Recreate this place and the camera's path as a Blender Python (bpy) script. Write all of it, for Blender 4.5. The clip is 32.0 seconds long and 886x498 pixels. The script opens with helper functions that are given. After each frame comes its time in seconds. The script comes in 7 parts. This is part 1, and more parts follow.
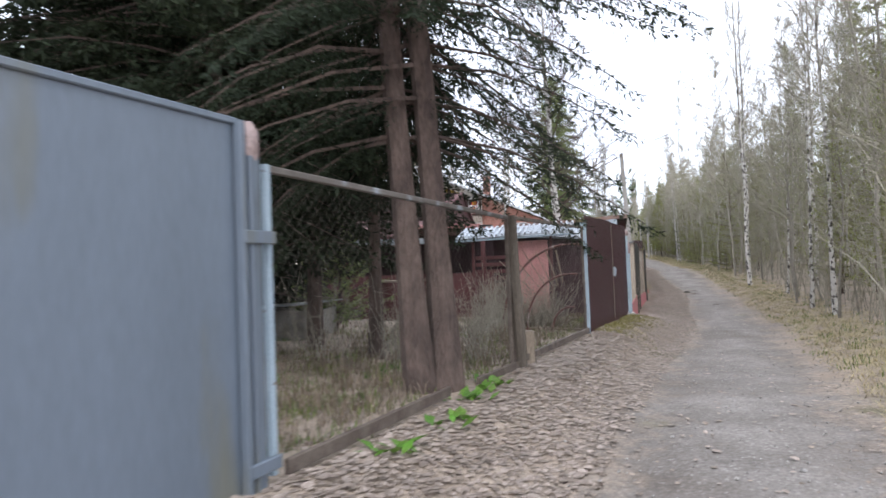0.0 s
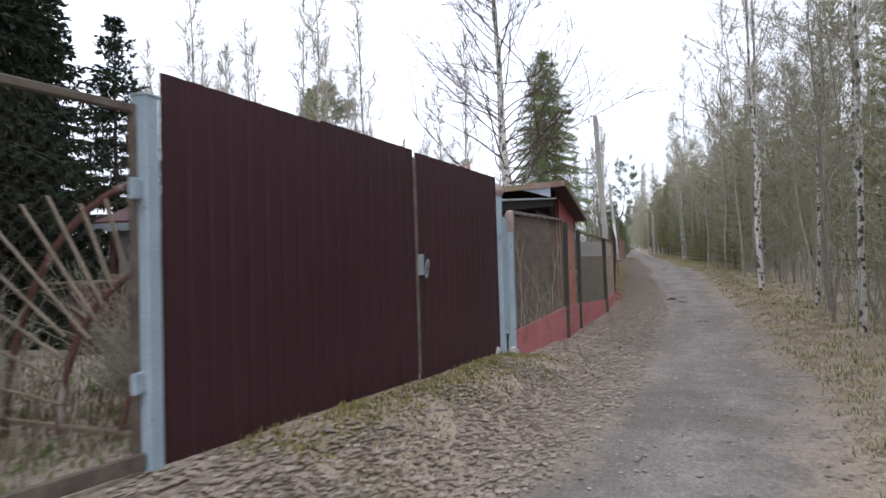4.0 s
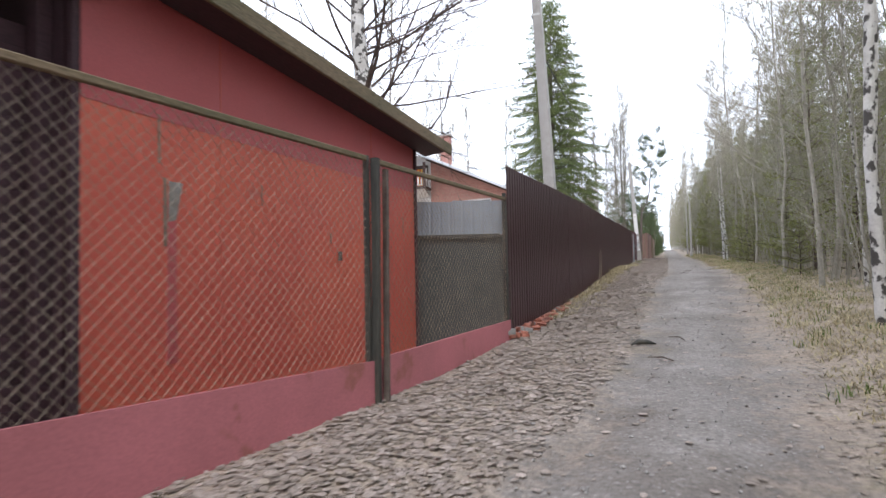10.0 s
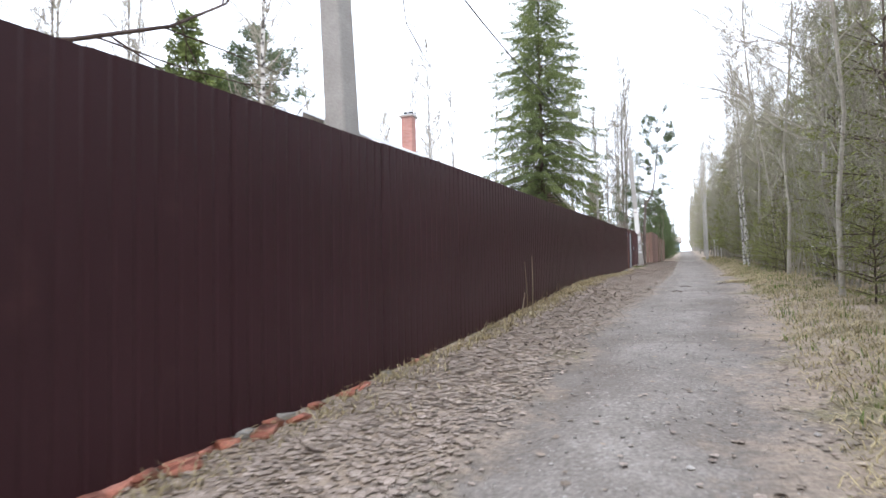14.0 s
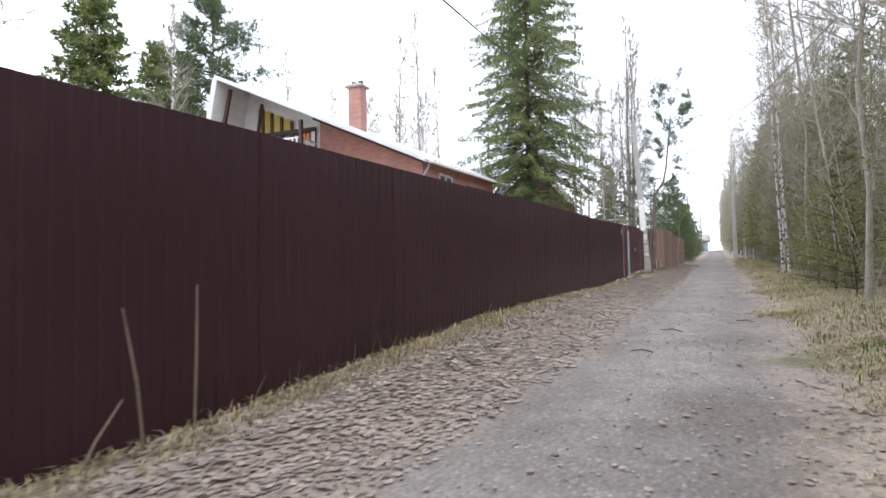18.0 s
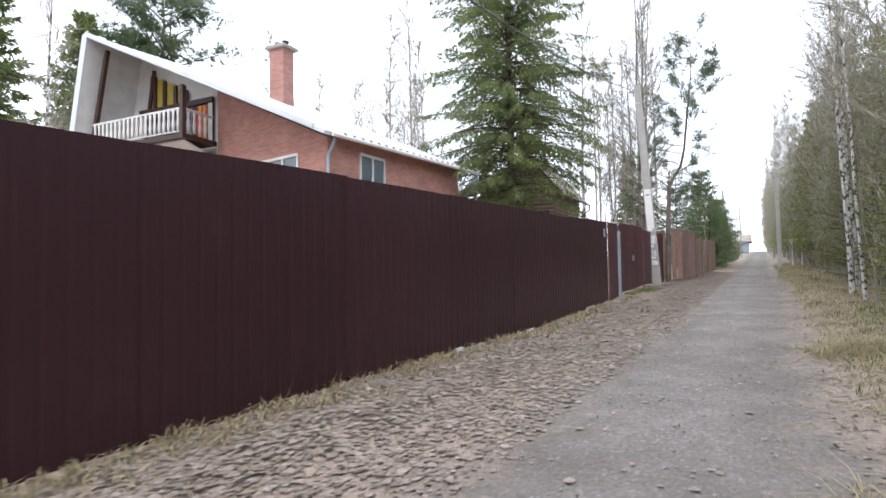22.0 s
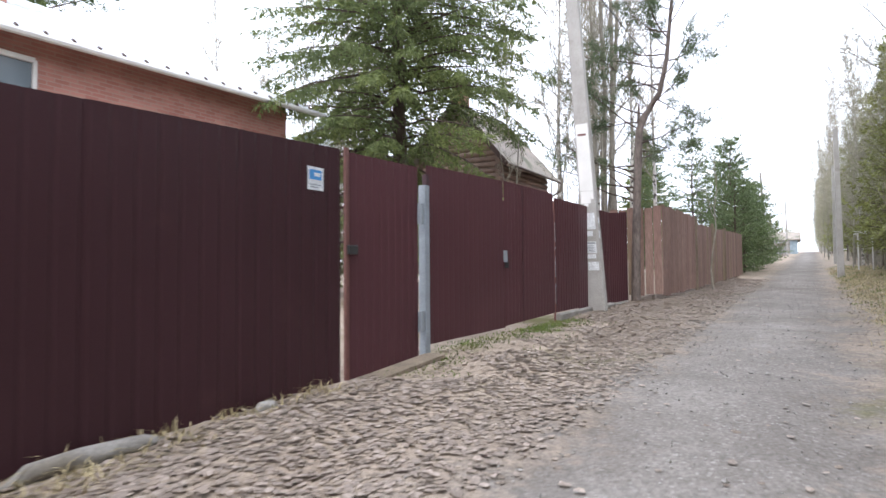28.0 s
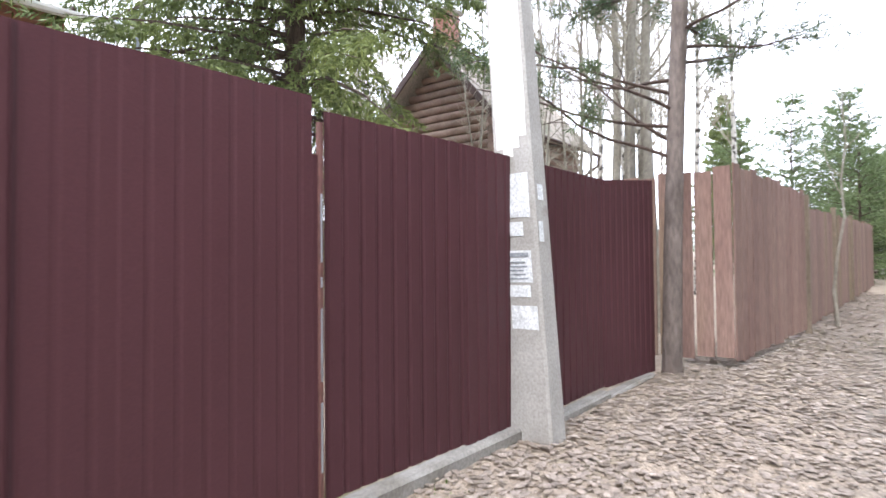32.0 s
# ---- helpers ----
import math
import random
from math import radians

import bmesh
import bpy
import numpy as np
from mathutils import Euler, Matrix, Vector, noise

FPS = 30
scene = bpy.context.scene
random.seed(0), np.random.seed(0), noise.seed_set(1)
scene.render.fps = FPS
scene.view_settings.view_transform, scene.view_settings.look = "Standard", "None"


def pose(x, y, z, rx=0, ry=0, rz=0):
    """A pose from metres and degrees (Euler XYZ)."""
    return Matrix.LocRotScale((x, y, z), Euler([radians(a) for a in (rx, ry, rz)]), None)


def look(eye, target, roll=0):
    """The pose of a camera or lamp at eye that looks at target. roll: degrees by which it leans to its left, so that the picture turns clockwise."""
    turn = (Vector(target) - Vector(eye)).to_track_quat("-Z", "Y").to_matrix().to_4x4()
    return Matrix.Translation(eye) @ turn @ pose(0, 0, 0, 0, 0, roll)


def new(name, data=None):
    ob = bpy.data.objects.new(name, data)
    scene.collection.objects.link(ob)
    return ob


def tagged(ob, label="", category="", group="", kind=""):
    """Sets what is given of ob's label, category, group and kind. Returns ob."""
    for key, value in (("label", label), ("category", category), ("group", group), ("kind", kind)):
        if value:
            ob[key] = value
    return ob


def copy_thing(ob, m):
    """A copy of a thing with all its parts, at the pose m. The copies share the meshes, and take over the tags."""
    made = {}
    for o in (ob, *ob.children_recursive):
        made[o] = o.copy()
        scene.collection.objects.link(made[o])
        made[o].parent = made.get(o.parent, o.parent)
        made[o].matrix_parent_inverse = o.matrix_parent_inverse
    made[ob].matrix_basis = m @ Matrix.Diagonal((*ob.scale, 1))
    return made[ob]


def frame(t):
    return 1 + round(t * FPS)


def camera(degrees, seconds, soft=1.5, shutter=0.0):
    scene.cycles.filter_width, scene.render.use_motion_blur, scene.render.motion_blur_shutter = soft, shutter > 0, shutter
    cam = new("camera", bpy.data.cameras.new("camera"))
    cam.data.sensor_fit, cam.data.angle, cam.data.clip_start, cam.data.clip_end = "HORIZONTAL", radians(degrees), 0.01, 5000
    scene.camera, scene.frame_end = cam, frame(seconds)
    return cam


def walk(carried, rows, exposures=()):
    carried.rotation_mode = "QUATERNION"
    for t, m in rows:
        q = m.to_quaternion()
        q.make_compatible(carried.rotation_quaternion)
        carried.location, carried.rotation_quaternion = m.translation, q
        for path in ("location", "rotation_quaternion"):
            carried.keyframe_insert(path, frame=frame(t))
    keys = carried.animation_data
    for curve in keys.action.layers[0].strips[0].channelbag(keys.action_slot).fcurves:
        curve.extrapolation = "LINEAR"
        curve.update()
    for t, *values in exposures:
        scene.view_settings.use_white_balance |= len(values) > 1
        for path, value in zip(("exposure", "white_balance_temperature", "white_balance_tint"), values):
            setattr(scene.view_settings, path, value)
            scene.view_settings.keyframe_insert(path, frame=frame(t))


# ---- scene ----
cam = camera(72.9, 32.0, soft=1.5, shutter=0.4)
METRES, EYE, TILT, LEAN, TURN = 66.64, 1.4, 0.0, 0.0, 13.2
ROWS = [
    (0.0, 0.0, 0.0, 0.0, 0.07, 1.9, 2.16),
    (0.5, 0.0082, 0.0113, -0.0001, -1.67, 1.78, 2.08),
    (1.0, 0.0171, 0.0232, -0.0006, -2.18, 1.72, 2.08),
    (1.5, 0.0258, 0.0378, -0.0009, -1.94, 1.69, 2.04),
    (2.0, 0.0338, 0.0516, -0.0011, -1.9, 1.74, 2.05),
    (2.5, 0.0411, 0.0671, -0.0017, -1.56, 1.78, 1.95),
    (3.0, 0.048, 0.0823, -0.0022, -1.21, 1.76, 1.93),
    (3.5, 0.0556, 0.0988, -0.0029, 0.24, 1.78, 1.88),
    (5.5, 0.0838, 0.1584, -0.0056, 3.44, 1.94, 1.37),
    (6.0, 0.0914, 0.1732, -0.0064, 3.4, 2.03, 1.33),
    (6.5, 0.0991, 0.1887, -0.0071, 3.58, 1.97, 1.28),
    (7.0, 0.1059, 0.2037, -0.0078, 3.8, 2.03, 1.22),
    (7.5, 0.1135, 0.219, -0.0078, 3.89, 1.96, 1.21),
    (8.0, 0.1198, 0.234, -0.0081, 4.21, 2.06, 1.22),
    (8.5, 0.1261, 0.2486, -0.008, 4.3, 2.05, 1.21),
    (9.0, 0.1303, 0.2636, -0.0081, 4.6, 2.13, 1.21),
    (9.5, 0.1357, 0.2789, -0.0077, 4.87, 2.07, 1.16),
    (10.0, 0.1402, 0.2942, -0.0078, 5.89, 2.14, 1.17),
    (10.5, 0.1459, 0.3091, -0.0074, 5.7, 2.15, 1.31),
    (11.0, 0.1507, 0.324, -0.0068, 5.92, 2.21, 1.26),
    (11.5, 0.1561, 0.3377, -0.0058, 6.14, 2.23, 1.26),
    (12.0, 0.1614, 0.352, -0.0051, 6.41, 2.22, 1.18),
    (12.5, 0.1675, 0.3663, -0.0042, 6.61, 2.21, 1.2),
    (13.0, 0.1737, 0.3819, -0.0038, 7.12, 2.21, 1.12),
    (13.5, 0.1797, 0.3964, -0.0032, 7.34, 2.25, 1.19),
    (14.0, 0.1845, 0.4122, -0.003, 7.78, 2.22, 1.04),
    (14.5, 0.189, 0.4271, -0.0028, 8.07, 2.23, 1.05),
    (16.5, 0.2084, 0.4869, -0.0003, 9.71, 2.19, 1.03),
    (17.0, 0.214, 0.5026, 0.0005, 10.01, 2.16, 1.02),
    (17.5, 0.2185, 0.5173, 0.0014, 10.24, 2.21, 1.0),
    (18.0, 0.2241, 0.5325, 0.0023, 10.42, 2.17, 1.01),
    (18.5, 0.2283, 0.5463, 0.0029, 10.82, 2.2, 1.02),
    (19.0, 0.2337, 0.5611, 0.004, 11.06, 2.19, 1.03),
    (19.5, 0.2379, 0.5759, 0.0048, 11.56, 2.2, 0.97),
    (20.0, 0.2422, 0.5901, 0.006, 11.85, 2.2, 0.96),
    (20.5, 0.2459, 0.6052, 0.0067, 13.02, 2.22, 0.86),
    (21.0, 0.2499, 0.6198, 0.0074, 13.37, 2.22, 0.93),
    (21.5, 0.2537, 0.6347, 0.0083, 13.8, 2.23, 0.87),
    (22.0, 0.2578, 0.6486, 0.0089, 13.82, 2.27, 0.92),
    (22.5, 0.2617, 0.6627, 0.0097, 14.0, 2.29, 0.87),
    (23.0, 0.2663, 0.6763, 0.0097, 14.27, 2.36, 0.89),
    (23.5, 0.2716, 0.6912, 0.0095, 14.64, 2.34, 0.9),
    (24.0, 0.2768, 0.7049, 0.009, 14.24, 2.4, 0.94),
    (24.5, 0.2814, 0.7198, 0.0088, 14.47, 2.33, 0.93),
    (26.5, 0.2935, 0.778, 0.0107, 16.22, 2.13, 0.55),
    (27.0, 0.2962, 0.7931, 0.0109, 16.74, 2.2, 0.58),
    (27.5, 0.2998, 0.8078, 0.0113, 17.09, 2.18, 0.53),
    (28.0, 0.3023, 0.8225, 0.0112, 17.49, 2.23, 0.5),
    (28.5, 0.3051, 0.8376, 0.0116, 17.67, 2.11, 0.42),
    (29.0, 0.3059, 0.853, 0.012, 19.04, 2.12, 0.35),
    (29.5, 0.3074, 0.8678, 0.0129, 19.46, 2.15, 0.41),
    (30.0, 0.3084, 0.8825, 0.014, 20.29, 2.17, 0.34),
    (30.5, 0.3108, 0.8957, 0.0158, 20.85, 1.95, 0.35),
    (31.0, 0.3114, 0.909, 0.0168, 21.58, 1.68, 0.32),
    (31.5, 0.3106, 0.9229, 0.0173, 21.75, 1.68, 0.33),
    (32.0, 0.3104, 0.9359, 0.018, 24.8, 1.6, 0.5),
]
walk(cam, [(t, pose(0, 0, EYE, TILT, LEAN, TURN) @ pose(METRES * x, METRES * y, METRES * z, 90 + pitch, roll, yaw)) for t, x, y, z, yaw, pitch, roll in ROWS],
     exposures=[(0.0, 0.3), (1.0, 0.45), (2.0, 0.25), (3.0, -0.3), (6.0, 0.3), (7.0, -0.1), (8.0, 0.2), (9.0, 0.34), (10.0, 0.3), (11.0, 0.12), (12.0, 0.05), (13.0, 0.15), (14.0, 0.5), (17.0, 0.45), (20.0, 0.28), (24.0, 0.4), (28.0, 0.6), (30.0, 0.75), (31.0, 1.0), (32.0, 1.3)])

# ---- light: bright overcast spring sky ----
SUN_ELEV, SUN_ROT = radians(50), radians(170)
world = bpy.data.worlds.new("overcast_sky")
scene.world = world
world.use_nodes = True
wn, wl = world.node_tree.nodes, world.node_tree.links
sky = wn.new("ShaderNodeTexSky")
sky.sky_type, sky.sun_disc = "NISHITA", False
sky.sun_elevation, sky.sun_rotation = SUN_ELEV, SUN_ROT
sky.dust_density, sky.air_density = 3.0, 1.0
clouds = wn.new("ShaderNodeTexNoise")
clouds.inputs["Scale"].default_value, clouds.inputs["Detail"].default_value = 2.2, 5
cloud_ramp = wn.new("ShaderNodeValToRGB")
cloud_ramp.color_ramp.elements[0].position, cloud_ramp.color_ramp.elements[1].position = 0.3, 0.7
cloud_ramp.color_ramp.elements[0].color = (11.5, 12.4, 14.4, 1)
cloud_ramp.color_ramp.elements[1].color = (13.5, 14.2, 16.2, 1)
cover = wn.new("ShaderNodeMix")
cover.data_type = "RGBA"
cover.inputs[0].default_value = 0.86
wl.new(clouds.outputs["Fac"], cloud_ramp.inputs["Fac"])
wl.new(sky.outputs["Color"], cover.inputs[6])
wl.new(cloud_ramp.outputs["Color"], cover.inputs[7])
wl.new(cover.outputs[2], wn["Background"].inputs["Color"])
wn["Background"].inputs["Strength"].default_value = 0.15

sun_lamp = bpy.data.lights.new("sun", "SUN")
sun_lamp.energy, sun_lamp.angle, sun_lamp.color = 1.0, radians(25), (1.0, 0.97, 0.94)
sun = new("sun", sun_lamp)
sun.matrix_world = look((0, 0, 60), (0 + 20 * math.sin(SUN_ROT + math.pi), 20 * math.cos(SUN_ROT + math.pi), 60 - 20 * math.tan(SUN_ELEV)))

# ---- materials ----
def mat(name, col, col2=None, scale=4.0, rough=0.8, metal=0.0, bump=0.15, fine=60.0, stretch=(1, 1, 1), rand=0.0, island=0.0,
        lo=0.35, hi=0.65, grain=0.25, col3=None, scale3=0.6, lo3=0.5, hi3=0.6, spec=0.5, bump_dist=0.01, through_light=0.0):
    """A surface of two blended tones, fine grain, relief and, where asked, variation from piece to piece."""
    m = bpy.data.materials.new(name)
    m.use_nodes = True
    n, l = m.node_tree.nodes, m.node_tree.links
    b = n["Principled BSDF"]
    b.inputs["Roughness"].default_value, b.inputs["Metallic"].default_value = rough, metal
    b.inputs["Specular IOR Level"].default_value = spec
    tc, mp = n.new("ShaderNodeTexCoord"), n.new("ShaderNodeMapping")
    mp.inputs["Scale"].default_value = stretch
    l.new(tc.outputs["Object"], mp.inputs["Vector"])

    def noise_tex(s, detail=5.0):
        t = n.new("ShaderNodeTexNoise")
        t.inputs["Scale"].default_value, t.inputs["Detail"].default_value = s, detail
        l.new(mp.outputs["Vector"], t.inputs["Vector"])
        return t

    def blend(fac, a, c):
        x = n.new("ShaderNodeMix")
        x.data_type = "RGBA"
        for socket, v in ((x.inputs[0], fac), (x.inputs[6], a), (x.inputs[7], c)):
            if hasattr(v, "is_linked"):
                l.new(v, socket)
            else:
                socket.default_value = v if isinstance(v, float) else (*v, 1)
        return x.outputs[2]

    def step(t, a, c):
        r = n.new("ShaderNodeMapRange")
        r.inputs["From Min"].default_value, r.inputs["From Max"].default_value = a, c
        l.new(t.outputs["Fac"], r.inputs["Value"])
        return r.outputs["Result"]

    big, small = noise_tex(scale), noise_tex(fine, 3.0)
    color = blend(step(big, lo, hi), col, col2 or [v * 0.75 for v in col])
    if col3:
        color = blend(step(noise_tex(scale3), lo3, hi3), color, col3)
    hsv = n.new("ShaderNodeHueSaturation")
    l.new(color, hsv.inputs["Color"])
    value = n.new("ShaderNodeMapRange")
    value.inputs["To Min"].default_value, value.inputs["To Max"].default_value = 1 - grain, 1 + grain
    value.inputs["From Min"].default_value, value.inputs["From Max"].default_value = 0.3, 0.7
    l.new(small.outputs["Fac"], value.inputs["Value"])
    out = value.outputs["Result"]
    if rand or island:
        src = n.new("ShaderNodeObjectInfo").outputs["Random"] if rand else n.new("ShaderNodeNewGeometry").outputs["Random Per Island"]
        k = rand or island
        vary = n.new("ShaderNodeMapRange")
        vary.inputs["To Min"].default_value, vary.inputs["To Max"].default_value = 1 - k, 1 + k
        l.new(src, vary.inputs["Value"])
        times = n.new("ShaderNodeMath")
        times.operation = "MULTIPLY"
        l.new(out, times.inputs[0]), l.new(vary.outputs["Result"], times.inputs[1])
        out = times.outputs[0]
    l.new(out, hsv.inputs["Value"])
    l.new(hsv.outputs["Color"], b.inputs["Base Color"])
    if bump:
        bp = n.new("ShaderNodeBump")
        bp.inputs["Strength"].default_value, bp.inputs["Distance"].default_value = bump, bump_dist
        l.new(small.outputs["Fac"], bp.inputs["Height"])
        l.new(bp.outputs["Normal"], b.inputs["Normal"])
    if through_light:
        tr, mx = n.new("ShaderNodeBsdfTranslucent"), n.new("ShaderNodeMixShader")
        l.new(hsv.outputs["Color"], tr.inputs["Color"])
        mx.inputs[0].default_value = through_light
        l.new(b.outputs[0], mx.inputs[1]), l.new(tr.outputs[0], mx.inputs[2])
        l.new(mx.outputs[0], n["Material Output"].inputs["Surface"])
    return m


M = {
    "leaf": mat("dead_leaf", (0.30, 0.245, 0.207), (0.38, 0.32, 0.28), 9, 0.8, bump=0.1, island=0.25, spec=0.35, through_light=0.15),
    "old_leaf": mat("decayed_leaf", (0.235, 0.19, 0.155), (0.295, 0.243, 0.20), 14, 0.85, bump=0.1, island=0.28, spec=0.25),
    "straw": mat("dry_grass", (0.44, 0.37, 0.225), (0.34, 0.29, 0.165), 2, 0.8, bump=0, island=0.4, through_light=0.25),
    "green": mat("fresh_grass", (0.10, 0.17, 0.035), (0.16, 0.18, 0.05), 2, 0.7, bump=0, island=0.4, through_light=0.3),
    "moss": mat("yellow_green_moss", (0.25, 0.225, 0.08), (0.20, 0.185, 0.07), 3, 0.9, bump=0, island=0.4, through_light=0.2),
    "weed": mat("green_weed", (0.10, 0.26, 0.03), (0.13, 0.22, 0.04), 6, 0.6, bump=0, island=0.3, through_light=0.3),
    "stone": mat("pebble", (0.46, 0.44, 0.42), (0.34, 0.32, 0.30), 12, 0.9, bump=0.2, island=0.35),
    "maroon": mat("maroon_sheet_steel", (0.049, 0.0212, 0.0255), (0.044, 0.0195, 0.0232), 0.8, 0.38, bump=0.02, fine=120, grain=0.08, rand=0.06, spec=0.16, col3=(0.062, 0.028, 0.031), scale3=2.2, lo3=0.62, hi3=0.8),
    # the fence's maroon, lightened: brighter exposure at the gate is put into the colour
    "maroon_gate": mat("maroon_steel_lightened", (0.088, 0.037, 0.043), (0.079, 0.034, 0.039), 0.8, 0.36, bump=0.02, fine=120, grain=0.08, rand=0.05, spec=0.08),
    "jamb": mat("scratched_rust_red_jamb", (0.15, 0.066, 0.056), (0.115, 0.048, 0.041), 5, 0.7, bump=0.1, stretch=(1, 1, 0.3), col3=(0.42, 0.36, 0.33), scale3=3, lo3=0.60, hi3=0.64),
    "bluegrey": mat("blue_grey_paint", (0.33, 0.41, 0.47), (0.26, 0.33, 0.38), 3, 0.5, bump=0.08, grain=0.1, col3=(0.15, 0.12, 0.10), scale3=18, lo3=0.68, hi3=0.72),
    "gate_grey": mat("grey_gate_paint", (0.135, 0.165, 0.205), (0.11, 0.135, 0.165), 1.6, 0.4, bump=0.04, grain=0.08, stretch=(1, 1, 0.15), col3=(0.14, 0.135, 0.09), scale3=2.6, lo3=0.50, hi3=0.64),
    "railgrey": mat("worn_grey_rail", (0.135, 0.12, 0.108), (0.09, 0.078, 0.068), 6, 0.65, bump=0.1, grain=0.15, col3=(0.26, 0.29, 0.32), scale3=4, lo3=0.55, hi3=0.65),
    "peel": mat("peeling_frame_paint", (0.08, 0.085, 0.08), (0.12, 0.11, 0.10), 6, 0.7, bump=0.2, grain=0.15, col3=(0.36, 0.38, 0.38), scale3=9, lo3=0.54, hi3=0.60),
    "darkwood": mat("dark_weathered_wood", (0.085, 0.07, 0.055), (0.14, 0.115, 0.09), 4, 0.9, bump=0.4, stretch=(1, 1, 0.2), fine=70),
    "oldwire": mat("thin_rusty_wire", (0.09, 0.075, 0.06), (0.06, 0.05, 0.04), 5, 0.7, bump=0),
    "steel": mat("grey_primer_steel", (0.30, 0.34, 0.38), (0.24, 0.27, 0.30), 5, 0.45, metal=0.2, bump=0.05, grain=0.1),
    "rust": mat("rusty_iron", (0.075, 0.055, 0.045), (0.13, 0.105, 0.085), 9, 0.8, bump=0.2, fine=90),
    "wire": mat("old_wire", (0.32, 0.265, 0.20), (0.21, 0.17, 0.13), 5, 0.6, metal=0.3, bump=0),
    "tarpost": mat("tarred_post", (0.030, 0.031, 0.028), (0.075, 0.068, 0.052), 5, 0.75, bump=0.4, stretch=(1, 1, 0.15), fine=80),
    "pink": mat("faded_pink_board", (0.46, 0.15, 0.165), (0.39, 0.13, 0.14), 1.5, 0.7, bump=0.1, grain=0.12, col3=(0.30, 0.105, 0.085), scale3=2.6, lo3=0.60, hi3=0.66),
    "redwall": mat("orange_red_paint", (0.54, 0.104, 0.060), (0.48, 0.085, 0.060), 0.7, 0.5, bump=0.06, grain=0.07, col3=(0.42, 0.10, 0.075), scale3=3.0, lo3=0.66, hi3=0.76),
    "redband": mat("pinkish_red_paint", (0.42, 0.082, 0.085), (0.37, 0.072, 0.075), 0.9, 0.5, bump=0.06, grain=0.07),
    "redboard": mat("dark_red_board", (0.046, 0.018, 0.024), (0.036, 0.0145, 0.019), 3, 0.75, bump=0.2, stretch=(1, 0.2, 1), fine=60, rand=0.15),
    # red darkened further: the spruces' shade over the house is put into it
    "redpaint": mat("shade_darkened_red_paint", (0.10, 0.034, 0.036), (0.08, 0.028, 0.030), 2, 0.75, bump=0.15, grain=0.15, col3=(0.08, 0.04, 0.036), scale3=2.5, lo3=0.6, hi3=0.7),
    "pinkwall": mat("pink_plank_wall", (0.56, 0.28, 0.27), (0.47, 0.22, 0.21), 2, 0.8, bump=0.2, grain=0.15),
    "roofred": mat("worn_red_shingle", (0.095, 0.036, 0.040), (0.14, 0.085, 0.08), 4, 0.85, bump=0.4, fine=30, col3=(0.22, 0.19, 0.17), scale3=14, lo3=0.62, hi3=0.7),
    "tin": mat("galvanised_tin", (0.50, 0.55, 0.60), (0.40, 0.44, 0.48), 2, 0.35, metal=0.6, bump=0.05, grain=0.1),
    "eave": mat("mossy_board", (0.17, 0.125, 0.075), (0.12, 0.10, 0.055), 4, 0.85, bump=0.3, stretch=(1, 0.2, 1)),
    "felt": mat("roof_felt", (0.022, 0.020, 0.020), (0.040, 0.036, 0.032), 3, 0.95, bump=0.3, spec=0.15),
    "greysheet": mat("grey_flat_sheet", (0.27, 0.30, 0.33), (0.235, 0.26, 0.285), 2, 0.6, bump=0.05, grain=0.1),
    "darksheet": mat("dark_green_grey_sheet", (0.056, 0.064, 0.060), (0.046, 0.053, 0.049), 1, 0.6, bump=0.05, grain=0.1),
    "concrete": mat("weathered_concrete", (0.30, 0.285, 0.265), (0.22, 0.205, 0.19), 3, 0.9, bump=0.35, fine=50, grain=0.2, col3=(0.17, 0.15, 0.12), scale3=1.6, lo3=0.56, hi3=0.7),
    "polegrey": mat("pole_concrete", (0.40, 0.385, 0.365), (0.33, 0.315, 0.295), 2.5, 0.9, bump=0.3, fine=60, grain=0.15, col3=(0.24, 0.22, 0.19), scale3=2.2, lo3=0.6, hi3=0.72),
    "soil": mat("bare_stalk", (0.20, 0.155, 0.11), (0.15, 0.115, 0.08), 2, 0.9, bump=0, island=0.4),
    "brick": mat("red_brick", (0.36, 0.125, 0.085), (0.42, 0.18, 0.13), 5, 0.9, bump=0.3, rand=0.25, fine=50),
    "mortar": mat("mortar", (0.36, 0.22, 0.17), (0.33, 0.19, 0.15), 4, 0.95, bump=0.3),
    "white": mat("white_paint", (0.72, 0.71, 0.69), (0.62, 0.61, 0.59), 2, 0.55, bump=0.05, grain=0.05),
    "roofwhite": mat("pale_metal_roof", (0.62, 0.65, 0.69), (0.56, 0.59, 0.63), 0.7, 0.35, bump=0.03, grain=0.04),
    "timber": mat("dark_stained_timber", (0.045, 0.022, 0.018), (0.065, 0.032, 0.025), 4, 0.6, bump=0.2),
    "yellow": mat("yellow_panel", (0.52, 0.40, 0.06), (0.45, 0.34, 0.05), 3, 0.6, bump=0.05),
    "log": mat("log_wall", (0.27, 0.19, 0.155), (0.19, 0.125, 0.10), 3, 0.8, bump=0.25, rand=0.2),
    "slate": mat("grey_slate_roof", (0.36, 0.31, 0.265), (0.28, 0.25, 0.22), 1.2, 0.9, bump=0.2, fine=20, col3=(0.14, 0.15, 0.10), scale3=0.8, lo3=0.56, hi3=0.7),
    "plank": mat("weathered_red_plank", (0.21, 0.125, 0.105), (0.26, 0.17, 0.14), 3, 0.85, bump=0.25, stretch=(1, 1, 0.12), rand=0.16, col3=(0.20, 0.16, 0.085), scale3=0.9, lo3=0.56, hi3=0.68),
    "oldwood": mat("grey_old_wood", (0.17, 0.135, 0.10), (0.25, 0.20, 0.15), 4, 0.9, bump=0.4, stretch=(1, 1, 0.2), fine=70),
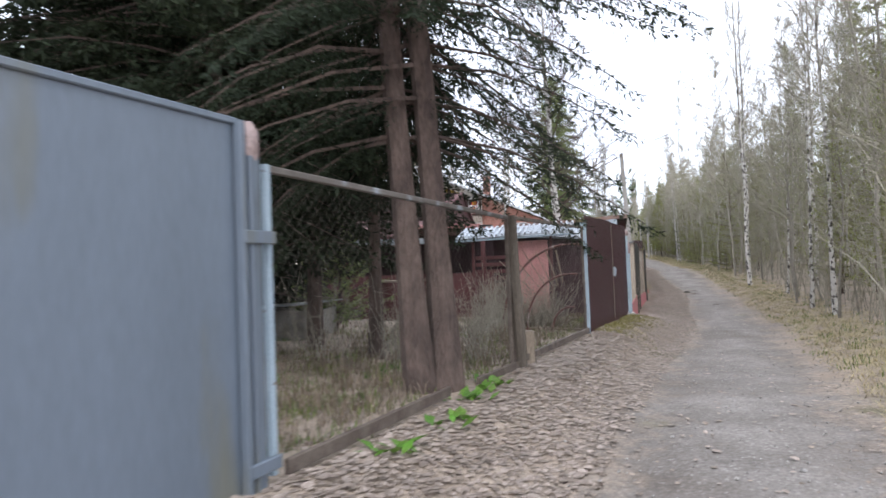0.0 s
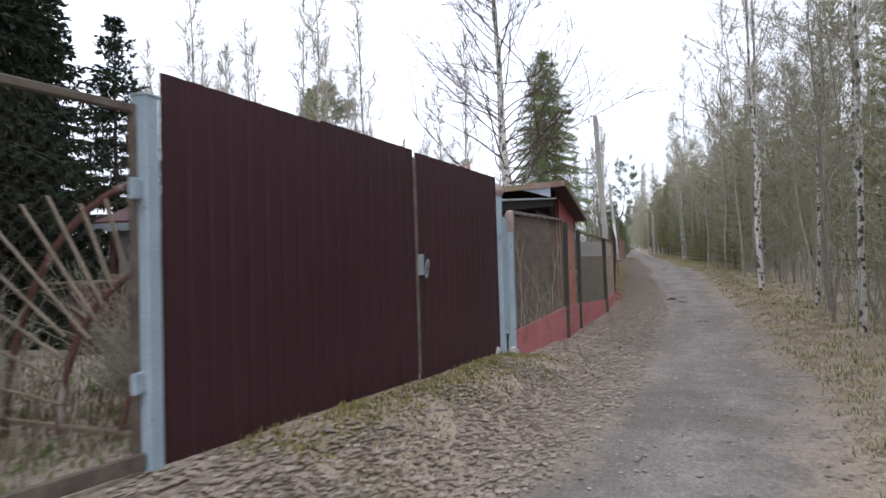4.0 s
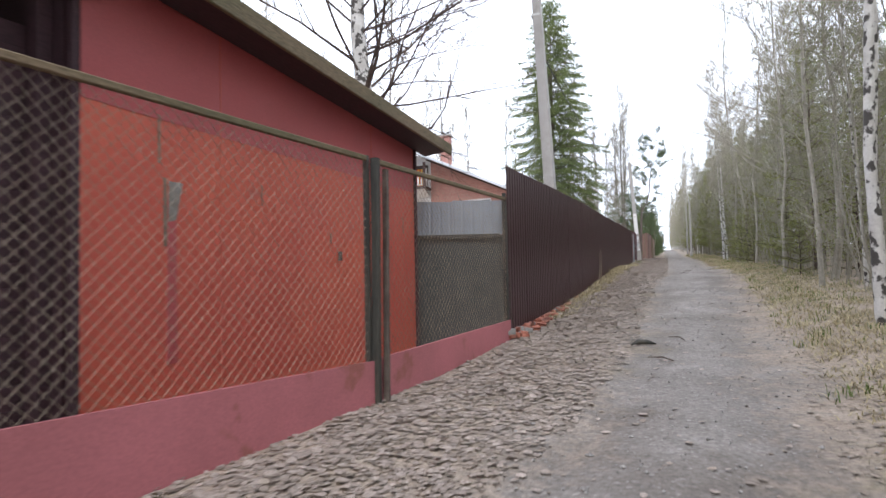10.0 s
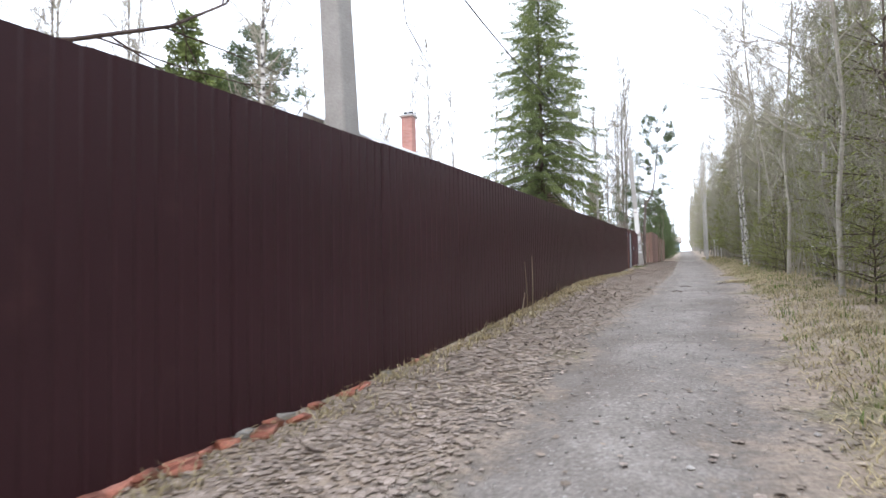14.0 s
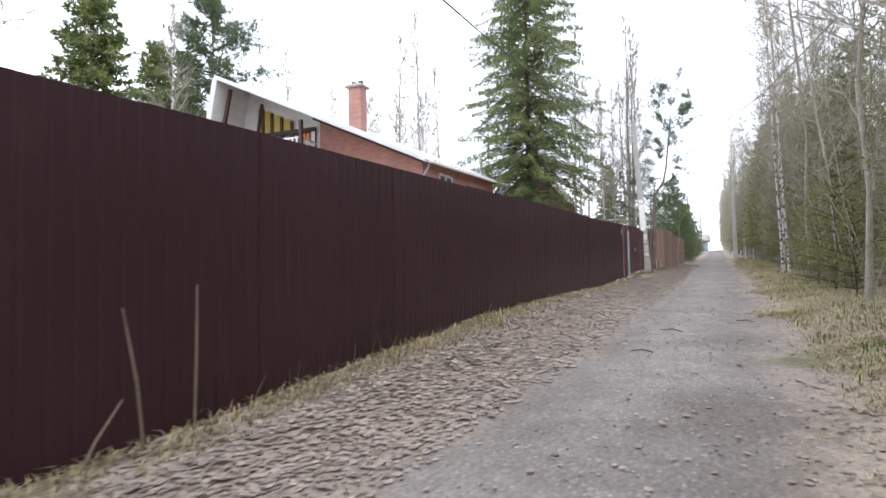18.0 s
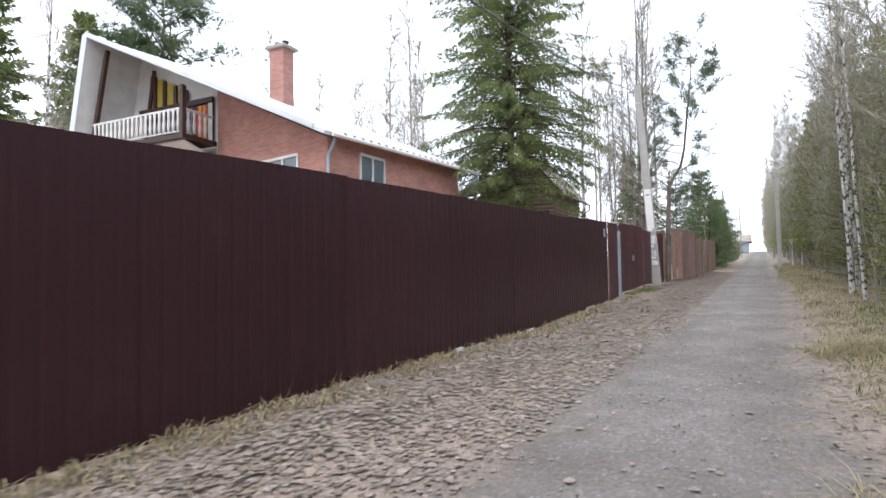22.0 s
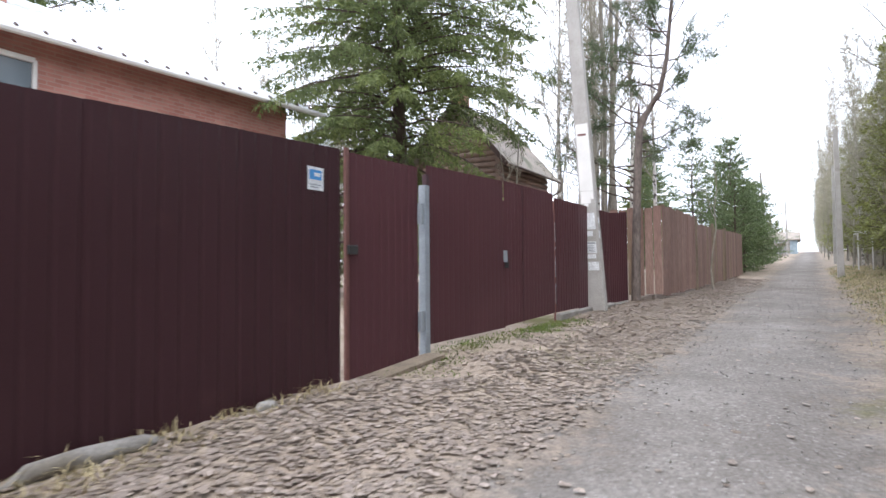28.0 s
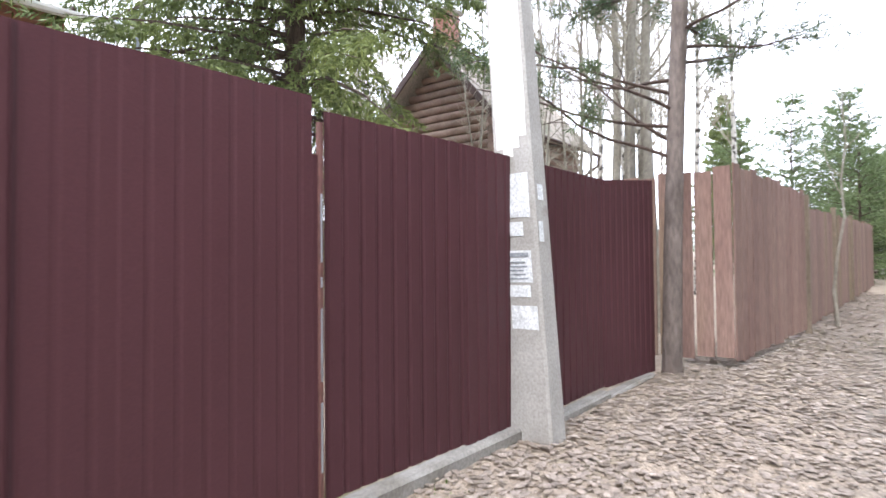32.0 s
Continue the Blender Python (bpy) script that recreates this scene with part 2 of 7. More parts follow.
    "bark": mat("conifer_bark", (0.058, 0.040, 0.034), (0.115, 0.082, 0.068), 7, 0.95, bump=0.9, stretch=(1, 1, 0.35), fine=32, bump_dist=0.03),
    "pinebark": mat("pine_bark", (0.19, 0.155, 0.14), (0.115, 0.092, 0.082), 9, 0.95, bump=1.0, stretch=(1, 1, 0.35), fine=30, bump_dist=0.02),
    "birchbark": mat("birch_bark", (0.62, 0.60, 0.565), (0.46, 0.435, 0.40), 2, 0.8, bump=0.2, stretch=(3, 3, 2.6), fine=16, grain=0.1, col3=(0.06, 0.053, 0.047), scale3=2.6, lo3=0.51, hi3=0.56),
    "greybark": mat("alder_bark", (0.22, 0.20, 0.165), (0.33, 0.305, 0.26), 3, 0.9, bump=0.4, stretch=(1, 1, 0.6), fine=24, grain=0.2, rand=0.25),
    "twig": mat("bare_twig", (0.27, 0.245, 0.195), (0.35, 0.325, 0.265), 2, 0.9, bump=0),
    "spruce": mat("spruce_needles", (0.185, 0.225, 0.07), (0.115, 0.15, 0.058), 0.7, 0.6, bump=0, island=0.4, through_light=0.3),
    # darker than real needles: the shade below the boughs is put into the colour
    "spruce_shaded": mat("shade_dark_spruce_needles", (0.017, 0.026, 0.015), (0.027, 0.036, 0.018), 0.5, 0.8, bump=0, island=0.4, through_light=0.04, spec=0.2),
    "olive": mat("olive_needles", (0.235, 0.25, 0.085), (0.175, 0.19, 0.065), 0.7, 0.7, bump=0, island=0.4, through_light=0.3),
    "pine": mat("pine_needles", (0.075, 0.115, 0.055), (0.095, 0.13, 0.055), 0.7, 0.6, bump=0, island=0.35, through_light=0.2),
    "fir": mat("fir_needles", (0.15, 0.20, 0.085), (0.115, 0.165, 0.07), 0.7, 0.6, bump=0, island=0.4, through_light=0.25),
    "garden_fir": mat("light_fir_needles", (0.20, 0.25, 0.085), (0.15, 0.20, 0.07), 2, 0.6, bump=0, island=0.35, through_light=0.3),
    "gravel": mat("lane_gravel", (0.34, 0.325, 0.31), (0.24, 0.225, 0.21), 12, 0.95, bump=0.1, island=0.3, spec=0.2),
    "bud": mat("spring_buds", (0.24, 0.28, 0.09), (0.19, 0.22, 0.08), 1, 0.8, bump=0, island=0.4, through_light=0.3),
    "black": mat("black_metal", (0.02, 0.02, 0.022), (0.03, 0.03, 0.03), 4, 0.5, bump=0.05),
    "paper": mat("white_paper", (0.72, 0.74, 0.76), (0.60, 0.62, 0.64), 14, 0.8, bump=0.05),
    "print": mat("faded_print", (0.22, 0.24, 0.27), (0.32, 0.34, 0.37), 30, 0.8, bump=0),
    "blue": mat("sign_blue", (0.05, 0.24, 0.55), (0.06, 0.28, 0.6), 8, 0.4, bump=0),
    "curtain": mat("curtain", (0.45, 0.46, 0.45), (0.30, 0.32, 0.32), 3, 0.8, bump=0, stretch=(9, 9, 0.3)),
    "bag": mat("dusty_plastic_bag", (0.33, 0.25, 0.235), (0.22, 0.16, 0.15), 9, 0.5, bump=0.4, fine=40),
    "red": mat("bright_red", (0.6, 0.04, 0.03), (0.5, 0.03, 0.02), 3, 0.6, bump=0),
    "orange": mat("bright_yellow_orange", (0.75, 0.42, 0.02), (0.7, 0.36, 0.02), 3, 0.6, bump=0),
    "insul": mat("porcelain", (0.6, 0.6, 0.58), (0.5, 0.5, 0.48), 3, 0.2, bump=0),
}
glass = bpy.data.materials.new("window_glass")
glass.use_nodes = True
gb = glass.node_tree.nodes["Principled BSDF"]
gb.inputs["Base Color"].default_value, gb.inputs["Roughness"].default_value = (0.10, 0.13, 0.15, 1), 0.04
M["glass"] = glass


# ---- mesh building ----
class Acc:
    """Gathers vertices and faces for one mesh."""

    def __init__(self):
        self.v, self.f, self.n = [], [], 0

    def add(self, verts, faces):
        verts = np.asarray(verts, float).reshape(-1, 3)
        self.v.append(verts)
        for f in faces:
            f = np.asarray(f, int)
            self.f.append((f if f.ndim == 2 else f[None]) + self.n)
        self.n += len(verts)
        return self

    def beam(self, p, q, w, h, ch=0.006, ref=(0, 0, 1)):
        """A bar from p to q, w across and h along ref, its long edges taken off."""
        p, q, ref = (np.asarray(a, float) for a in (p, q, ref))
        d = (q - p) / np.linalg.norm(q - p)
        if abs(d @ ref) > 0.95:
            ref = np.array((0.0, 1, 0)) if abs(d[1]) < 0.9 else np.array((1.0, 0, 0))
        s = np.cross(d, ref)
        s /= np.linalg.norm(s)
        up = np.cross(s, d)
        ch = min(ch, w * 0.3, h * 0.3)
        ring = [(w / 2 - ch, -h / 2), (w / 2, -h / 2 + ch), (w / 2, h / 2 - ch), (w / 2 - ch, h / 2), (ch - w / 2, h / 2), (-w / 2, h / 2 - ch), (-w / 2, ch - h / 2), (ch - w / 2, -h / 2)]
        vs = [o + s * a + up * b for o in (p, q) for a, b in ring]
        fs = [np.array([[i, (i + 1) % 8, 8 + (i + 1) % 8, 8 + i] for i in range(8)]), np.arange(8)[::-1], np.arange(8, 16)]
        return self.add(vs, fs)

    def post(self, x, y, z0, z1, w, h=None, lean=(0, 0), ref=(0, 1, 0)):
        return self.beam((x, y, z0), (x + lean[0], y + lean[1], z1), w, h or w, ref=ref)

    def tube(self, pts, radii, sides=6, cap=True):
        pts = np.asarray(pts, float)
        k = len(pts)
        radii = np.broadcast_to(np.asarray(radii, float), (k,))
        t = np.gradient(pts, axis=0)
        t /= np.linalg.norm(t, axis=1)[:, None] + 1e-9
        ref = np.where(np.abs(t[:, 2:3]) > 0.9, np.array([[1.0, 0, 0]]), np.array([[0, 0, 1.0]]))
        if np.abs(t[0, 2]) > 0.7:
            ref = np.tile([[1.0, 0, 0]], (k, 1))
        s = np.cross(t, ref)
        s /= np.linalg.norm(s, axis=1)[:, None] + 1e-9
        up = np.cross(s, t)
        a = np.linspace(0, 2 * np.pi, sides, endpoint=False)
        vs = pts[:, None] + radii[:, None, None] * (np.cos(a)[None, :, None] * s[:, None] + np.sin(a)[None, :, None] * up[:, None])
        i, j = np.meshgrid(np.arange(k - 1), np.arange(sides), indexing="ij")
        j2 = (j + 1) % sides
        fs = [np.stack([i * sides + j, i * sides + j2, (i + 1) * sides + j2, (i + 1) * sides + j], -1).reshape(-1, 4)]
        if cap and sides > 3:
            fs += [np.arange(sides)[::-1], np.arange((k - 1) * sides, k * sides)]
        return self.add(vs.reshape(-1, 3), fs)

    def slab(self, corners, thick):
        """A flat piece: four or more corners, thickened along minus their normal."""
        c = np.asarray(corners, float)
        nrm = np.cross(c[1] - c[0], c[2] - c[0])
        nrm /= np.linalg.norm(nrm)
        k = len(c)
        return self.add(np.vstack([c, c - nrm * thick]), [np.arange(k), np.arange(k, 2 * k)[::-1], np.array([[i, k + i, k + (i + 1) % k, (i + 1) % k] for i in range(k)])])

    def mesh(self, name, origin=(0, 0, 0)):
        me = bpy.data.meshes.new(name)
        v = np.vstack(self.v) - np.asarray(origin, float)
        # outward faces: every piece above is wound one way round
        tot = np.concatenate([np.full(len(f), f.shape[1]) for f in self.f])
        idx = np.concatenate([f.ravel() for f in self.f])
        me.vertices.add(len(v))
        me.vertices.foreach_set("co", v.ravel().astype(np.float32))
        me.loops.add(len(idx))
        me.loops.foreach_set("vertex_index", idx.astype(np.int32))
        me.polygons.add(len(tot))
        me.polygons.foreach_set("loop_start", np.concatenate([[0], np.cumsum(tot)[:-1]]).astype(np.int32))
        me.update(calc_edges=True)
        return me


def shaded(me, smooth):
    """Flat faces, or rounded ones with the corners kept sharp."""
    if smooth:
        me.shade_smooth()
        me.set_sharp_from_angle(angle=radians(50))
    else:
        me.shade_flat()
    return me


def thing(name, at, label, category, group="", kind=""):
    ob = new(name)
    ob.location = at
    ob.empty_display_size = 0.1
    return tagged(ob, label, category, group, kind)


def part(name, acc, material, parent=None, label="", smooth=False):
    """One mesh object, of places in the world, under a thing or a part."""
    o = parent
    base = Vector((0, 0, 0))
    while o is not None:
        base += o.location
        o = o.parent
    me = shaded(acc.mesh(name, base), smooth)
    me.materials.append(M[material])
    ob = new(name, me)
    ob.parent = parent
    if label:
        ob["label"] = label
    return ob


def single(name, acc, material, at, label, category, group="", kind="", smooth=False):
    """A thing that is one mesh, its origin at its foot."""
    me = shaded(acc.mesh(name, at), smooth)
    me.materials.append(M[material])
    ob = new(name, me)
    ob.location = at
    return tagged(ob, label, category, group, kind)

# ---- the plan: fence line, road and heights along the lane ----
LINE_Y = [-60, 5.58, 6.99, 11.23, 16.33, 22.12, 25.79, 29.5, 62, 72, 200, 700]
LINE_X = [-14.5, -1.12, -0.82, 0.04, 1.10, 1.79, 2.36, 2.70, 3.52, 3.75, 6.2, 18]
BASE_Y = [-60, 0, 3, 7, 11.2, 16, 17, 20.5, 22.1, 25.8, 28.7, 31, 33.6, 37, 42, 44.5, 48, 52, 57, 60, 63, 64, 67, 69, 71.7, 80, 90, 150, 250, 700]
BASE_Z = [0.4, 0.36, 0.29, 0.21, 0.14, 0.04, -0.12, -0.29, -0.28, -0.22, -0.13, -0.04, 0.06, 0.20, 0.53, 0.69, 0.85, 0.92, 0.98, 1.09, 1.18, 1.27, 1.33, 1.40, 1.48, 1.70, 2.0, 4.2, 7.0, 10.0]
ROAD_Y = [-60, 0, 6, 12.6, 19, 27.4, 40, 48, 58, 62, 66, 72, 90, 150, 250, 700]
ROAD_Z = [0.2, 0.08, -0.05, -0.33, -0.42, -0.18, 0.38, 0.74, 0.90, 1.05, 1.22, 1.42, 1.95, 4.2, 7.0, 10.0]
LEFT_Y, LEFT_U = [0, 10, 17, 40, 45, 60, 90], [1.25, 1.2, 1.4, 1.5, 1.8, 1.85, 1.8]
RIGHT_Y, RIGHT_U = [0, 10, 20, 30, 36, 44, 60, 90], [3.5, 3.55, 3.5, 3.45, 3.8, 4.25, 4.3, 4.1]


def fx(y):
    return np.interp(y, LINE_Y, LINE_X)


def bz(y):
    return np.interp(y, BASE_Y, BASE_Z)


def waves(x, y):
    return (np.sin(1.7 * x + 0.6 * y) * np.sin(1.1 * y - 0.5 * x + 1.3) + 0.6 * np.sin(3.9 * x - 2.1 * y + 0.7) * np.sin(3.1 * y + 1.9 * x) + 0.35 * np.sin(8.3 * x + 5.1 * y) * np.sin(7.7 * y - 4.3 * x + 2))


def smooth01(t):
    t = np.clip(t, 0, 1)
    return t * t * (3 - 2 * t)


def gz(x, y):
    """The ground's height."""
    x, y = np.asarray(x, float), np.asarray(y, float)
    u = x - fx(y)
    r, b = np.interp(y, ROAD_Y, ROAD_Z), bz(y)
    l, rr = np.interp(y, LEFT_Y, LEFT_U), np.interp(y, RIGHT_Y, RIGHT_U)
    left = b + (r - b) * smooth01((u - 0.1) / (l - 0.1)) + 0.05 * np.exp(-((u - l * 0.5) / 0.26) ** 2)
    right = r + 0.13 * smooth01((u - rr) / 0.9) + 0.08 * smooth01((u - rr - 1) / 3)
    z = np.where(u < l, left, np.where(u > rr, right, r))
    track = np.exp(-((u - l - 0.45) / 0.22) ** 2) + np.exp(-((u - rr + 0.45) / 0.22) ** 2)
    inside = smooth01((u - l + 0.15) / 0.3) * smooth01((rr + 0.15 - u) / 0.3)
    yard = smooth01((-u - 0.4) / 2.0)
    z = z - 0.25 * smooth01((-u - 0.12) / 0.3) * smooth01((y - 16.6) / 0.8) * smooth01((29.9 - y) / 0.4)
    return z - 0.025 * track * inside + waves(x, y) * (0.018 - 0.011 * inside + 0.03 * yard)


def lane_material():
    """Leaf mould and gravel in one surface; gravel takes over inside the lane's edge, raggedly."""
    m = bpy.data.materials.new("leaf_mould_and_gravel")
    m.use_nodes = True
    n, l = m.node_tree.nodes, m.node_tree.links
    tc = n.new("ShaderNodeTexCoord")

    def tex(scale, detail=6.0, rough=0.6):
        t = n.new("ShaderNodeTexNoise")
        t.inputs["Scale"].default_value, t.inputs["Detail"].default_value, t.inputs["Roughness"].default_value = scale, detail, rough
        l.new(tc.outputs["Object"], t.inputs["Vector"])
        return t.outputs["Fac"]

    def rng(v, a, b, c=0.0, d=1.0):
        x = n.new("ShaderNodeMapRange")
        for k, w in (("From Min", a), ("From Max", b), ("To Min", c), ("To Max", d)):
            x.inputs[k].default_value = w
        l.new(v, x.inputs["Value"])
        return x.outputs["Result"]

    def mix(f, a, b, kind="MIX"):
        x = n.new("ShaderNodeMix")
        x.data_type, x.blend_type = "RGBA", kind
        l.new(f, x.inputs[0])
        for s, v in ((x.inputs[6], a), (x.inputs[7], b)):
            if isinstance(v, tuple):
                s.default_value = (*v, 1)
            else:
                l.new(v, s)
        return x.outputs[2]

    def calc(op, a, b):
        x = n.new("ShaderNodeMath")
        x.operation = op
        for s, v in ((x.inputs[0], a), (x.inputs[1], b)):
            if isinstance(v, (int, float)):
                s.default_value = v
            else:
                l.new(v, s)
        return x.outputs[0]

    edge = n.new("ShaderNodeAttribute")
    edge.attribute_name = "lane_edge"
    ragged = calc("ADD", edge.outputs["Fac"], calc("ADD", rng(tex(1.3), 0.25, 0.75, -0.5, 0.5), rng(tex(9.0), 0.25, 0.75, -0.38, 0.38)))
    inside = rng(ragged, -0.25, 0.50)
    soil = mix(rng(tex(2.6), 0.35, 0.65), (0.31, 0.25, 0.20), (0.41, 0.34, 0.275))
    soil = mix(rng(tex(0.5), 0.56, 0.68), soil, (0.14, 0.135, 0.06))
    chips = n.new("ShaderNodeTexVoronoi")
    chips.inputs["Scale"].default_value = 24
    l.new(tc.outputs["Object"], chips.inputs["Vector"])
    soil = mix(rng(chips.outputs["Distance"], 0.25, 0.55, 0.0, 0.1), soil, (0.19, 0.145, 0.11))
    grit = mix(rng(tex(0.8), 0.36, 0.64), (0.19, 0.172, 0.157), (0.285, 0.262, 0.242))
    grit = mix(rng(tex(0.35), 0.52, 0.66), grit, (0.145, 0.122, 0.105))
    grit = mix(rng(tex(4.5), 0.42, 0.60, 0.0, 0.5), grit, (0.165, 0.148, 0.133))
    stones = n.new("ShaderNodeTexVoronoi")
    stones.inputs["Scale"].default_value = 46
    l.new(tc.outputs["Object"], stones.inputs["Vector"])
    grit = mix(rng(stones.outputs["Color"], 0.72, 0.95, 0.0, 0.45), grit, (0.46, 0.44, 0.42))
    grit = mix(rng(stones.outputs["Color"], 0.25, 0.05, 0.0, 0.35), grit, (0.12, 0.105, 0.09))
    damp = calc("MULTIPLY", rng(ragged, 1.05, 0.35), rng(tex(0.7), 0.4, 0.6, 0.25, 0.8))
    grit = mix(damp, grit, (0.142, 0.122, 0.106))
    color = mix(inside, soil, grit)
    tone = rng(tex(30.0, 4.0), 0.3, 0.7, 0.72, 1.25)
    hsv = n.new("ShaderNodeHueSaturation")
    l.new(color, hsv.inputs["Color"]), l.new(tone, hsv.inputs["Value"])
    b = n["Principled BSDF"]
    b.inputs["Roughness"].default_value = 0.95
    b.inputs["Specular IOR Level"].default_value = 0.25
    l.new(hsv.outputs["Color"], b.inputs["Base Color"])
    bp = n.new("ShaderNodeBump")
    bp.inputs["Distance"].default_value = 0.02
    l.new(rng(inside, 0, 1, 0.8, 0.45), bp.inputs["Strength"])
    l.new(calc("ADD", tex(34.0, 5.0), calc("MULTIPLY", stones.outputs["Distance"], 0.35)), bp.inputs["Height"])
    l.new(bp.outputs["Normal"], b.inputs["Normal"])
    return m


M["lane"] = lane_material()


def lane_edge(y, u):
    l, rr = np.interp(y, LEFT_Y, LEFT_U), np.interp(y, RIGHT_Y, RIGHT_U)
    return np.minimum(u - l, rr - u)


US = np.concatenate([[-700, -300, -120, -60, -35, -22, -15, -10, -7, -5, -4], np.arange(-3, 0.81, 0.2), np.arange(0.95, 5.0, 0.15), np.arange(5.1, 7.1, 0.2), [7.6, 8.5, 10, 12, 15, 20, 30, 50, 90, 200, 700]])
YS = np.concatenate([[-60, -40, -25, -15, -10, -7, -5], np.arange(-4, 82, 0.3), np.arange(82, 160, 2.5), [165, 180, 200, 230, 270, 330, 420, 550, 690]])


def lane_sheets():
    """The ground and the lane: one continuous surface, parted along the lane's edges."""
    u, y = np.meshgrid(US, YS, indexing="ij")
    x = fx(y) + u
    v = np.stack([x, y, gz(x, y)], -1).reshape(-1, 3)
    edge = lane_edge(y, u).ravel()
    nu, ny = len(US), len(YS)
    i, j = np.meshgrid(np.arange(nu - 1), np.arange(ny - 1), indexing="ij")
    f = np.stack([i * ny + j, (i + 1) * ny + j, (i + 1) * ny + j + 1, i * ny + j + 1], -1).reshape(-1, 4)
    inside = edge[f].mean(1) > 0
    for name, sel, label, cat in (("ground", ~inside, "brown leaf-littered ground with moss and dry grass", "ground"), ("road", inside, "grey-brown compacted gravel lane with two wheel tracks", "road")):
        used, back = np.unique(f[sel], return_inverse=True)
        ob = single(name, Acc().add(v[used], [back.reshape(-1, 4)]), "lane", (0, 0, 0), label, cat, kind="structure", smooth=True)
        e = 0.02
        px_, py_ = v[used, 0], v[used, 1]
        slope = np.stack([gz(px_ - e, py_) - gz(px_ + e, py_), gz(px_, py_ - e) - gz(px_, py_ + e), np.full(len(used), 2 * e)], -1)
        ob.data.normals_split_custom_set_from_vertices(slope / np.linalg.norm(slope, axis=1)[:, None])
        attr = ob.data.attributes.new("lane_edge", "FLOAT", "POINT")
        attr.data.foreach_set("value", edge[used].astype(np.float32))


lane_sheets()


def rng_of(seed):
    return np.random.default_rng(seed)


def litter(name, n, seed, place, size, material, label, category, curl=0.14, lift=0.005):
    """Many small bent leaves, strewn over the ground."""
    r = rng_of(seed)
    x, y = place(r, n)
    n = len(x)
    z = gz(x, y) + lift
    a, s = r.uniform(0, 6.283, n), size[0] + (size[1] - size[0]) * r.beta(1.5, 2.4, n)
    tilt, turn = r.normal(0, 0.09, n), r.normal(0, 0.09, n)
    d = np.stack([np.cos(a), np.sin(a), tilt], -1) * s[:, None]
    e = np.stack([-np.sin(a), np.cos(a), turn], -1) * (s * r.uniform(0.35, 0.5, n))[:, None]
    c = np.stack([x, y, z + s * 0.3 * (np.abs(tilt) + np.abs(turn)) + r.uniform(0, 0.004, n)], -1)
    up = np.zeros((n, 3))
    up[:, 2] = s * r.uniform(-0.1, curl, n)
    v = np.stack([c - d * 0.5, c - d * 0.2 + e * 0.9 + up, c + d * 0.22 + e + up * 1.2, c + d * 0.55 + up * 0.5, c + d * 0.2 - e + up, c - d * 0.22 - e * 0.9 + up * 0.8], 1).reshape(-1, 3)
    k = np.arange(n)[:, None] * 6
    acc = Acc().add(v, [np.concatenate([k + [0, 3, 2, 1], k + [0, 5, 4, 3]])])
    return single(name, acc, material, (0, 0, 0), label, category, kind="stuff")


def verge_left(r, n):
    y = r.uniform(-1, 84, n)
    l = np.interp(y, LEFT_Y, LEFT_U)
    u = np.where(r.random(n) < 0.965, 1.2 * r.beta(1.4, 1.6, n), r.uniform(0, 2.8, n)) * l + 0.02
    bare = (y > 62.6) & (y < 67.6) & (u < 0.75 + 0.3 * np.sin(y * 5)) & (r.random(n) < 0.85)
    bare |= (y > 11.6) & (y < 16.8) & (u < 0.55 + 0.25 * np.sin(y * 4)) & (r.random(n) < 0.8)
    return (fx(y) + u)[~bare], y[~bare]


def verge_right(r, n):
    y = r.uniform(2, 84, n)
    rr = np.interp(y, RIGHT_Y, RIGHT_U)
    return fx(y) + rr + r.gamma(2.0, 0.55, n) - 0.25, y


def yard_left(r, n):
    y = r.uniform(1, 15, n)
    return fx(y) - r.gamma(1.3, 1.6, n) - 0.1, y


litter("leaf_litter", 62000, 4, verge_left, (0.02, 0.07), "old_leaf", "dark rotting leaves under the newer litter along the fence", "dead leaves", curl=0.1, lift=0.004)
litter("leaf_litter", 66000, 5, verge_left, (0.025, 0.085), "leaf", "strewn pale brown dead leaves along the fence", "dead leaves", lift=0.009)
litter("leaf_litter", 15000, 6, verge_right, (0.02, 0.07), "old_leaf", "strewn brown dead leaves at the edge of the wood", "dead leaves")
litter("leaf_litter", 5000, 7, yard_left, (0.035, 0.07), "leaf", "dead leaves on the garden ground behind the fence", "dead leaves")


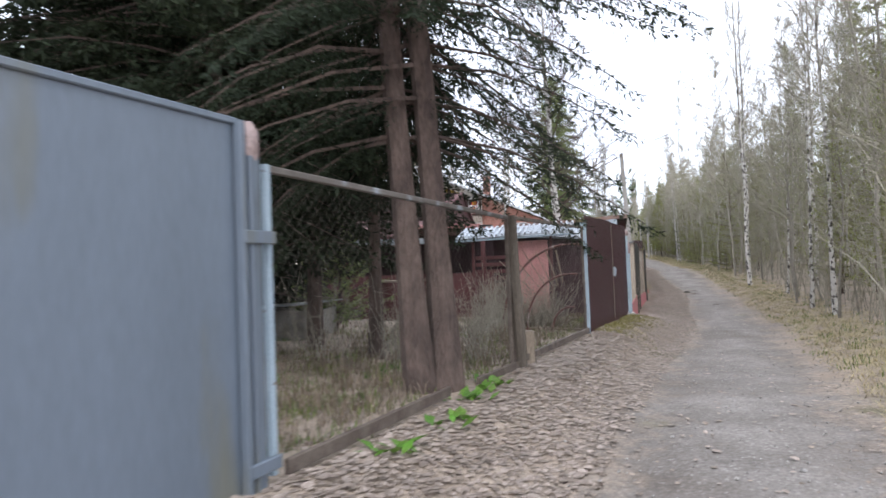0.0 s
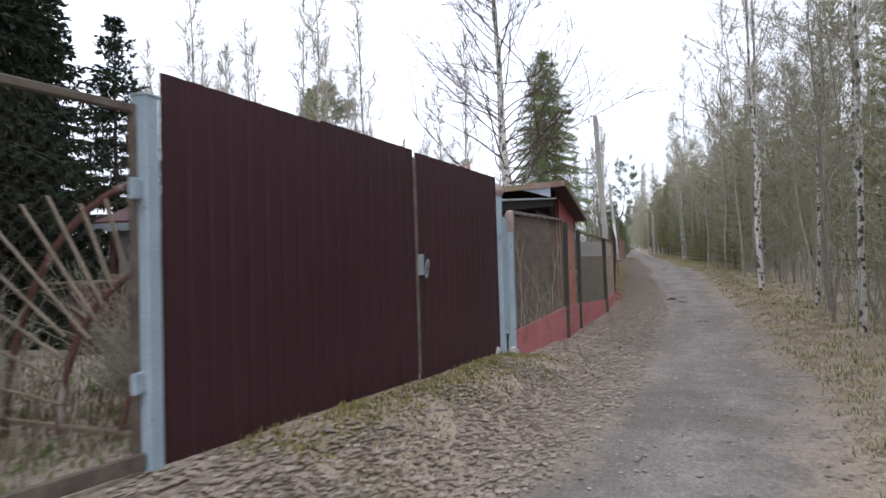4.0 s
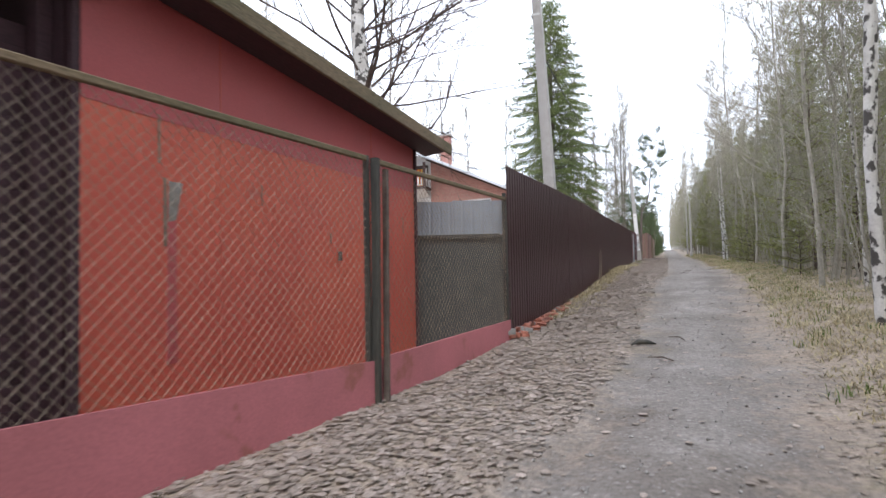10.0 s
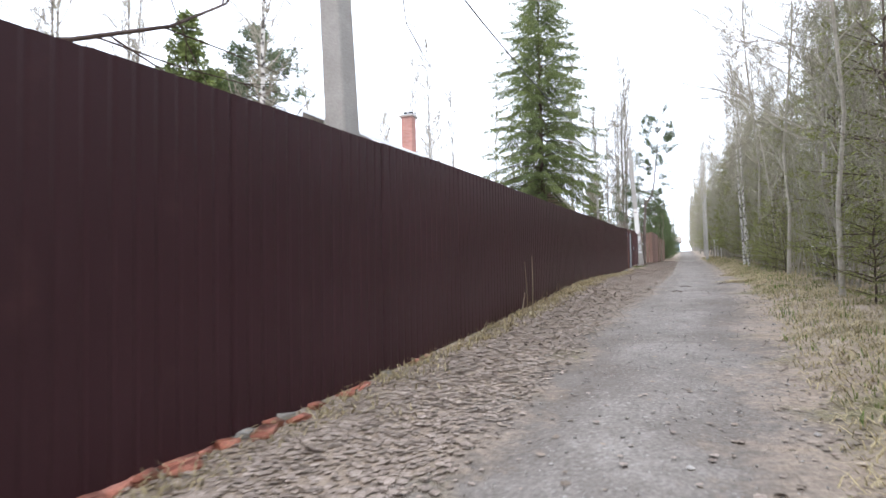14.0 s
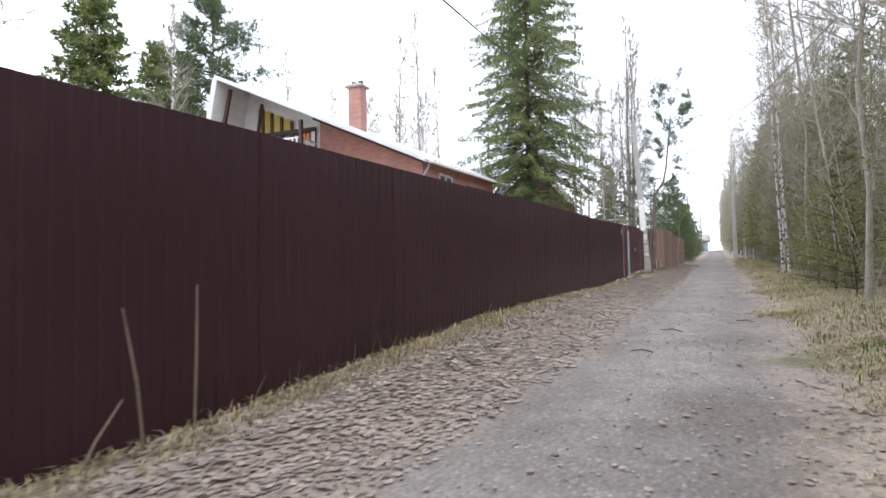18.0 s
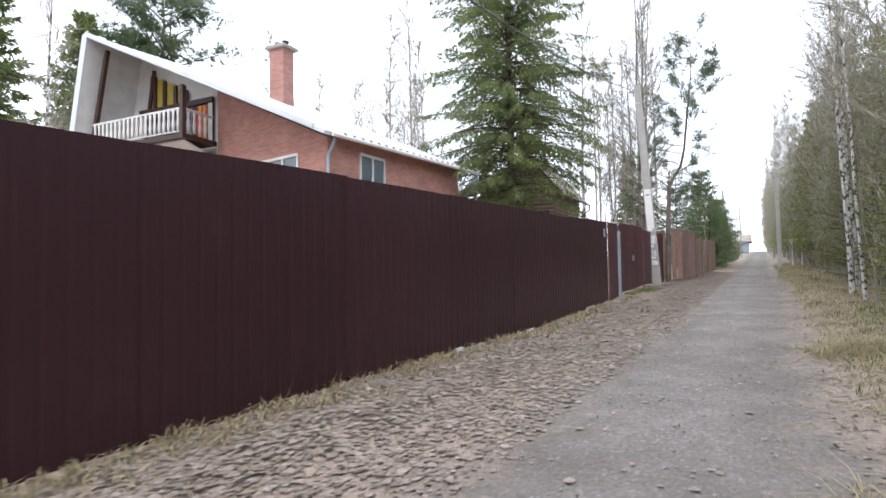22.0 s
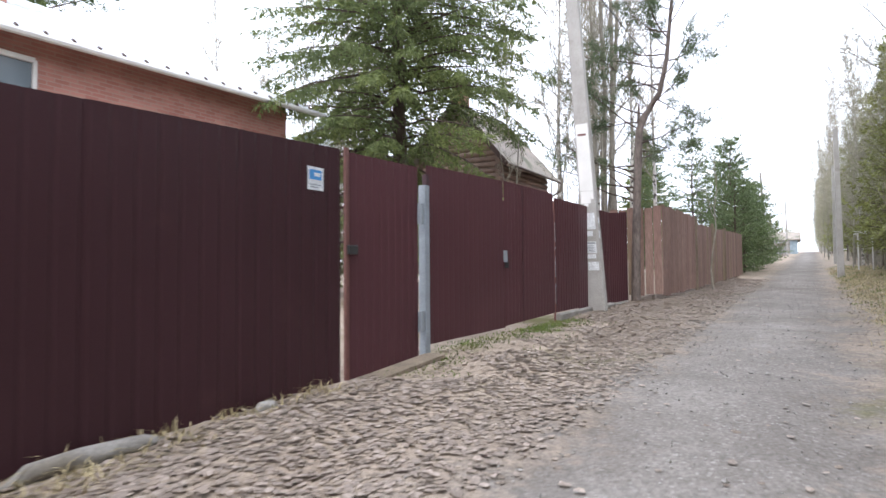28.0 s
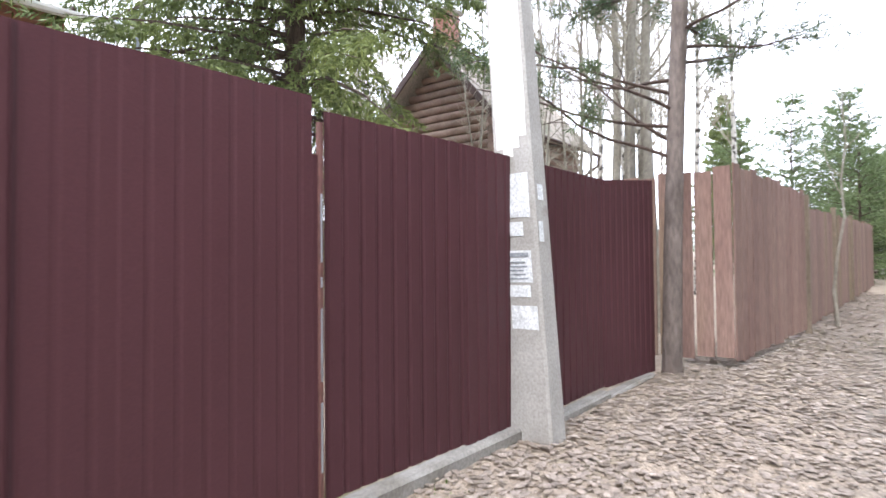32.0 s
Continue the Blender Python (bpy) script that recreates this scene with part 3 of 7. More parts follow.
def blades(name, n, seed, place, length, material, label, category, lean=0.6, width=0.006, clump=14, flat=1.0):
    """Grass: bent blades in tufts."""
    r = rng_of(seed)
    m = max(1, n // clump)
    cx, cy = place(r, m)
    x = np.repeat(cx, clump) + r.normal(0, 0.09, m * clump)
    y = np.repeat(cy, clump) + r.normal(0, 0.09, m * clump)
    n = m * clump
    z = gz(x, y) - 0.01
    ln = r.uniform(*length, n) * np.repeat(r.uniform(0.5, 1.2, m), clump)
    a = r.uniform(0, 6.283, n)
    way = np.stack([np.cos(a), np.sin(a), np.zeros(n)], -1)
    side = np.stack([-np.sin(a), np.cos(a), np.zeros(n)], -1) * width
    bend = r.uniform(0.15, 1.0, n) * lean
    p0 = np.stack([x, y, z], -1)
    p1 = p0 + way * (ln * bend * 0.4)[:, None] + np.array([0, 0, 1]) * (ln * 0.6 * flat)[:, None] * (1 - bend * 0.25)[:, None]
    p2 = p1 + way * (ln * bend * 0.75)[:, None] + np.array([0, 0, 1]) * (ln * 0.4 * flat * (1 - bend * 1.3))[:, None]
    v = np.stack([p0 - side, p0 + side, p1 - side * 0.7, p1 + side * 0.7, p2], 1).reshape(-1, 3)
    k = np.arange(n)[:, None] * 5
    acc = Acc().add(v, [k + [0, 1, 3, 2], k + [2, 3, 4]])
    return single(name, acc, material, (0, 0, 0), label, category, kind="stuff")


def straw_right(r, n):
    y = r.uniform(3, 95, n)
    rr = np.interp(y, RIGHT_Y, RIGHT_U)
    return fx(y) + rr + 0.12 + r.beta(1.3, 2.0, n) * 2.6, y


def fence_foot(r, n):
    y = np.concatenate([r.uniform(32, 62, n // 2), r.normal(45, 5, n - n // 2)])
    return fx(y) + np.abs(r.normal(0.10, 0.22, len(y))), y


def moss_foot(r, n):
    y = r.uniform(11.5, 17.2, n)
    return fx(y) + 0.03 + np.abs(r.normal(0, 0.35, n)), y


def gate_foot(r, n):
    y = np.concatenate([r.uniform(62.6, 67.6, n // 2), r.normal(66.6, 0.6, n - n // 2)])
    return fx(y) + 0.02 + np.abs(r.normal(0, 0.3, len(y))), y


def yard_grass(r, n):
    y = r.uniform(1, 16, n)
    return fx(y) - 0.2 - r.gamma(1.5, 1.6, n), y


blades("dry_grass", 96000, 11, straw_right, (0.12, 0.36), "straw", "matted straw-coloured dry grass on the verge by the wood", "grass", lean=1.0, flat=0.36, width=0.0055, clump=12)
blades("dry_grass", 10500, 12, fence_foot, (0.08, 0.30), "straw", "thin dry grass at the foot of the fence", "grass", lean=1.0, flat=0.55)
blades("dry_grass", 13000, 13, yard_grass, (0.08, 0.32), "soil", "brown dead grass and stalks in the garden", "grass", lean=0.7)
blades("green_grass", 16000, 14, yard_grass, (0.05, 0.14), "green", "short fresh green grass in the garden", "grass")
blades("green_grass", 9000, 15, straw_right, (0.06, 0.17), "green", "short green grass on the verge by the wood", "grass")
blades("green_grass", 5000, 16, gate_foot, (0.025, 0.06), "green", "short green grass before the gate", "grass")

blades("green_grass", 7000, 17, moss_foot, (0.03, 0.075), "moss", "short yellow-green moss at the foot of the gate", "moss")


def pebbles(name, n, seed):
    r = rng_of(seed)
    y = r.uniform(0, 85, n)
    l, rr = np.interp(y, LEFT_Y, LEFT_U), np.interp(y, RIGHT_Y, RIGHT_U)
    u = l + (rr - l) * r.uniform(-0.1, 1.1, n)
    x = fx(y) + u
    s = r.gamma(2.0, 0.0028, n) + 0.003
    c = np.stack([x, y, gz(x, y) + 0.006 + s * 0.1], -1)
    o = np.array([[1, 0, 0], [0, 1, 0], [-1, 0, 0], [0, -1, 0], [0, 0, 0.6], [0, 0, -0.6]], float)
    v = c[:, None] + o[None] * (s[:, None, None] * r.uniform(0.6, 1.4, (n, 6, 1)))
    k = np.arange(n)[:, None] * 6
    fs = [k + t for t in ([0, 1, 4], [1, 2, 4], [2, 3, 4], [3, 0, 4], [1, 0, 5], [2, 1, 5], [3, 2, 5], [0, 3, 5])]
    single(name, Acc().add(v.reshape(-1, 3), [np.concatenate(fs)]), "gravel", (0, 0, 0), "small pale stones pressed into the lane", "gravel", kind="stuff")


pebbles("gravel", 9000, 21)


def stalks_at(y0, n, seed):
    """A few bare dark stalks against the fence."""
    r = rng_of(seed)
    acc = Acc()
    for k in range(n):
        y = y0 + r.normal(0, 0.25)
        x = float(fx(y)) + r.uniform(0.06, 0.22)
        p = np.array([x, y, float(gz(x, y)) - 0.02])
        d = np.array([r.normal(0.1, 0.15), r.normal(0, 0.5), 1.0])
        ln = r.uniform(0.12, 0.32)
        acc.tube([p, p + d * ln * 0.5, p + d * ln + np.array([0.02, r.normal(0, 0.06), 0])], [0.005, 0.004, 0.002], 4, cap=False)
    single("dead_stalks", acc, "soil", (float(fx(y0)), y0, float(bz(y0))), "bare dead weed stalks leaning on the fence", "weeds", "fence weeds", kind="stuff")


for k, (yy, c) in enumerate(((42.2, 5), (44.0, 7), (45.1, 4), (47.2, 3), (50.5, 4), (38.3, 4))):
    stalks_at(yy, c, 300 + k)

for k, (yy, hh, way) in enumerate(((40.75, 0.95, -0.16), (41.15, 1.05, 0.03), (40.3, 0.4, 0.3))):
    x = float(fx(yy)) + 0.12
    z = float(gz(x, yy)) - 0.03
    single("dead_stalk", Acc().tube([(x, yy, z), (x + 0.01, yy + way * 0.4, z + hh * 0.5), (x, yy + way, z + hh)], [0.011, 0.010, 0.006], 6), "soil", (x, yy, z), "tall bare dead weed stem standing before the fence", "weed stem", "fence weeds")
for k, (xc, yc, sx, sy) in enumerate(((8.1, 55.4, 0.28, 0.45), (7.65, 49.2, 0.22, 0.3))):
    blades("straw_heap", 2600, 130 + k, lambda r, n: (r.normal(xc, sx, n), r.normal(yc, sy, n)), (0.25, 0.55), "straw", "heap of long dry straw on the verge", "straw", lean=1.0, flat=0.24, width=0.005, clump=10)

# ---- fences along the lane ----
def at_line(y, off=0.0):
    """A place on the fence line, off metres towards the lane."""
    return float(fx(y)) + off, float(y)


def sheet_acc(p, q, z0, z1, pitch, depth, phase=0.0):
    """Ribbed sheet steel from p to q; z0 and z1: bottom and top at both ends."""
    p, q = np.asarray(p, float), np.asarray(q, float)
    ln = np.linalg.norm(q - p)
    d = (q - p) / ln
    n = np.array([d[1], -d[0]])
    marks = [(0.0, 0), (0.14, 0), (0.24, 1), (0.90, 1)]
    ss, hs = [0.0], [0.0]
    k = 0
    while True:
        stop = False
        for m, h in marks:
            s = (k + m - phase) * pitch
            if s >= ln:
                stop = True
                break
            if s > 0:
                ss.append(s), hs.append(h * depth)
        if stop:
            break
        k += 1
    ss.append(ln), hs.append(hs[-1])
    ss, hs = np.array(ss), np.array(hs)
    acc = Acc()
    c = len(ss)
    rows = []
    for off in (0.0, -0.003):
        for zz in (z0, z1):
            xy = p + ss[:, None] * d + (hs + off)[:, None] * n
            rows.append(np.column_stack([xy, zz[0] + (zz[1] - zz[0]) * ss / ln]))
    i = np.arange(c - 1)[:, None]
    quad = np.concatenate
    f = quad([i + [0, 1, c + 1, c], i + [2 * c + 1, 2 * c, 3 * c, 3 * c + 1], i + [c, c + 1, 3 * c + 1, 3 * c], i + [1, 0, 2 * c, 2 * c + 1]])
    acc.add(np.vstack(rows), [f, np.array([[0, c, 3 * c, 2 * c], [c - 1, 3 * c - 1, 4 * c - 1, 2 * c - 1]])])
    return acc


def ribbed_run(parent, y0, y1, bottoms, tops, pitch, depth, width, material, name="sheet", off=0.0, jag=0.012, seed=3):
    r = random.Random(seed)
    n = max(1, round((y1 - y0) / width))
    for k in range(n):
        a, b = y0 + (y1 - y0) * k / n, y0 + (y1 - y0) * (k + 1) / n
        j = r.uniform(-jag, jag)
        z0 = [float(np.interp(v, *bottoms)) + j for v in (a, b)]
        z1 = [float(np.interp(v, *tops)) + j for v in (a, b)]
        b2 = min(b + 0.04, y1)
        part(name, sheet_acc(at_line(a, off + 0.004 * (k % 2)), at_line(b2, off + 0.004 * (k % 2)), z0, z1, pitch, depth), material, parent)


def mesh_wires(acc, y0, y1, z0, z1, off, pitch=0.062, rad=0.0016):
    """Chain link: two sets of slanting wires within a frame; z0 and z1 at both ends."""
    ln = y1 - y0
    h = max(z1[0] - z0[0], z1[1] - z0[1])
    for sign in (1, -1):
        k = -int(h / pitch) - 1 if sign > 0 else 0
        while True:
            s0 = k * pitch
            if (sign > 0 and s0 > ln) or (sign < 0 and s0 > ln + h):
                break
            # height t runs 0..h while s runs s0..s0 + sign * h
            t0, t1 = 0.0, h
            if sign > 0:
                t0, t1 = max(t0, -s0), min(t1, ln - s0)
            else:
                t0, t1 = max(t0, s0 - ln), min(t1, s0)
            if t1 > t0 + 0.02:
                pts = []
                for t in (t0, t1):
                    s = s0 + sign * t
                    w = s / ln
                    b, tt = z0[0] + (z0[1] - z0[0]) * w, z1[0] + (z1[1] - z1[0]) * w
                    x, y = at_line(y0 + s, off + 0.002 * sign)
                    pts.append((x, y, b + (tt - b) * t / h))
                acc.tube(pts, rad, 3, cap=False)
            k += 1
    return acc


def chain_panel(y0, y1, z0, z1, off, frame_mat, label, group, bar=0.045, pitch=0.062, bottom_bar=True, wire_r=0.0019):
    """A framed panel of chain link."""
    x0, _ = at_line(y0, off)
    t = thing("chain_link_panel", (x0, y0, z0[0]), label, "fence panel", group)
    a, b = at_line(y0, off), at_line(y1, off)
    d = (y1 - y0) / abs(y1 - y0)
    part("stile", Acc().beam((*a, z0[0]), (*a, z1[0]), bar, bar, 0.004, (0, 1, 0)), {"railgrey": "bluegrey", "eave": "tarpost"}.get(frame_mat, frame_mat), t)
    part("stile", Acc().beam((*b, z0[1]), (*b, z1[1]), bar, bar, 0.004, (0, 1, 0)), {"railgrey": "rust", "eave": "tarpost"}.get(frame_mat, frame_mat), t)
    part("top_rail", Acc().beam((a[0], a[1] + bar / 2 * d, z1[0] - bar / 2), (b[0], b[1] - bar / 2 * d, z1[1] - bar / 2), bar * 0.9, bar), frame_mat, t)
    if bottom_bar:
        part("bottom_rail", Acc().beam((a[0], a[1] + bar / 2 * d, z0[0] + bar / 2), (b[0], b[1] - bar / 2 * d, z0[1] + bar / 2), bar * 0.9, bar), frame_mat, t)
    part("wire_mesh", mesh_wires(Acc(), y0 + 0.02, y1 - 0.02, [v + 0.02 for v in z0], [v - 0.02 for v in z1], off, pitch, wire_r), "oldwire" if wire_r < 0.0015 else "wire", t, "rusty diamond wire mesh")
    return t


# grey sheet gate where the walk begins
g0, g1 = at_line(-1.6), at_line(2.72)
t = thing("sheet_gate", (*g1, 0.25), "pale blue-grey painted sheet steel gate leaf, closed", "gate")
part("panel", Acc().slab([(*g0, 0.28), (*g1, 0.28), (*g1, 2.18), (*g0, 2.10)], 0.02), "gate_grey", t)
part("edge_bar", Acc().beam((*at_line(2.71, 0.03), 0.26), (*at_line(2.71, 0.03), 2.19), 0.05, 0.04), "gate_grey", t)
part("top_bar", Acc().beam((g0[0], g0[1], 2.11), (g1[0], g1[1], 2.19), 0.04, 0.035), "gate_grey", t)
for zz in (0.42, 1.60):
    part("hinge", Acc().beam((*at_line(2.70, 0.05), zz), (*at_line(2.92, 0.05), zz), 0.03, 0.07), "gate_grey", t)
x, y = at_line(2.80)
t = thing("gate_post", (x, y, 0.2), "blue-grey steel gate post with a bag-wrapped top", "post")
part("shaft", Acc().post(x, y, 0.15, 2.02, 0.09), "gate_grey", t)
part("cap", Acc().tube([(x, y, 2.0), (x, y, 2.06), (x + 0.01, y, 2.16), (x, y, 2.20)], [0.05, 0.065, 0.05, 0.03], 8), "bag", t, "crumpled pink plastic over the top", True)

# open chain link along the first garden, between the gate and the wooden posts
chain_panel(2.93, 6.84, [0.34, 0.30], [2.00, 1.98], 0.0, "railgrey", "chain link fence panel in a pale steel frame, rusty", "garden fence panels", 0.042, 0.085, False, 0.0008)
chain_panel(7.02, 11.02, [0.24, 0.20], [2.0, 2.07], -0.02, "rust", "long chain link fence panel with a rusty angle-iron rail", "garden fence panels", 0.045, 0.085, False, 0.0012)
for yy, wob, rad in ((6.93, 0.0, 1.0), (7.06, 0.05, 0.5)):
    x, y = at_line(yy, 0.02)
    t = single("wooden_post", Acc().tube([(x + 0.05, y + 0.14, 0.05), (x + 0.04, y + 0.09, 0.6), (x + 0.01, y + 0.04, 1.3), (x, y, 1.99 - wob)], [0.068 * rad, 0.065 * rad, 0.062 * rad, 0.057 * rad], 9), "darkwood", (x, y, 0.1), "weathered grey round wooden fence post, leaning", "post", "wooden fence posts")
x, y = at_line(7.45, -0.02)
stump = Acc().tube([(x, y, 0.1), (x, y, 0.3), (x + 0.02, y, 0.52), (x + 0.02, y, 0.60)], [0.13, 0.11, 0.10, 0.085], 10)
single("stump", stump, "oldwood", (x, y, 0.12), "short split grey tree stump beside the post", "stump")
t = thing("kickboard", (*at_line(3.0), 0.3), "old dark wooden board along the foot of the fence", "board")
for a, b, za, zb in ((3.0, 5.1, 0.36, 0.34), (5.75, 7.0, 0.30, 0.26), (7.2, 11.0, 0.30, 0.22)):
    part("board", Acc().beam((*at_line(a, 0.03), za), (*at_line(b, 0.03), zb), 0.035, 0.085, 0.006), "rust", t)

# first maroon fence: a pair of ribbed gate leaves between blue-grey posts
t = thing("ribbed_gate", (*at_line(11.15), 0.1), "dark maroon ribbed sheet steel gate with a pale lock", "gate")
ribbed_run(t, 11.16, 13.90, ([11, 16], [0.16, 0.05]), ([11, 16], [2.29, 2.31]), 0.158, 0.006, 1.2, "maroon", "gate_sheet", seed=8)
ribbed_run(t, 13.96, 16.02, ([11, 16], [0.16, 0.05]), ([11, 16], [2.29, 2.31]), 0.158, 0.006, 1.1, "maroon", "gate_sheet", seed=9)
part("meeting_bar", Acc().post(*at_line(13.93, 0.012), 0.16, 2.24, 0.03, 0.025), "rust", t, "scratched pale meeting edge of the leaves")
lock = Acc().beam((*at_line(13.93, 0.05), 1.10), (*at_line(13.93, 0.05), 1.30), 0.06, 0.03, ref=(0, 1, 0))
part("latch", lock, "steel", t, "scratched steel latch")
ring = [(fx(14.03) + 0.06 + 0.012 * math.sin(a), 14.03 + 0.05 * math.cos(a), 1.16 + 0.09 * math.sin(a)) for a in np.linspace(0, 6.1, 14)]
part("handle_ring", Acc().tube(ring, 0.008, 6), "steel", t)
for yy, z1, lab in ((11.07, 2.12, "pale blue-grey steel gate post"), (16.10, 2.06, "pale blue-grey steel gate post with a wrapped top")):
    x, y = at_line(yy)
    t = thing("gate_post", (x, y, 0.1), lab, "post", "blue-grey gate posts")
    part("shaft", Acc().post(x, y, -0.1, z1, 0.10), "bluegrey", t)
    part("end_plate", Acc().beam((x, y, z1), (x, y, z1 + 0.012), 0.115, 0.115), "bluegrey", t)
    for zz in (0.62, 1.62):
        part("hinge", Acc().beam((x, y + 0.05, zz), (x + 0.02, y - 0.13, zz), 0.03, 0.11), "bluegrey", t)
x, y = at_line(16.10)
single("wrapped_bag", Acc().tube([(x, y, 2.075), (x + 0.01, y, 2.11), (x, y + 0.01, 2.17), (x, y, 2.22), (x, y, 2.24)], [0.055, 0.075, 0.078, 0.055, 0.02], 9), "bag", (x, y, 2.07), "dusty pink plastic bag tied over the post", "bag", smooth=True)

# flat blue-grey panel and its second post
t = thing("narrow_panel", (*at_line(16.3), 0.2), "narrow flat pale blue-grey steel panel beside the gate", "fence panel")
part("panel", Acc().slab([(*at_line(16.15, -0.01), 0.28), (*at_line(16.48, -0.01), 0.26), (*at_line(16.48, -0.01), 1.80), (*at_line(16.15, -0.01), 1.84)], 0.015), "bluegrey", t)
x, y = at_line(16.54)
t = thing("fence_post", (x, y, 0), "peeling grey-painted fence post with a bag on top", "post")
part("shaft", Acc().post(x, y, -0.25, 1.74, 0.10), "bluegrey", t)
part("cap", Acc().tube([(x, y, 1.62), (x, y, 1.70), (x + 0.01, y + 0.01, 1.86), (x, y, 1.92)], [0.068, 0.072, 0.066, 0.035], 8), "bag", t, "brown and pink plastic wrapped round the top", True)
for k, (dx, dy, s) in enumerate(((0.08, -0.1, 0.11), (-0.02, -0.42, 0.10), (0.06, 0.12, 0.07))):
    x, y = at_line(16.38 + dy, dx)
    z = float(gz(x, y))
    single("stone", Acc().tube([(x, y - s, z - 0.02), (x, y - s * 0.6, z + s * 0.3), (x, y + s * 0.5, z + s * 0.35), (x, y + s, z)], [s * 0.3, s * 0.62, s * 0.6, s * 0.25], 7), "stone", (x, y, z), "pale mossy stone at the foot of the post", "stone", "stones at the post", smooth=True)

# chain link over pink boards along the sheds
PANELS = [(16.68, 20.38, [0.21, 0.27], [1.93, 2.06], 0.045, "railgrey"), (20.64, 21.97, [0.28, 0.23], [1.97, 1.96], 0.04, "peel"),
          (22.27, 25.80, [0.21, 0.08], [1.91, 1.875], 0.045, "eave"), (25.92, 29.50, [0.09, 0.12], [1.875, 1.91], 0.045, "eave")]
for k, (a, b, z0, z1, bar, fm) in enumerate(PANELS):
    lab = ("chain link panel in a peeling blue-grey frame above a pink board", "chain link panel in a peeling frame above a pink board", "chain link panel with a mossy wooden top rail", "chain link panel before grey sheets")[k]
    chain_panel(a, b, z0, z1, 0.0, fm, lab, "shed fence panels", bar, 0.08, False)
    t = single("pink_board", Acc().slab([(*at_line(a - 0.02, 0.04), float(bz(a)) - 0.05), (*at_line(b + 0.02, 0.04), float(bz(b)) - 0.05), (*at_line(b + 0.02, 0.04), z0[1] + 0.06), (*at_line(a - 0.02, 0.04), z0[0] + 0.06)], 0.025), "pink", (*at_line(a), float(bz(a))), "faded pink painted board with worn brown patches along the fence foot", "board", "pink kickboards")
for yy, z1, w in ((20.51, 2.0, 0.095), (22.12, 1.92, 0.085), (25.86, 1.86, 0.065)):
    x, y = at_line(yy, 0.035)
    single("tarred_post", Acc().post(x, y, float(bz(y)) - 0.1, z1, w, w, (0.02, 0.0)), "tarpost", (x, y, float(bz(y))), "black tarred wooden fence post, scuffed at the foot", "post", "tarred fence posts")

x, y = at_line(25.99, 0.05)
single("leaning_bar", Acc().beam((x + 0.03, y - 0.05, float(bz(y)) - 0.08), (x - 0.02, y + 0.10, 1.80), 0.05, 0.04, 0.004), "rust", (x, y, float(bz(y))), "rusty iron bar leaning beside the fence post", "bar")

# grey sheets that close the gap between shed and fence
t = thing("grey_sheets", (2.0, 29.4, -0.1), "flat grey sheet over a darker grey-green sheet, behind wire mesh", "fence panel")
for a, b in (((1.22, 29.24), (1.94, 29.42)), ((1.94, 29.422), (2.64, 29.60))):
    part("upper_sheet", sheet_acc(a, b, [1.40, 1.39], [1.90, 1.88], 0.14, 0.005), "greysheet", t)
part("lower_sheet", Acc().slab([(1.22, 29.27, -0.25), (2.64, 29.63, -0.25), (2.64, 29.63, 1.39), (1.22, 29.27, 1.38)], 0.012), "darksheet", t, "dark grey-green lower sheet")
part("batten", Acc().beam((1.22, 29.21, 1.375), (2.60, 29.56, 1.375), 0.03, 0.06), "tarpost", t)
x, y = at_line(29.585, -0.035)
t = thing("fence_post", (x, y, -0.1), "dark steel post between wire mesh and maroon fence", "post")
part("shaft", Acc().post(x, y, -0.2, 1.98, 0.05, 0.07), "tarpost", t)
part("bent_rod", Acc().tube([(x + 0.04, y - 0.02, 0.9), (x + 0.07, y, 0.6), (x + 0.05, y + 0.02, 0.35), (x + 0.09, y + 0.04, 0.1)], 0.006, 5), "rust", t)

# the long maroon fence
TOP = ([29.6, 30.7, 34.3, 38, 42, 45, 48, 50, 52.5, 57, 59.8, 62.2], [2.38, 2.42, 2.56, 2.67, 2.76, 2.83, 2.88, 2.96, 3.03, 3.09, 3.19, 3.28])
BOT = ([29.45, 31, 33.8, 37, 40, 42, 44.9, 48, 52, 57, 60, 62.2], [0.04, 0.03, 0.11, 0.22, 0.40, 0.48, 0.65, 0.75, 0.86, 0.95, 1.05, 1.12])
t = thing("metal_fence", (*at_line(29.5), 0.1), "long dark maroon fence of ribbed sheet steel", "fence")
ribbed_run(t, 29.61, 62.16, BOT, TOP, 0.158, 0.006, 1.12, "maroon", seed=4)
for yy in np.arange(30.2, 62, 2.5):
    part("fence_post", Acc().post(*at_line(yy, -0.05), float(np.interp(yy, *BOT)) - 0.25, float(np.interp(yy, *TOP)) - 0.08, 0.06), "rust", t)
for h in (0.45, 1.75):
    rail = Acc()
    ys = np.linspace(29.7, 62, 14)
    for a, b in zip(ys[:-1], ys[1:]):
        rail.beam((*at_line(a, -0.022), float(np.interp(a, *BOT)) + h), (*at_line(b, -0.022), float(np.interp(b, *BOT)) + h), 0.03, 0.04)
    part("rail", rail, "rust", t)

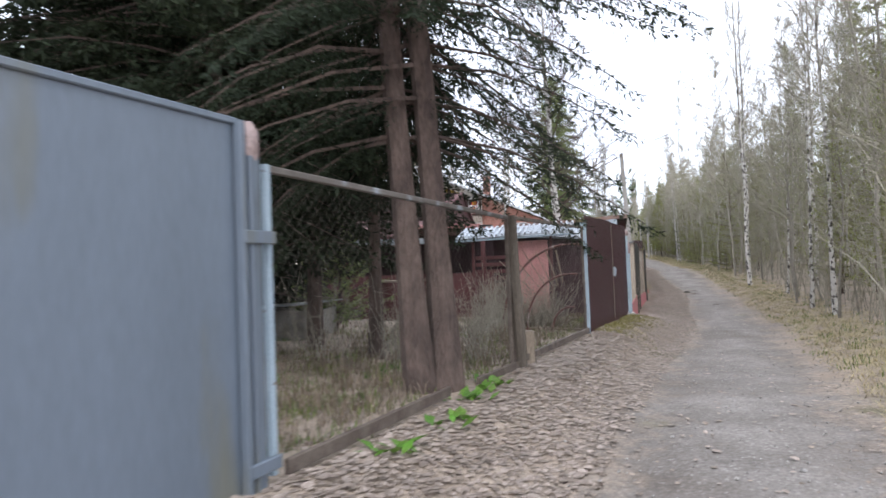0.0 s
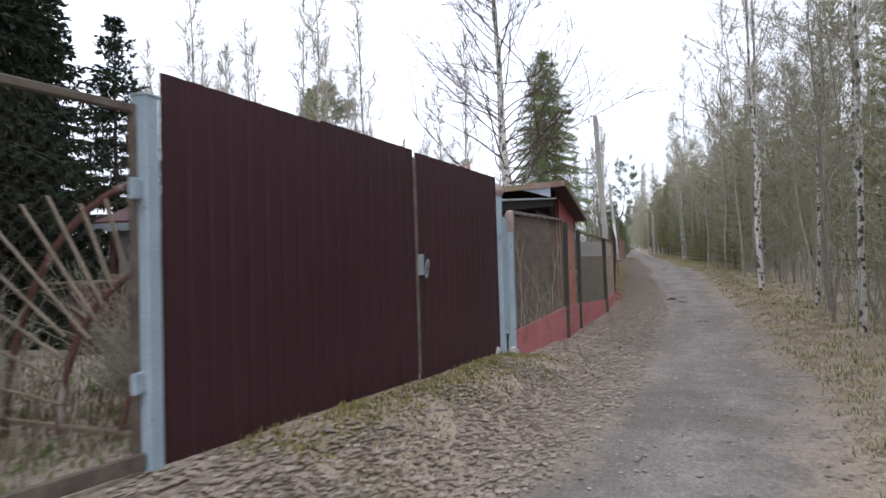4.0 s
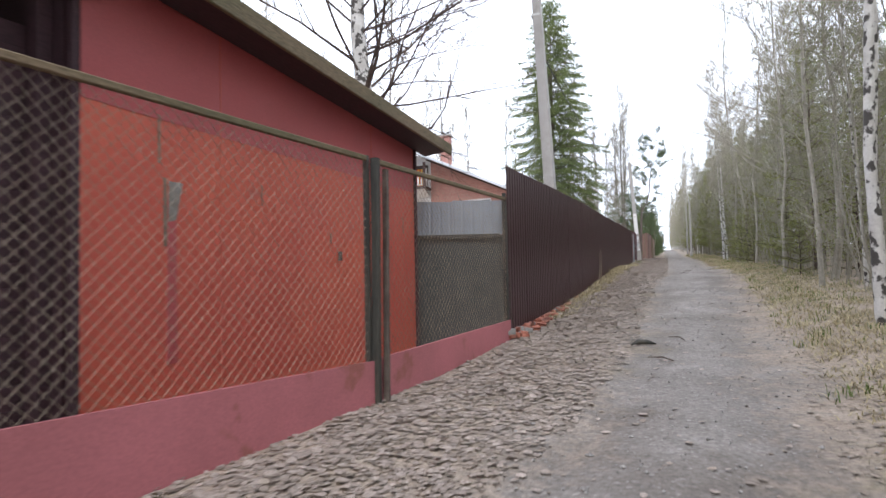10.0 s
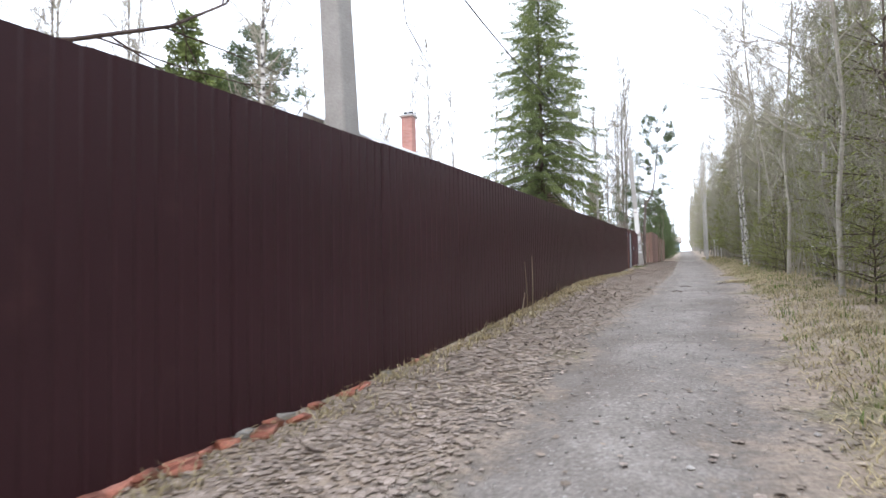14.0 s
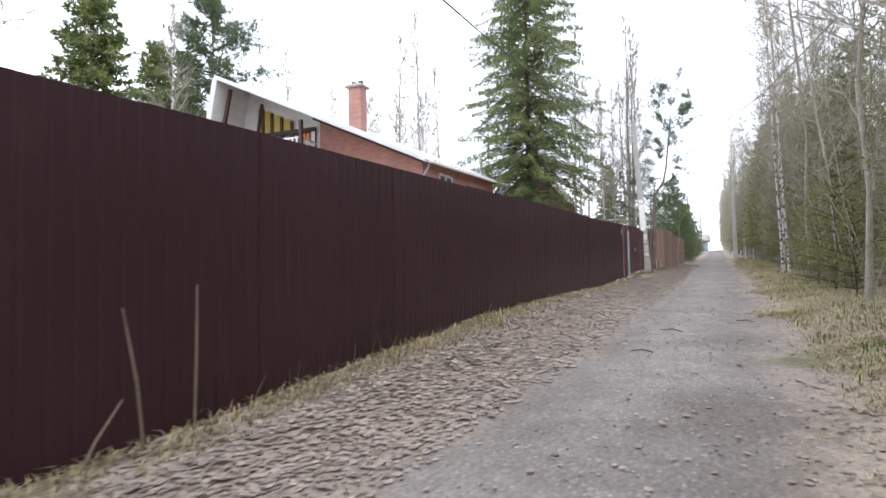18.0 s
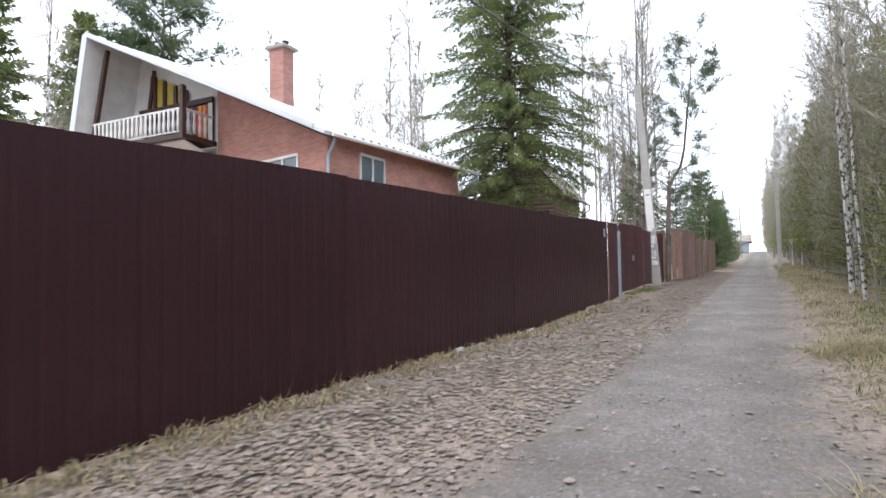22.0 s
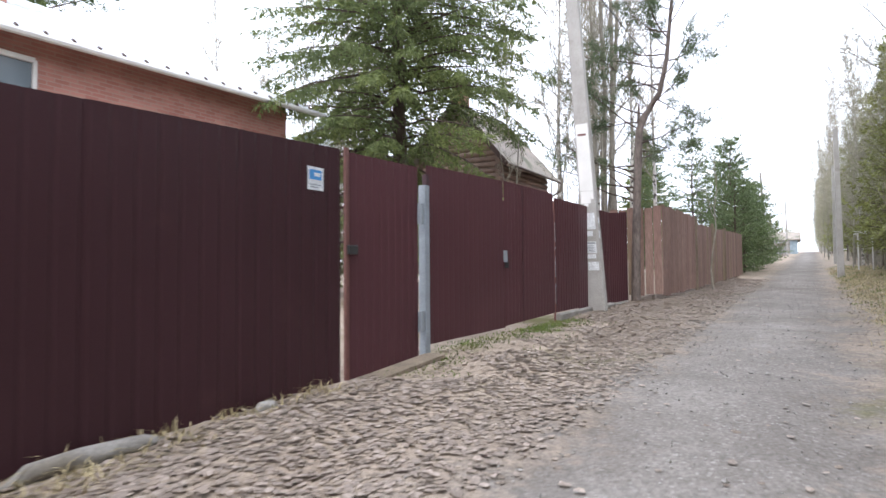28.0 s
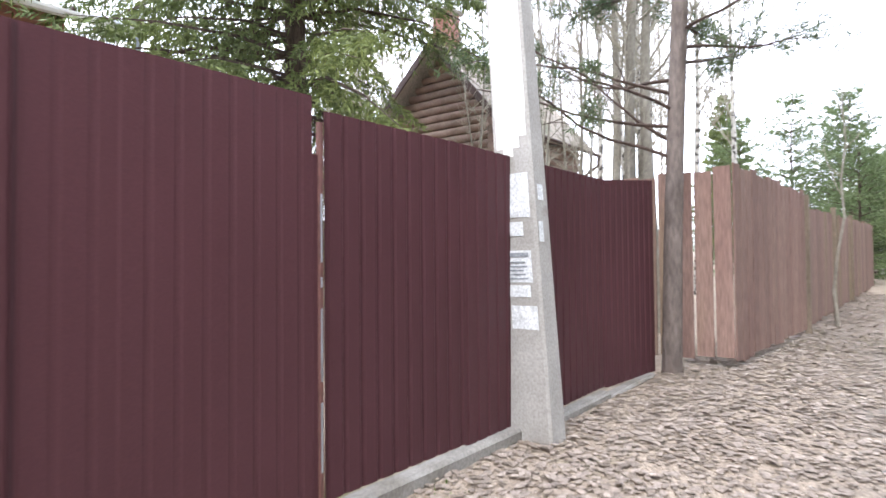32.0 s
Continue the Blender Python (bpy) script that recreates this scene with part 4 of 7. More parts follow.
# wicket, gate post, two gate leaves and the end panel
t = thing("wicket_door", (*at_line(62.25), 1.15), "closed maroon sheet steel wicket door with a black lock", "door")
part("jamb", Acc().post(*at_line(62.23, 0.012), 1.05, 3.30, 0.034, 0.05), "jamb", t, "scratched rust-red steel jamb with bare patches")
part("leaf", sheet_acc(at_line(62.275), at_line(63.40), [1.17, 1.24], [3.27, 3.29], 0.117, 0.004), "maroon_gate", t)
part("lock_box", Acc().beam((*at_line(62.22, 0.04), 2.36), (*at_line(62.34, 0.04), 2.36), 0.04, 0.085), "black", t, "black surface-mounted lock")
x, y = at_line(63.50, 0.02)
t = thing("gate_post", (x, y, 1.2), "pale blue-grey square steel gate post with welded hinges", "post")
part("shaft", Acc().post(x, y, 1.1, 3.10, 0.09), "steel", t)
part("back_post", Acc().post(x - 0.04, y + 0.10, 1.1, 3.24, 0.06), "redboard", t, "rust-red inner post")
for zz in (1.62, 2.78):
    part("hinge", Acc().beam((x + 0.02, y - 0.10, zz - 0.11), (x + 0.02, y - 0.10, zz + 0.11), 0.05, 0.06), "steel", t)
for a, b, zb, zt in ((63.58, 65.48, (1.35, 1.38), (3.34, 3.40)), (65.522, 67.31, (1.40, 1.47), (3.41, 3.42))):
    t = thing("gate_leaf", (*at_line(a), zb[0]), "maroon ribbed sheet steel gate leaf, closed", "gate", "maroon gate leaves")
    n = 2
    for k in range(n):
        c, d = a + (b - a) * k / n, a + (b - a) * (k + 1) / n
        part("sheet", sheet_acc(at_line(c, 0.003 * k), at_line(d, 0.003 * k), [zb[0] + (zb[1] - zb[0]) * k / n, zb[0] + (zb[1] - zb[0]) * (k + 1) / n], [zt[0] + (zt[1] - zt[0]) * k / n, zt[0] + (zt[1] - zt[0]) * (k + 1) / n], 0.117, 0.0015 if a < 65 else 0.004), "maroon_gate", t)
    part("frame_bar", Acc().beam((*at_line(a, -0.03), zb[0] + 0.3), (*at_line(b, -0.03), zb[1] + 0.3), 0.03, 0.04), "rust", t)
    part("edge_bar", Acc().post(*at_line(b + 0.021, -0.004), zb[1], zt[1] - 0.28, 0.02, 0.04), "maroon_gate", t)
    if a > 65:
        part("lap_strip", Acc().post(*at_line(66.11, 0.012), zb[0] - 0.01, zt[0] - 0.01, 0.006, 0.014), "maroon", t, "dark lapped sheet edge")
    if a < 64:
        part("lock_plate", Acc().beam((*at_line(65.49, 0.03), 2.28), (*at_line(65.49, 0.03), 2.44), 0.06, 0.02, ref=(0, 1, 0)), "steel", t, "worn steel lock plate")
        part("padlock", Acc().beam((*at_line(65.51, 0.04), 2.20), (*at_line(65.51, 0.04), 2.29), 0.06, 0.03, ref=(0, 1, 0)), "black", t)
t = thing("end_panel", (*at_line(67.33), 1.4), "maroon ribbed sheet fence panel beside the pole, slightly bowed", "fence panel")
part("seam_post", Acc().post(*at_line(67.36, 0.002), 1.28, 3.30, 0.030), "jamb", t, "thin scratched seam post with pale bare patches")
for a, b in ((1.62, 1.95), (2.05, 2.40), (2.50, 2.55), (2.62, 2.95)):
    part("bare_edge", Acc().post(*at_line(67.356, 0.019), a, b, 0.012, 0.006), "steel", t, "pale bare metal edge")
for k, (a, b, o1, o2) in enumerate(((67.39, 68.5, 0.0, 0.01), (68.5, 69.6, 0.01, -0.02), (69.6, 70.7, -0.02, -0.06), (70.7, 71.75, -0.06, 0.02))):
    z1 = [float(np.interp(v, [67, 69.7, 70.7, 71.8], [3.36, 3.37, 3.38, 3.48])) for v in (a, b)]
    part("sheet", sheet_acc(at_line(a, o1), at_line(b, o2), [1.47, 1.49], z1, 0.117, 0.009), "maroon_gate", t)
t = thing("concrete_plinth", (*at_line(67.3), 1.3), "low weathered concrete plinth under the fence end", "plinth")
for a, b in ((67.4, 69.3), (69.3, 70.5), (70.5, 71.6)):
    part("block", Acc().beam((*at_line(a, 0.03), 1.385), (*at_line(b - 0.015, 0.03), 1.425), 0.12, 0.13, 0.02), "concrete", t)
single("plastic_strip", Acc().beam((*at_line(60.6, 0.05), 1.075), (*at_line(61.08, 0.06), 1.10), 0.05, 0.025), "white", (*at_line(60.8), 1.05), "white plastic strip at the foot of the fence", "strip")
single("threshold_board", Acc().beam((*at_line(62.28, 0.10), 1.135), (*at_line(63.5, 0.16), 1.255), 0.24, 0.05), "oldwood", (*at_line(62.9), 1.1), "worn wooden board at the wicket's threshold", "board")

# brick and stone rubble below the start of the long fence
t = thing("brick_footing", (*at_line(29.6), -0.1), "broken red bricks packed loosely under the fence", "brick footing")
rb = random.Random(12)
shapes = []
for k in range(8):
    h = (0.065, 0.065, 0.058, 0.09, 0.065, 0.05, 0.065, 0.08)[k]
    acc = Acc().beam((-0.125 + rb.uniform(0, 0.03), 0, 0), (0.125 - rb.uniform(0, 0.11), 0, 0), 0.12, h, 0.004)
    acc.v[0] += np.array([[rb.uniform(-0.012, 0.012) for _ in range(3)] for _ in range(16)])
    me = acc.mesh("brick")
    me.materials.append(M["concrete" if k in (3, 7) else "brick"])
    shapes.append(me)
for row in range(3):
    for k in range(34):
        y = 29.5 + k * 0.215 + rb.uniform(-0.06, 0.06) + row * 0.1
        x, _ = at_line(y, (0.0, 0.05, 0.12)[row] + rb.uniform(-0.02, 0.03))
        top = float(np.interp(y, *BOT))
        z = (top - 0.03, top - 0.10, float(gz(x, y)) + 0.02)[row] + rb.uniform(-0.012, 0.012)
        if z < float(gz(x, y)) - 0.03 or (row == 2 and (rb.random() < 0.5 or y > 34)) or (y > 33.5 and rb.random() < 0.35):
            continue
        ob = new("brick", shapes[rb.randrange(8)])
        ob.parent = t
        ob.matrix_basis = Matrix.Translation(-t.location) @ pose(x, y, z, rb.uniform(-8, 8), rb.uniform(-10, 10), 88 + rb.uniform(-22, 22) + 90 * (rb.random() < 0.15))

# concrete debris and small stones along the fence foot further on
for yy, s in ((53.2, 0.12), (53.9, 0.08), (61.2, 0.10)):
    x, y = at_line(yy, 0.12)
    z = float(gz(x, y))
    single("stone", Acc().tube([(x, y - s, z - 0.02), (x, y - s * 0.5, z + s * 0.18), (x, y + s * 0.6, z + s * 0.2), (x, y + s, z)], [s * 0.2, s * 0.45, s * 0.42, s * 0.2], 7), "stone", (x, y, z), "pale stone at the foot of the fence", "stone", "stones along the fence", smooth=True)

for yy, ln, hh, mm, lab in ((59.95, 0.95, 0.065, "concrete", "long broken concrete slab half buried at the fence foot"), (55.9, 0.5, 0.04, "stone", "pale flat stone at the fence foot")):
    x, y = at_line(yy, 0.12)
    z = float(gz(x, y))
    acc = Acc().tube([(x - 0.02, y - ln / 2, z - 0.03), (x, y - ln * 0.38, z + hh * 0.55), (x + 0.02, y - ln * 0.1, z + hh * 0.75), (x, y + ln * 0.3, z + hh * 0.6), (x - 0.02, y + ln / 2, z)], [0.02, hh * 0.8, hh * 0.95, hh * 0.8, 0.02], 8)
    single("concrete_slab", acc, mm, (x, y, z), lab, "slab", "slabs along the fence", smooth=True)

# warning sign on the fence
x, y = at_line(61.835, 0.013)
t = thing("warning_sign", (x, y, 2.9), "small white warning sign with a blue emblem", "sign")
d = np.array([fx(62) - fx(61), 1.0])
d /= np.linalg.norm(d)


def sign_part(name, a, b, z0, z1, lift, material):
    part(name, Acc().slab([(x + lift + d[0] * s, y + d[1] * s, z) for s, z in ((a, z0), (b, z0), (b, z1), (a, z1))], 0.002), material, t)


sign_part("plate", -0.095, 0.095, 2.865, 3.065, 0.0, "paper")
sign_part("blue_field", -0.075, 0.07, 2.955, 3.04, 0.003, "blue")
sign_part("emblem", -0.02, 0.05, 2.985, 3.015, 0.006, "paper")
sign_part("text_bar", -0.07, 0.06, 2.905, 2.915, 0.003, "print")
sign_part("text_bar", -0.07, 0.03, 2.885, 2.893, 0.003, "print")

# weathered plank fence with a corner, past the pole
t = thing("plank_fence", (4.65, 72.0, 1.5), "tall weathered reddish-brown plank fence turning a corner", "fence")
rp = random.Random(31)
CORNER = (4.44, 72.25)


def planks(p, q, z0, z1, width=0.18, gap=0.010):
    p, q = np.asarray(p, float), np.asarray(q, float)
    ln = np.linalg.norm(q - p)
    d = (q - p) / ln
    n = int(ln / (width + gap))
    for k in range(n):
        w = width * rp.uniform(0.92, 1.01)
        c = p + d * ((k + 0.5) * ln / n)
        f = (k + 0.5) / n
        zb, zt = z0[0] + (z0[1] - z0[0]) * f, z1[0] + (z1[1] - z1[0]) * f
        part("plank", Acc().beam((*c, zb + rp.uniform(-0.03, 0.03)), (*(c + d * rp.uniform(-0.008, 0.008)), zt + rp.uniform(-0.03, 0.03)), w, 0.022, 0.004, ref=(-d[1], d[0], 0)), "plank", t)


planks((2.6, 72.42), CORNER, (1.60, 1.58), (3.55, 3.62))
planks(CORNER, (4.72, 75.2), (1.57, 1.66), (3.64, 3.58))
planks((4.68, 75.3), (5.05, 86.0), (1.66, 1.95), (3.40, 3.62))
for yy in (75.25, 78.2, 81.0, 84.0):
    part("stud", Acc().post(4.73 + (yy - 75) * 0.025, yy, 1.5, 3.55 + (yy - 75) * 0.01, 0.08), "oldwood", t)

# ---- trees ----
def unit(v):
    return v / (np.linalg.norm(v, axis=-1, keepdims=True) + 1e-9)


def wander(r, start, way, length, n, sag=0.0, wob=0.06):
    """Points of a limb that grows from start along way, sagging and wandering."""
    pts = [np.asarray(start, float)]
    d = unit(np.asarray(way, float))
    for k in range(n):
        d = unit(d + r.normal(0, wob, 3) + np.array([0, 0, -sag]))
        pts.append(pts[-1] + d * (length / n))
    return np.array(pts)


def needle_acc(bases, ways, lens, r, per, nl, nw, spread=0.9):
    """Narrow needle clumps along twigs."""
    n = len(bases)
    s = r.uniform(0.05, 1.0, (n, per, 1))
    p = bases[:, None] + ways[:, None] * (lens[:, None, None] * s)
    side = unit(np.cross(ways, r.normal(0, 1, (n, 3))))
    a = r.uniform(0, 6.283, (n, per, 1))
    other = np.cross(ways, side)
    out = np.cos(a) * side[:, None] + np.sin(a) * other[:, None]
    d = unit(ways[:, None] + out * spread)
    ln = nl * r.uniform(0.6, 1.3, (n, per, 1))
    w = unit(np.cross(d, r.normal(0, 1, (n, per, 3)))) * nw * 0.5
    tip = p + d * ln
    mid = p + d * ln * 0.4
    v = np.stack([p, mid - w, mid + w, tip], 2).reshape(-1, 3)
    k = np.arange(n * per)[:, None] * 4
    return Acc().add(v, [np.concatenate([k + [0, 2, 1], k + [1, 2, 3]])])


def trunk_acc(r, h, rad, sides=10, n=10, wob=0.02, lean=(0, 0), flare=0.35, tip=0.08):
    z = np.linspace(0, 1, n) ** 1.0
    pts = np.column_stack([lean[0] * z * h + np.cumsum(r.normal(0, wob, n)) * (z > 0), lean[1] * z * h + np.cumsum(r.normal(0, wob, n)) * (z > 0), z * h])
    pts[0, :2] = 0
    pts[0, 2] = -0.25
    radii = rad * ((1 - z) * (1 - tip) + tip) * (1 + flare * np.exp(-z * h / 0.35))
    return Acc().tube(pts, radii, sides), pts, radii


def conifer(name, seed, h, rad, reach, clear, layers, per_layer, step, per, nl, nw, needles, label, bark="bark", droop=0.10, up=0.1, shape=0.8, twig_len=0.45, trunks=((0, 0),), lean=(0, 0), category="tree", group="", kill=0.0, hang=0.35, limb_r=1.0, prune=None):
    """A spruce or fir at the origin: trunk, and a crown of limbs set with needle sprays."""
    r = rng_of(seed)
    t = thing(name, (0, 0, 0), label, category, group)
    limbs = Acc()
    bases, ways, lens = [], [], []
    for tx, ty in trunks:
        acc, pts, radii = trunk_acc(r, h, rad, 12 if rad > 0.15 else 7, 12, 0.02, lean)
        acc.v[-1] = acc.v[-1] + np.array([tx, ty, 0])
        part("trunk", acc, bark, t, smooth=True)
        for k in range(layers):
            f = (k + r.uniform(0, 0.8)) / layers
            z = clear + (h - clear) * f
            c = np.array([np.interp(z, pts[:, 2], pts[:, 0]) + tx, np.interp(z, pts[:, 2], pts[:, 1]) + ty, z])
            size = reach * ((1 - f) ** shape) * (0.55 + 0.45 * min(1, f * 6 + 0.4)) + 0.12
            a0 = r.uniform(0, 6.283)
            for j in range(per_layer):
                if r.random() < kill:
                    continue
                a = a0 + 6.283 * j / per_layer + r.normal(0, 0.25)
                ln = size * r.uniform(0.65, 1.15)
                if prune and z < prune[2] and math.cos(a - prune[0]) > prune[1]:
                    continue
                rise = up + 0.5 * f
                limb = wander(r, c, (math.cos(a), math.sin(a), rise), ln, 6, droop, 0.05)
                limbs.tube(limb[::2], np.linspace(0.010 + 0.009 * ln * limb_r, 0.003, 4), 3, cap=False)
                m = max(2, int(ln / step))
                s = np.linspace(0.12, 1.0, m)
                q = np.column_stack([np.interp(s * 6, np.arange(7), limb[:, i]) for i in range(3)])
                fw = unit(np.gradient(limb, axis=0))
                fwd = np.column_stack([np.interp(s * 6, np.arange(7), fw[:, i]) for i in range(3)])
                sd = unit(np.cross(fwd, [0, 0, 1.0]))
                for sign in (1, -1):
                    bases.append(q)
                    ways.append(unit(sd * sign * 0.8 + fwd * 0.75 + np.array([0, 0, -hang]) + r.normal(0, 0.18, q.shape)))
                    lens.append(twig_len * (1.15 - s * 0.75) * min(1, 0.35 + ln / 2) * r.uniform(0.6, 1.2, m))
                bases.append(q[-1:]), ways.append(fwd[-1:]), lens.append(np.array([twig_len * 0.5]))
    crown = part("crown", needle_acc(np.vstack(bases), np.vstack(ways), np.concatenate(lens), r, per, nl, nw), needles, t)
    tagged(part("branching", limbs, "bark", crown), kind="stuff")
    return t


def broadleaf(name, seed, h, rad, clear, count, reach, subs, twigs, label, bark, group="", buds=0, lean=(0, 0), rise=0.9, sag=-0.05, thick=0.35, twig_r=0.0035, n_trunk=9, sides=8, twig_size=0.6, wob=0.05, trunk_flare=0.3, limb_mat="twig"):
    """A bare spring tree at the origin: trunk, limbs, twigs and, if asked, a few opening buds."""
    r = rng_of(seed)
    t = thing(name, (0, 0, 0), label, "tree", group)
    acc, pts, radii = trunk_acc(r, h, rad, sides, n_trunk, wob, lean, trunk_flare)
    part("trunk", acc, bark, t, smooth=True)
    crown = Acc()
    tips = []
    for k in range(count):
        f = (k + r.uniform(0, 1)) / count
        z = clear + (h * 0.97 - clear) * f
        c = np.array([np.interp(z, pts[:, 2], pts[:, i]) for i in (0, 1)] + [z])
        a = r.uniform(0, 6.283)
        ln = reach * (1 - 0.75 * f) * r.uniform(0.55, 1.2)
        w = np.interp(z, pts[:, 2], radii) * thick * r.uniform(0.7, 1.2) + 0.004
        limb = wander(r, c, (math.cos(a), math.sin(a), rise * r.uniform(0.6, 1.3) + 0.6 * f), ln, 5, sag, 0.12)
        crown.tube(limb, np.linspace(w, twig_r, 6), 3 if rad < 0.15 else 5, cap=False)
        for j in range(subs):
            s = r.uniform(0.2, 1.0)
            b = np.array([np.interp(s * 5, np.arange(6), limb[:, i]) for i in range(3)])
            d = unit(limb[min(5, int(s * 5) + 1)] - limb[min(4, int(s * 5))])
            sub = wander(r, b, d + r.normal(0, 0.55, 3) + np.array([0, 0, 0.15]), ln * r.uniform(0.25, 0.5), 3, sag, 0.12)
            if rad < 0.15:
                wide = unit(np.cross(sub[-1] - sub[0], r.normal(0, 1, 3))) * max(w * 0.4, twig_r * 1.3)
                crown.add([sub[0] - wide, sub[0] + wide, sub[2] + wide * 0.8, sub[2] - wide * 0.8, sub[3] + wide * 0.5, sub[3] - wide * 0.5], [np.array([[0, 1, 2, 3], [3, 2, 4, 5]])])
            else:
                crown.tube(sub, np.linspace(max(w * 0.4, twig_r * 1.3), twig_r * 0.8, 4), 3, cap=False)
            for i in range(twigs):
                q = sub[r.integers(0, 4)]
                e = q + (unit(unit(sub[-1] - sub[0]) + r.normal(0, 0.6, 3))) * twig_size * r.uniform(0.4, 1.1)
                sd = unit(np.cross(e - q, r.normal(0, 1, 3))) * twig_r
                crown.add([q - sd, q + sd, e + sd * 0.5, e - sd * 0.5], [np.array([[0, 1, 2, 3]])])
                tips.append((q, e))
    cr = part("crown", crown, limb_mat, t)
    if buds and tips:
        q = np.array([a for a, _ in tips])
        e = np.array([b for _, b in tips])
        tagged(part("budding_foliage", needle_acc(q, unit(e - q), np.linalg.norm(e - q, axis=1), r, buds, 0.05, 0.026, 1.3), "bud", cr), kind="stuff")
    return t


def place(ob, x, y, turn=0.0, size=1.0, dz=0.0, tilt=(0, 0)):
    ob.scale = (size,) * 3
    ob.matrix_basis = pose(x, y, float(gz(x, y)) + dz, tilt[0], tilt[1], turn) @ Matrix.Diagonal((size, size, size, 1))
    return ob


def copies(src, rows):
    """Stands the first at the first row and copies on the others: x, y, turn, size."""
    for k, (x, y, turn, size, tx, ty) in enumerate(rows):
        o = src if k == 0 else copy_thing(src, Matrix())
        place(o, x, y, turn, size, 0.0, (tx, ty))


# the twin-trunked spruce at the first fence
big = conifer("spruce_tree", 41, 15.0, 0.135, 2.9, 2.2, 38, 8, 0.085, 11, 0.065, 0.015, "spruce_shaded", "old dark spruce with two trunks and drooping boughs by the fence", droop=0.12, up=-0.05, twig_len=0.44, trunks=((-0.15, 0.0), (0.10, 0.10)), hang=0.9, limb_r=0.6, lean=(-0.055, 0.0), prune=(radians(-55), 0.5, 3.6))
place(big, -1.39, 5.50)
screen = conifer("spruce_tree", 46, 15.0, 0.15, 3.3, 2.2, 42, 9, 0.15, 9, 0.11, 0.032, "spruce_shaded", "dense dark spruce close behind the garden fence", droop=0.10, up=-0.02, twig_len=0.55, hang=0.7, limb_r=0.6)
fill = conifer("spruce_tree", 48, 10.5, 0.10, 1.95, 2.35, 26, 9, 0.13, 10, 0.10, 0.026, "spruce_shaded", "slim dark spruce behind the twin-trunked one", droop=0.12, up=-0.05, twig_len=0.5, hang=0.8, limb_r=0.6)
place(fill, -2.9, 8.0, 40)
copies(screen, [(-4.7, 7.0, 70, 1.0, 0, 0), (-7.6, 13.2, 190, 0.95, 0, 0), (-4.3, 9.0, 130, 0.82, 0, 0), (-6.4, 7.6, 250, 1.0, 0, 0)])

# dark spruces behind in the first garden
behind = conifer("spruce_tree", 42, 16.0, 0.17, 3.1, 0.4, 32, 7, 0.25, 8, 0.27, 0.095, "spruce_shaded", "tall dark green spruce with drooping boughs", droop=0.08, up=0.0, group="garden spruces", hang=0.5, twig_len=0.6)
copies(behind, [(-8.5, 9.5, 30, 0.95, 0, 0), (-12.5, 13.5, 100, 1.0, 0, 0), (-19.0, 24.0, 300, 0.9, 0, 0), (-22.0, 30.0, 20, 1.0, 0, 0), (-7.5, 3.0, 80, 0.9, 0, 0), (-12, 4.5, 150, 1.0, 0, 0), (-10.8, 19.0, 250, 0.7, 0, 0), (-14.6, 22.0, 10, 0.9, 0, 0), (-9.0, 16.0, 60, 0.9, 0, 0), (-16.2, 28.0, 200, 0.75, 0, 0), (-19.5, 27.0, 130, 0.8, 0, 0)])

# the tall spruce behind the red brick house, and conifers beyond
tall = conifer("spruce_tree", 43, 22.5, 0.24, 5.2, 1.2, 58, 8, 0.17, 18, 0.15, 0.034, "spruce", "tall broad green spruce rising behind the maroon fence", droop=0.09, up=0.0, twig_len=0.85, shape=0.60, hang=1.15, prune=(radians(35), 0.62, 5.5))
place(tall, -2.9, 72.4)
far_spruce = conifer("spruce_tree", 44, 19.0, 0.2, 4.2, 1.5, 36, 8, 0.28, 10, 0.36, 0.10, "spruce", "green spruce beyond the brick house", droop=0.06, group="far spruces", twig_len=0.6)
copies(far_spruce, [(-23.6, 59.8, 0, 0.92, 0, 0), (-28.4, 68, 90, 0.88, 0, 0), (-36, 78, 190, 1.0, 0, 0), (-3.0, 105, 200, 0.55, 0, 0)])
bushy = conifer("fir_tree", 45, 6.5, 0.08, 2.1, 0.2, 22, 7, 0.17, 9, 0.13, 0.034, "fir", "bushy green young fir beside the far fence", droop=0.03, up=0.25, group="far firs", twig_len=0.55, shape=0.7, kill=0.1)
copies(bushy, [(4.7, 87.5, 0, 0.72, 0, 0), (4.8, 90.5, 70, 0.7, 0, 0), (4.2, 91.5, 150, 1.05, 0, 0), (4.9, 94.5, 220, 0.7, 0, 0), (3.6, 96.0, 300, 1.1, 0, 0), (4.8, 99.0, 20, 0.8, 0, 0), (2.2, 92.5, 100, 1.1, 0, 0), (4.9, 104.0, 260, 0.85, 0, 0), (0.8, 90.5, 190, 0.95, 0, 0)])


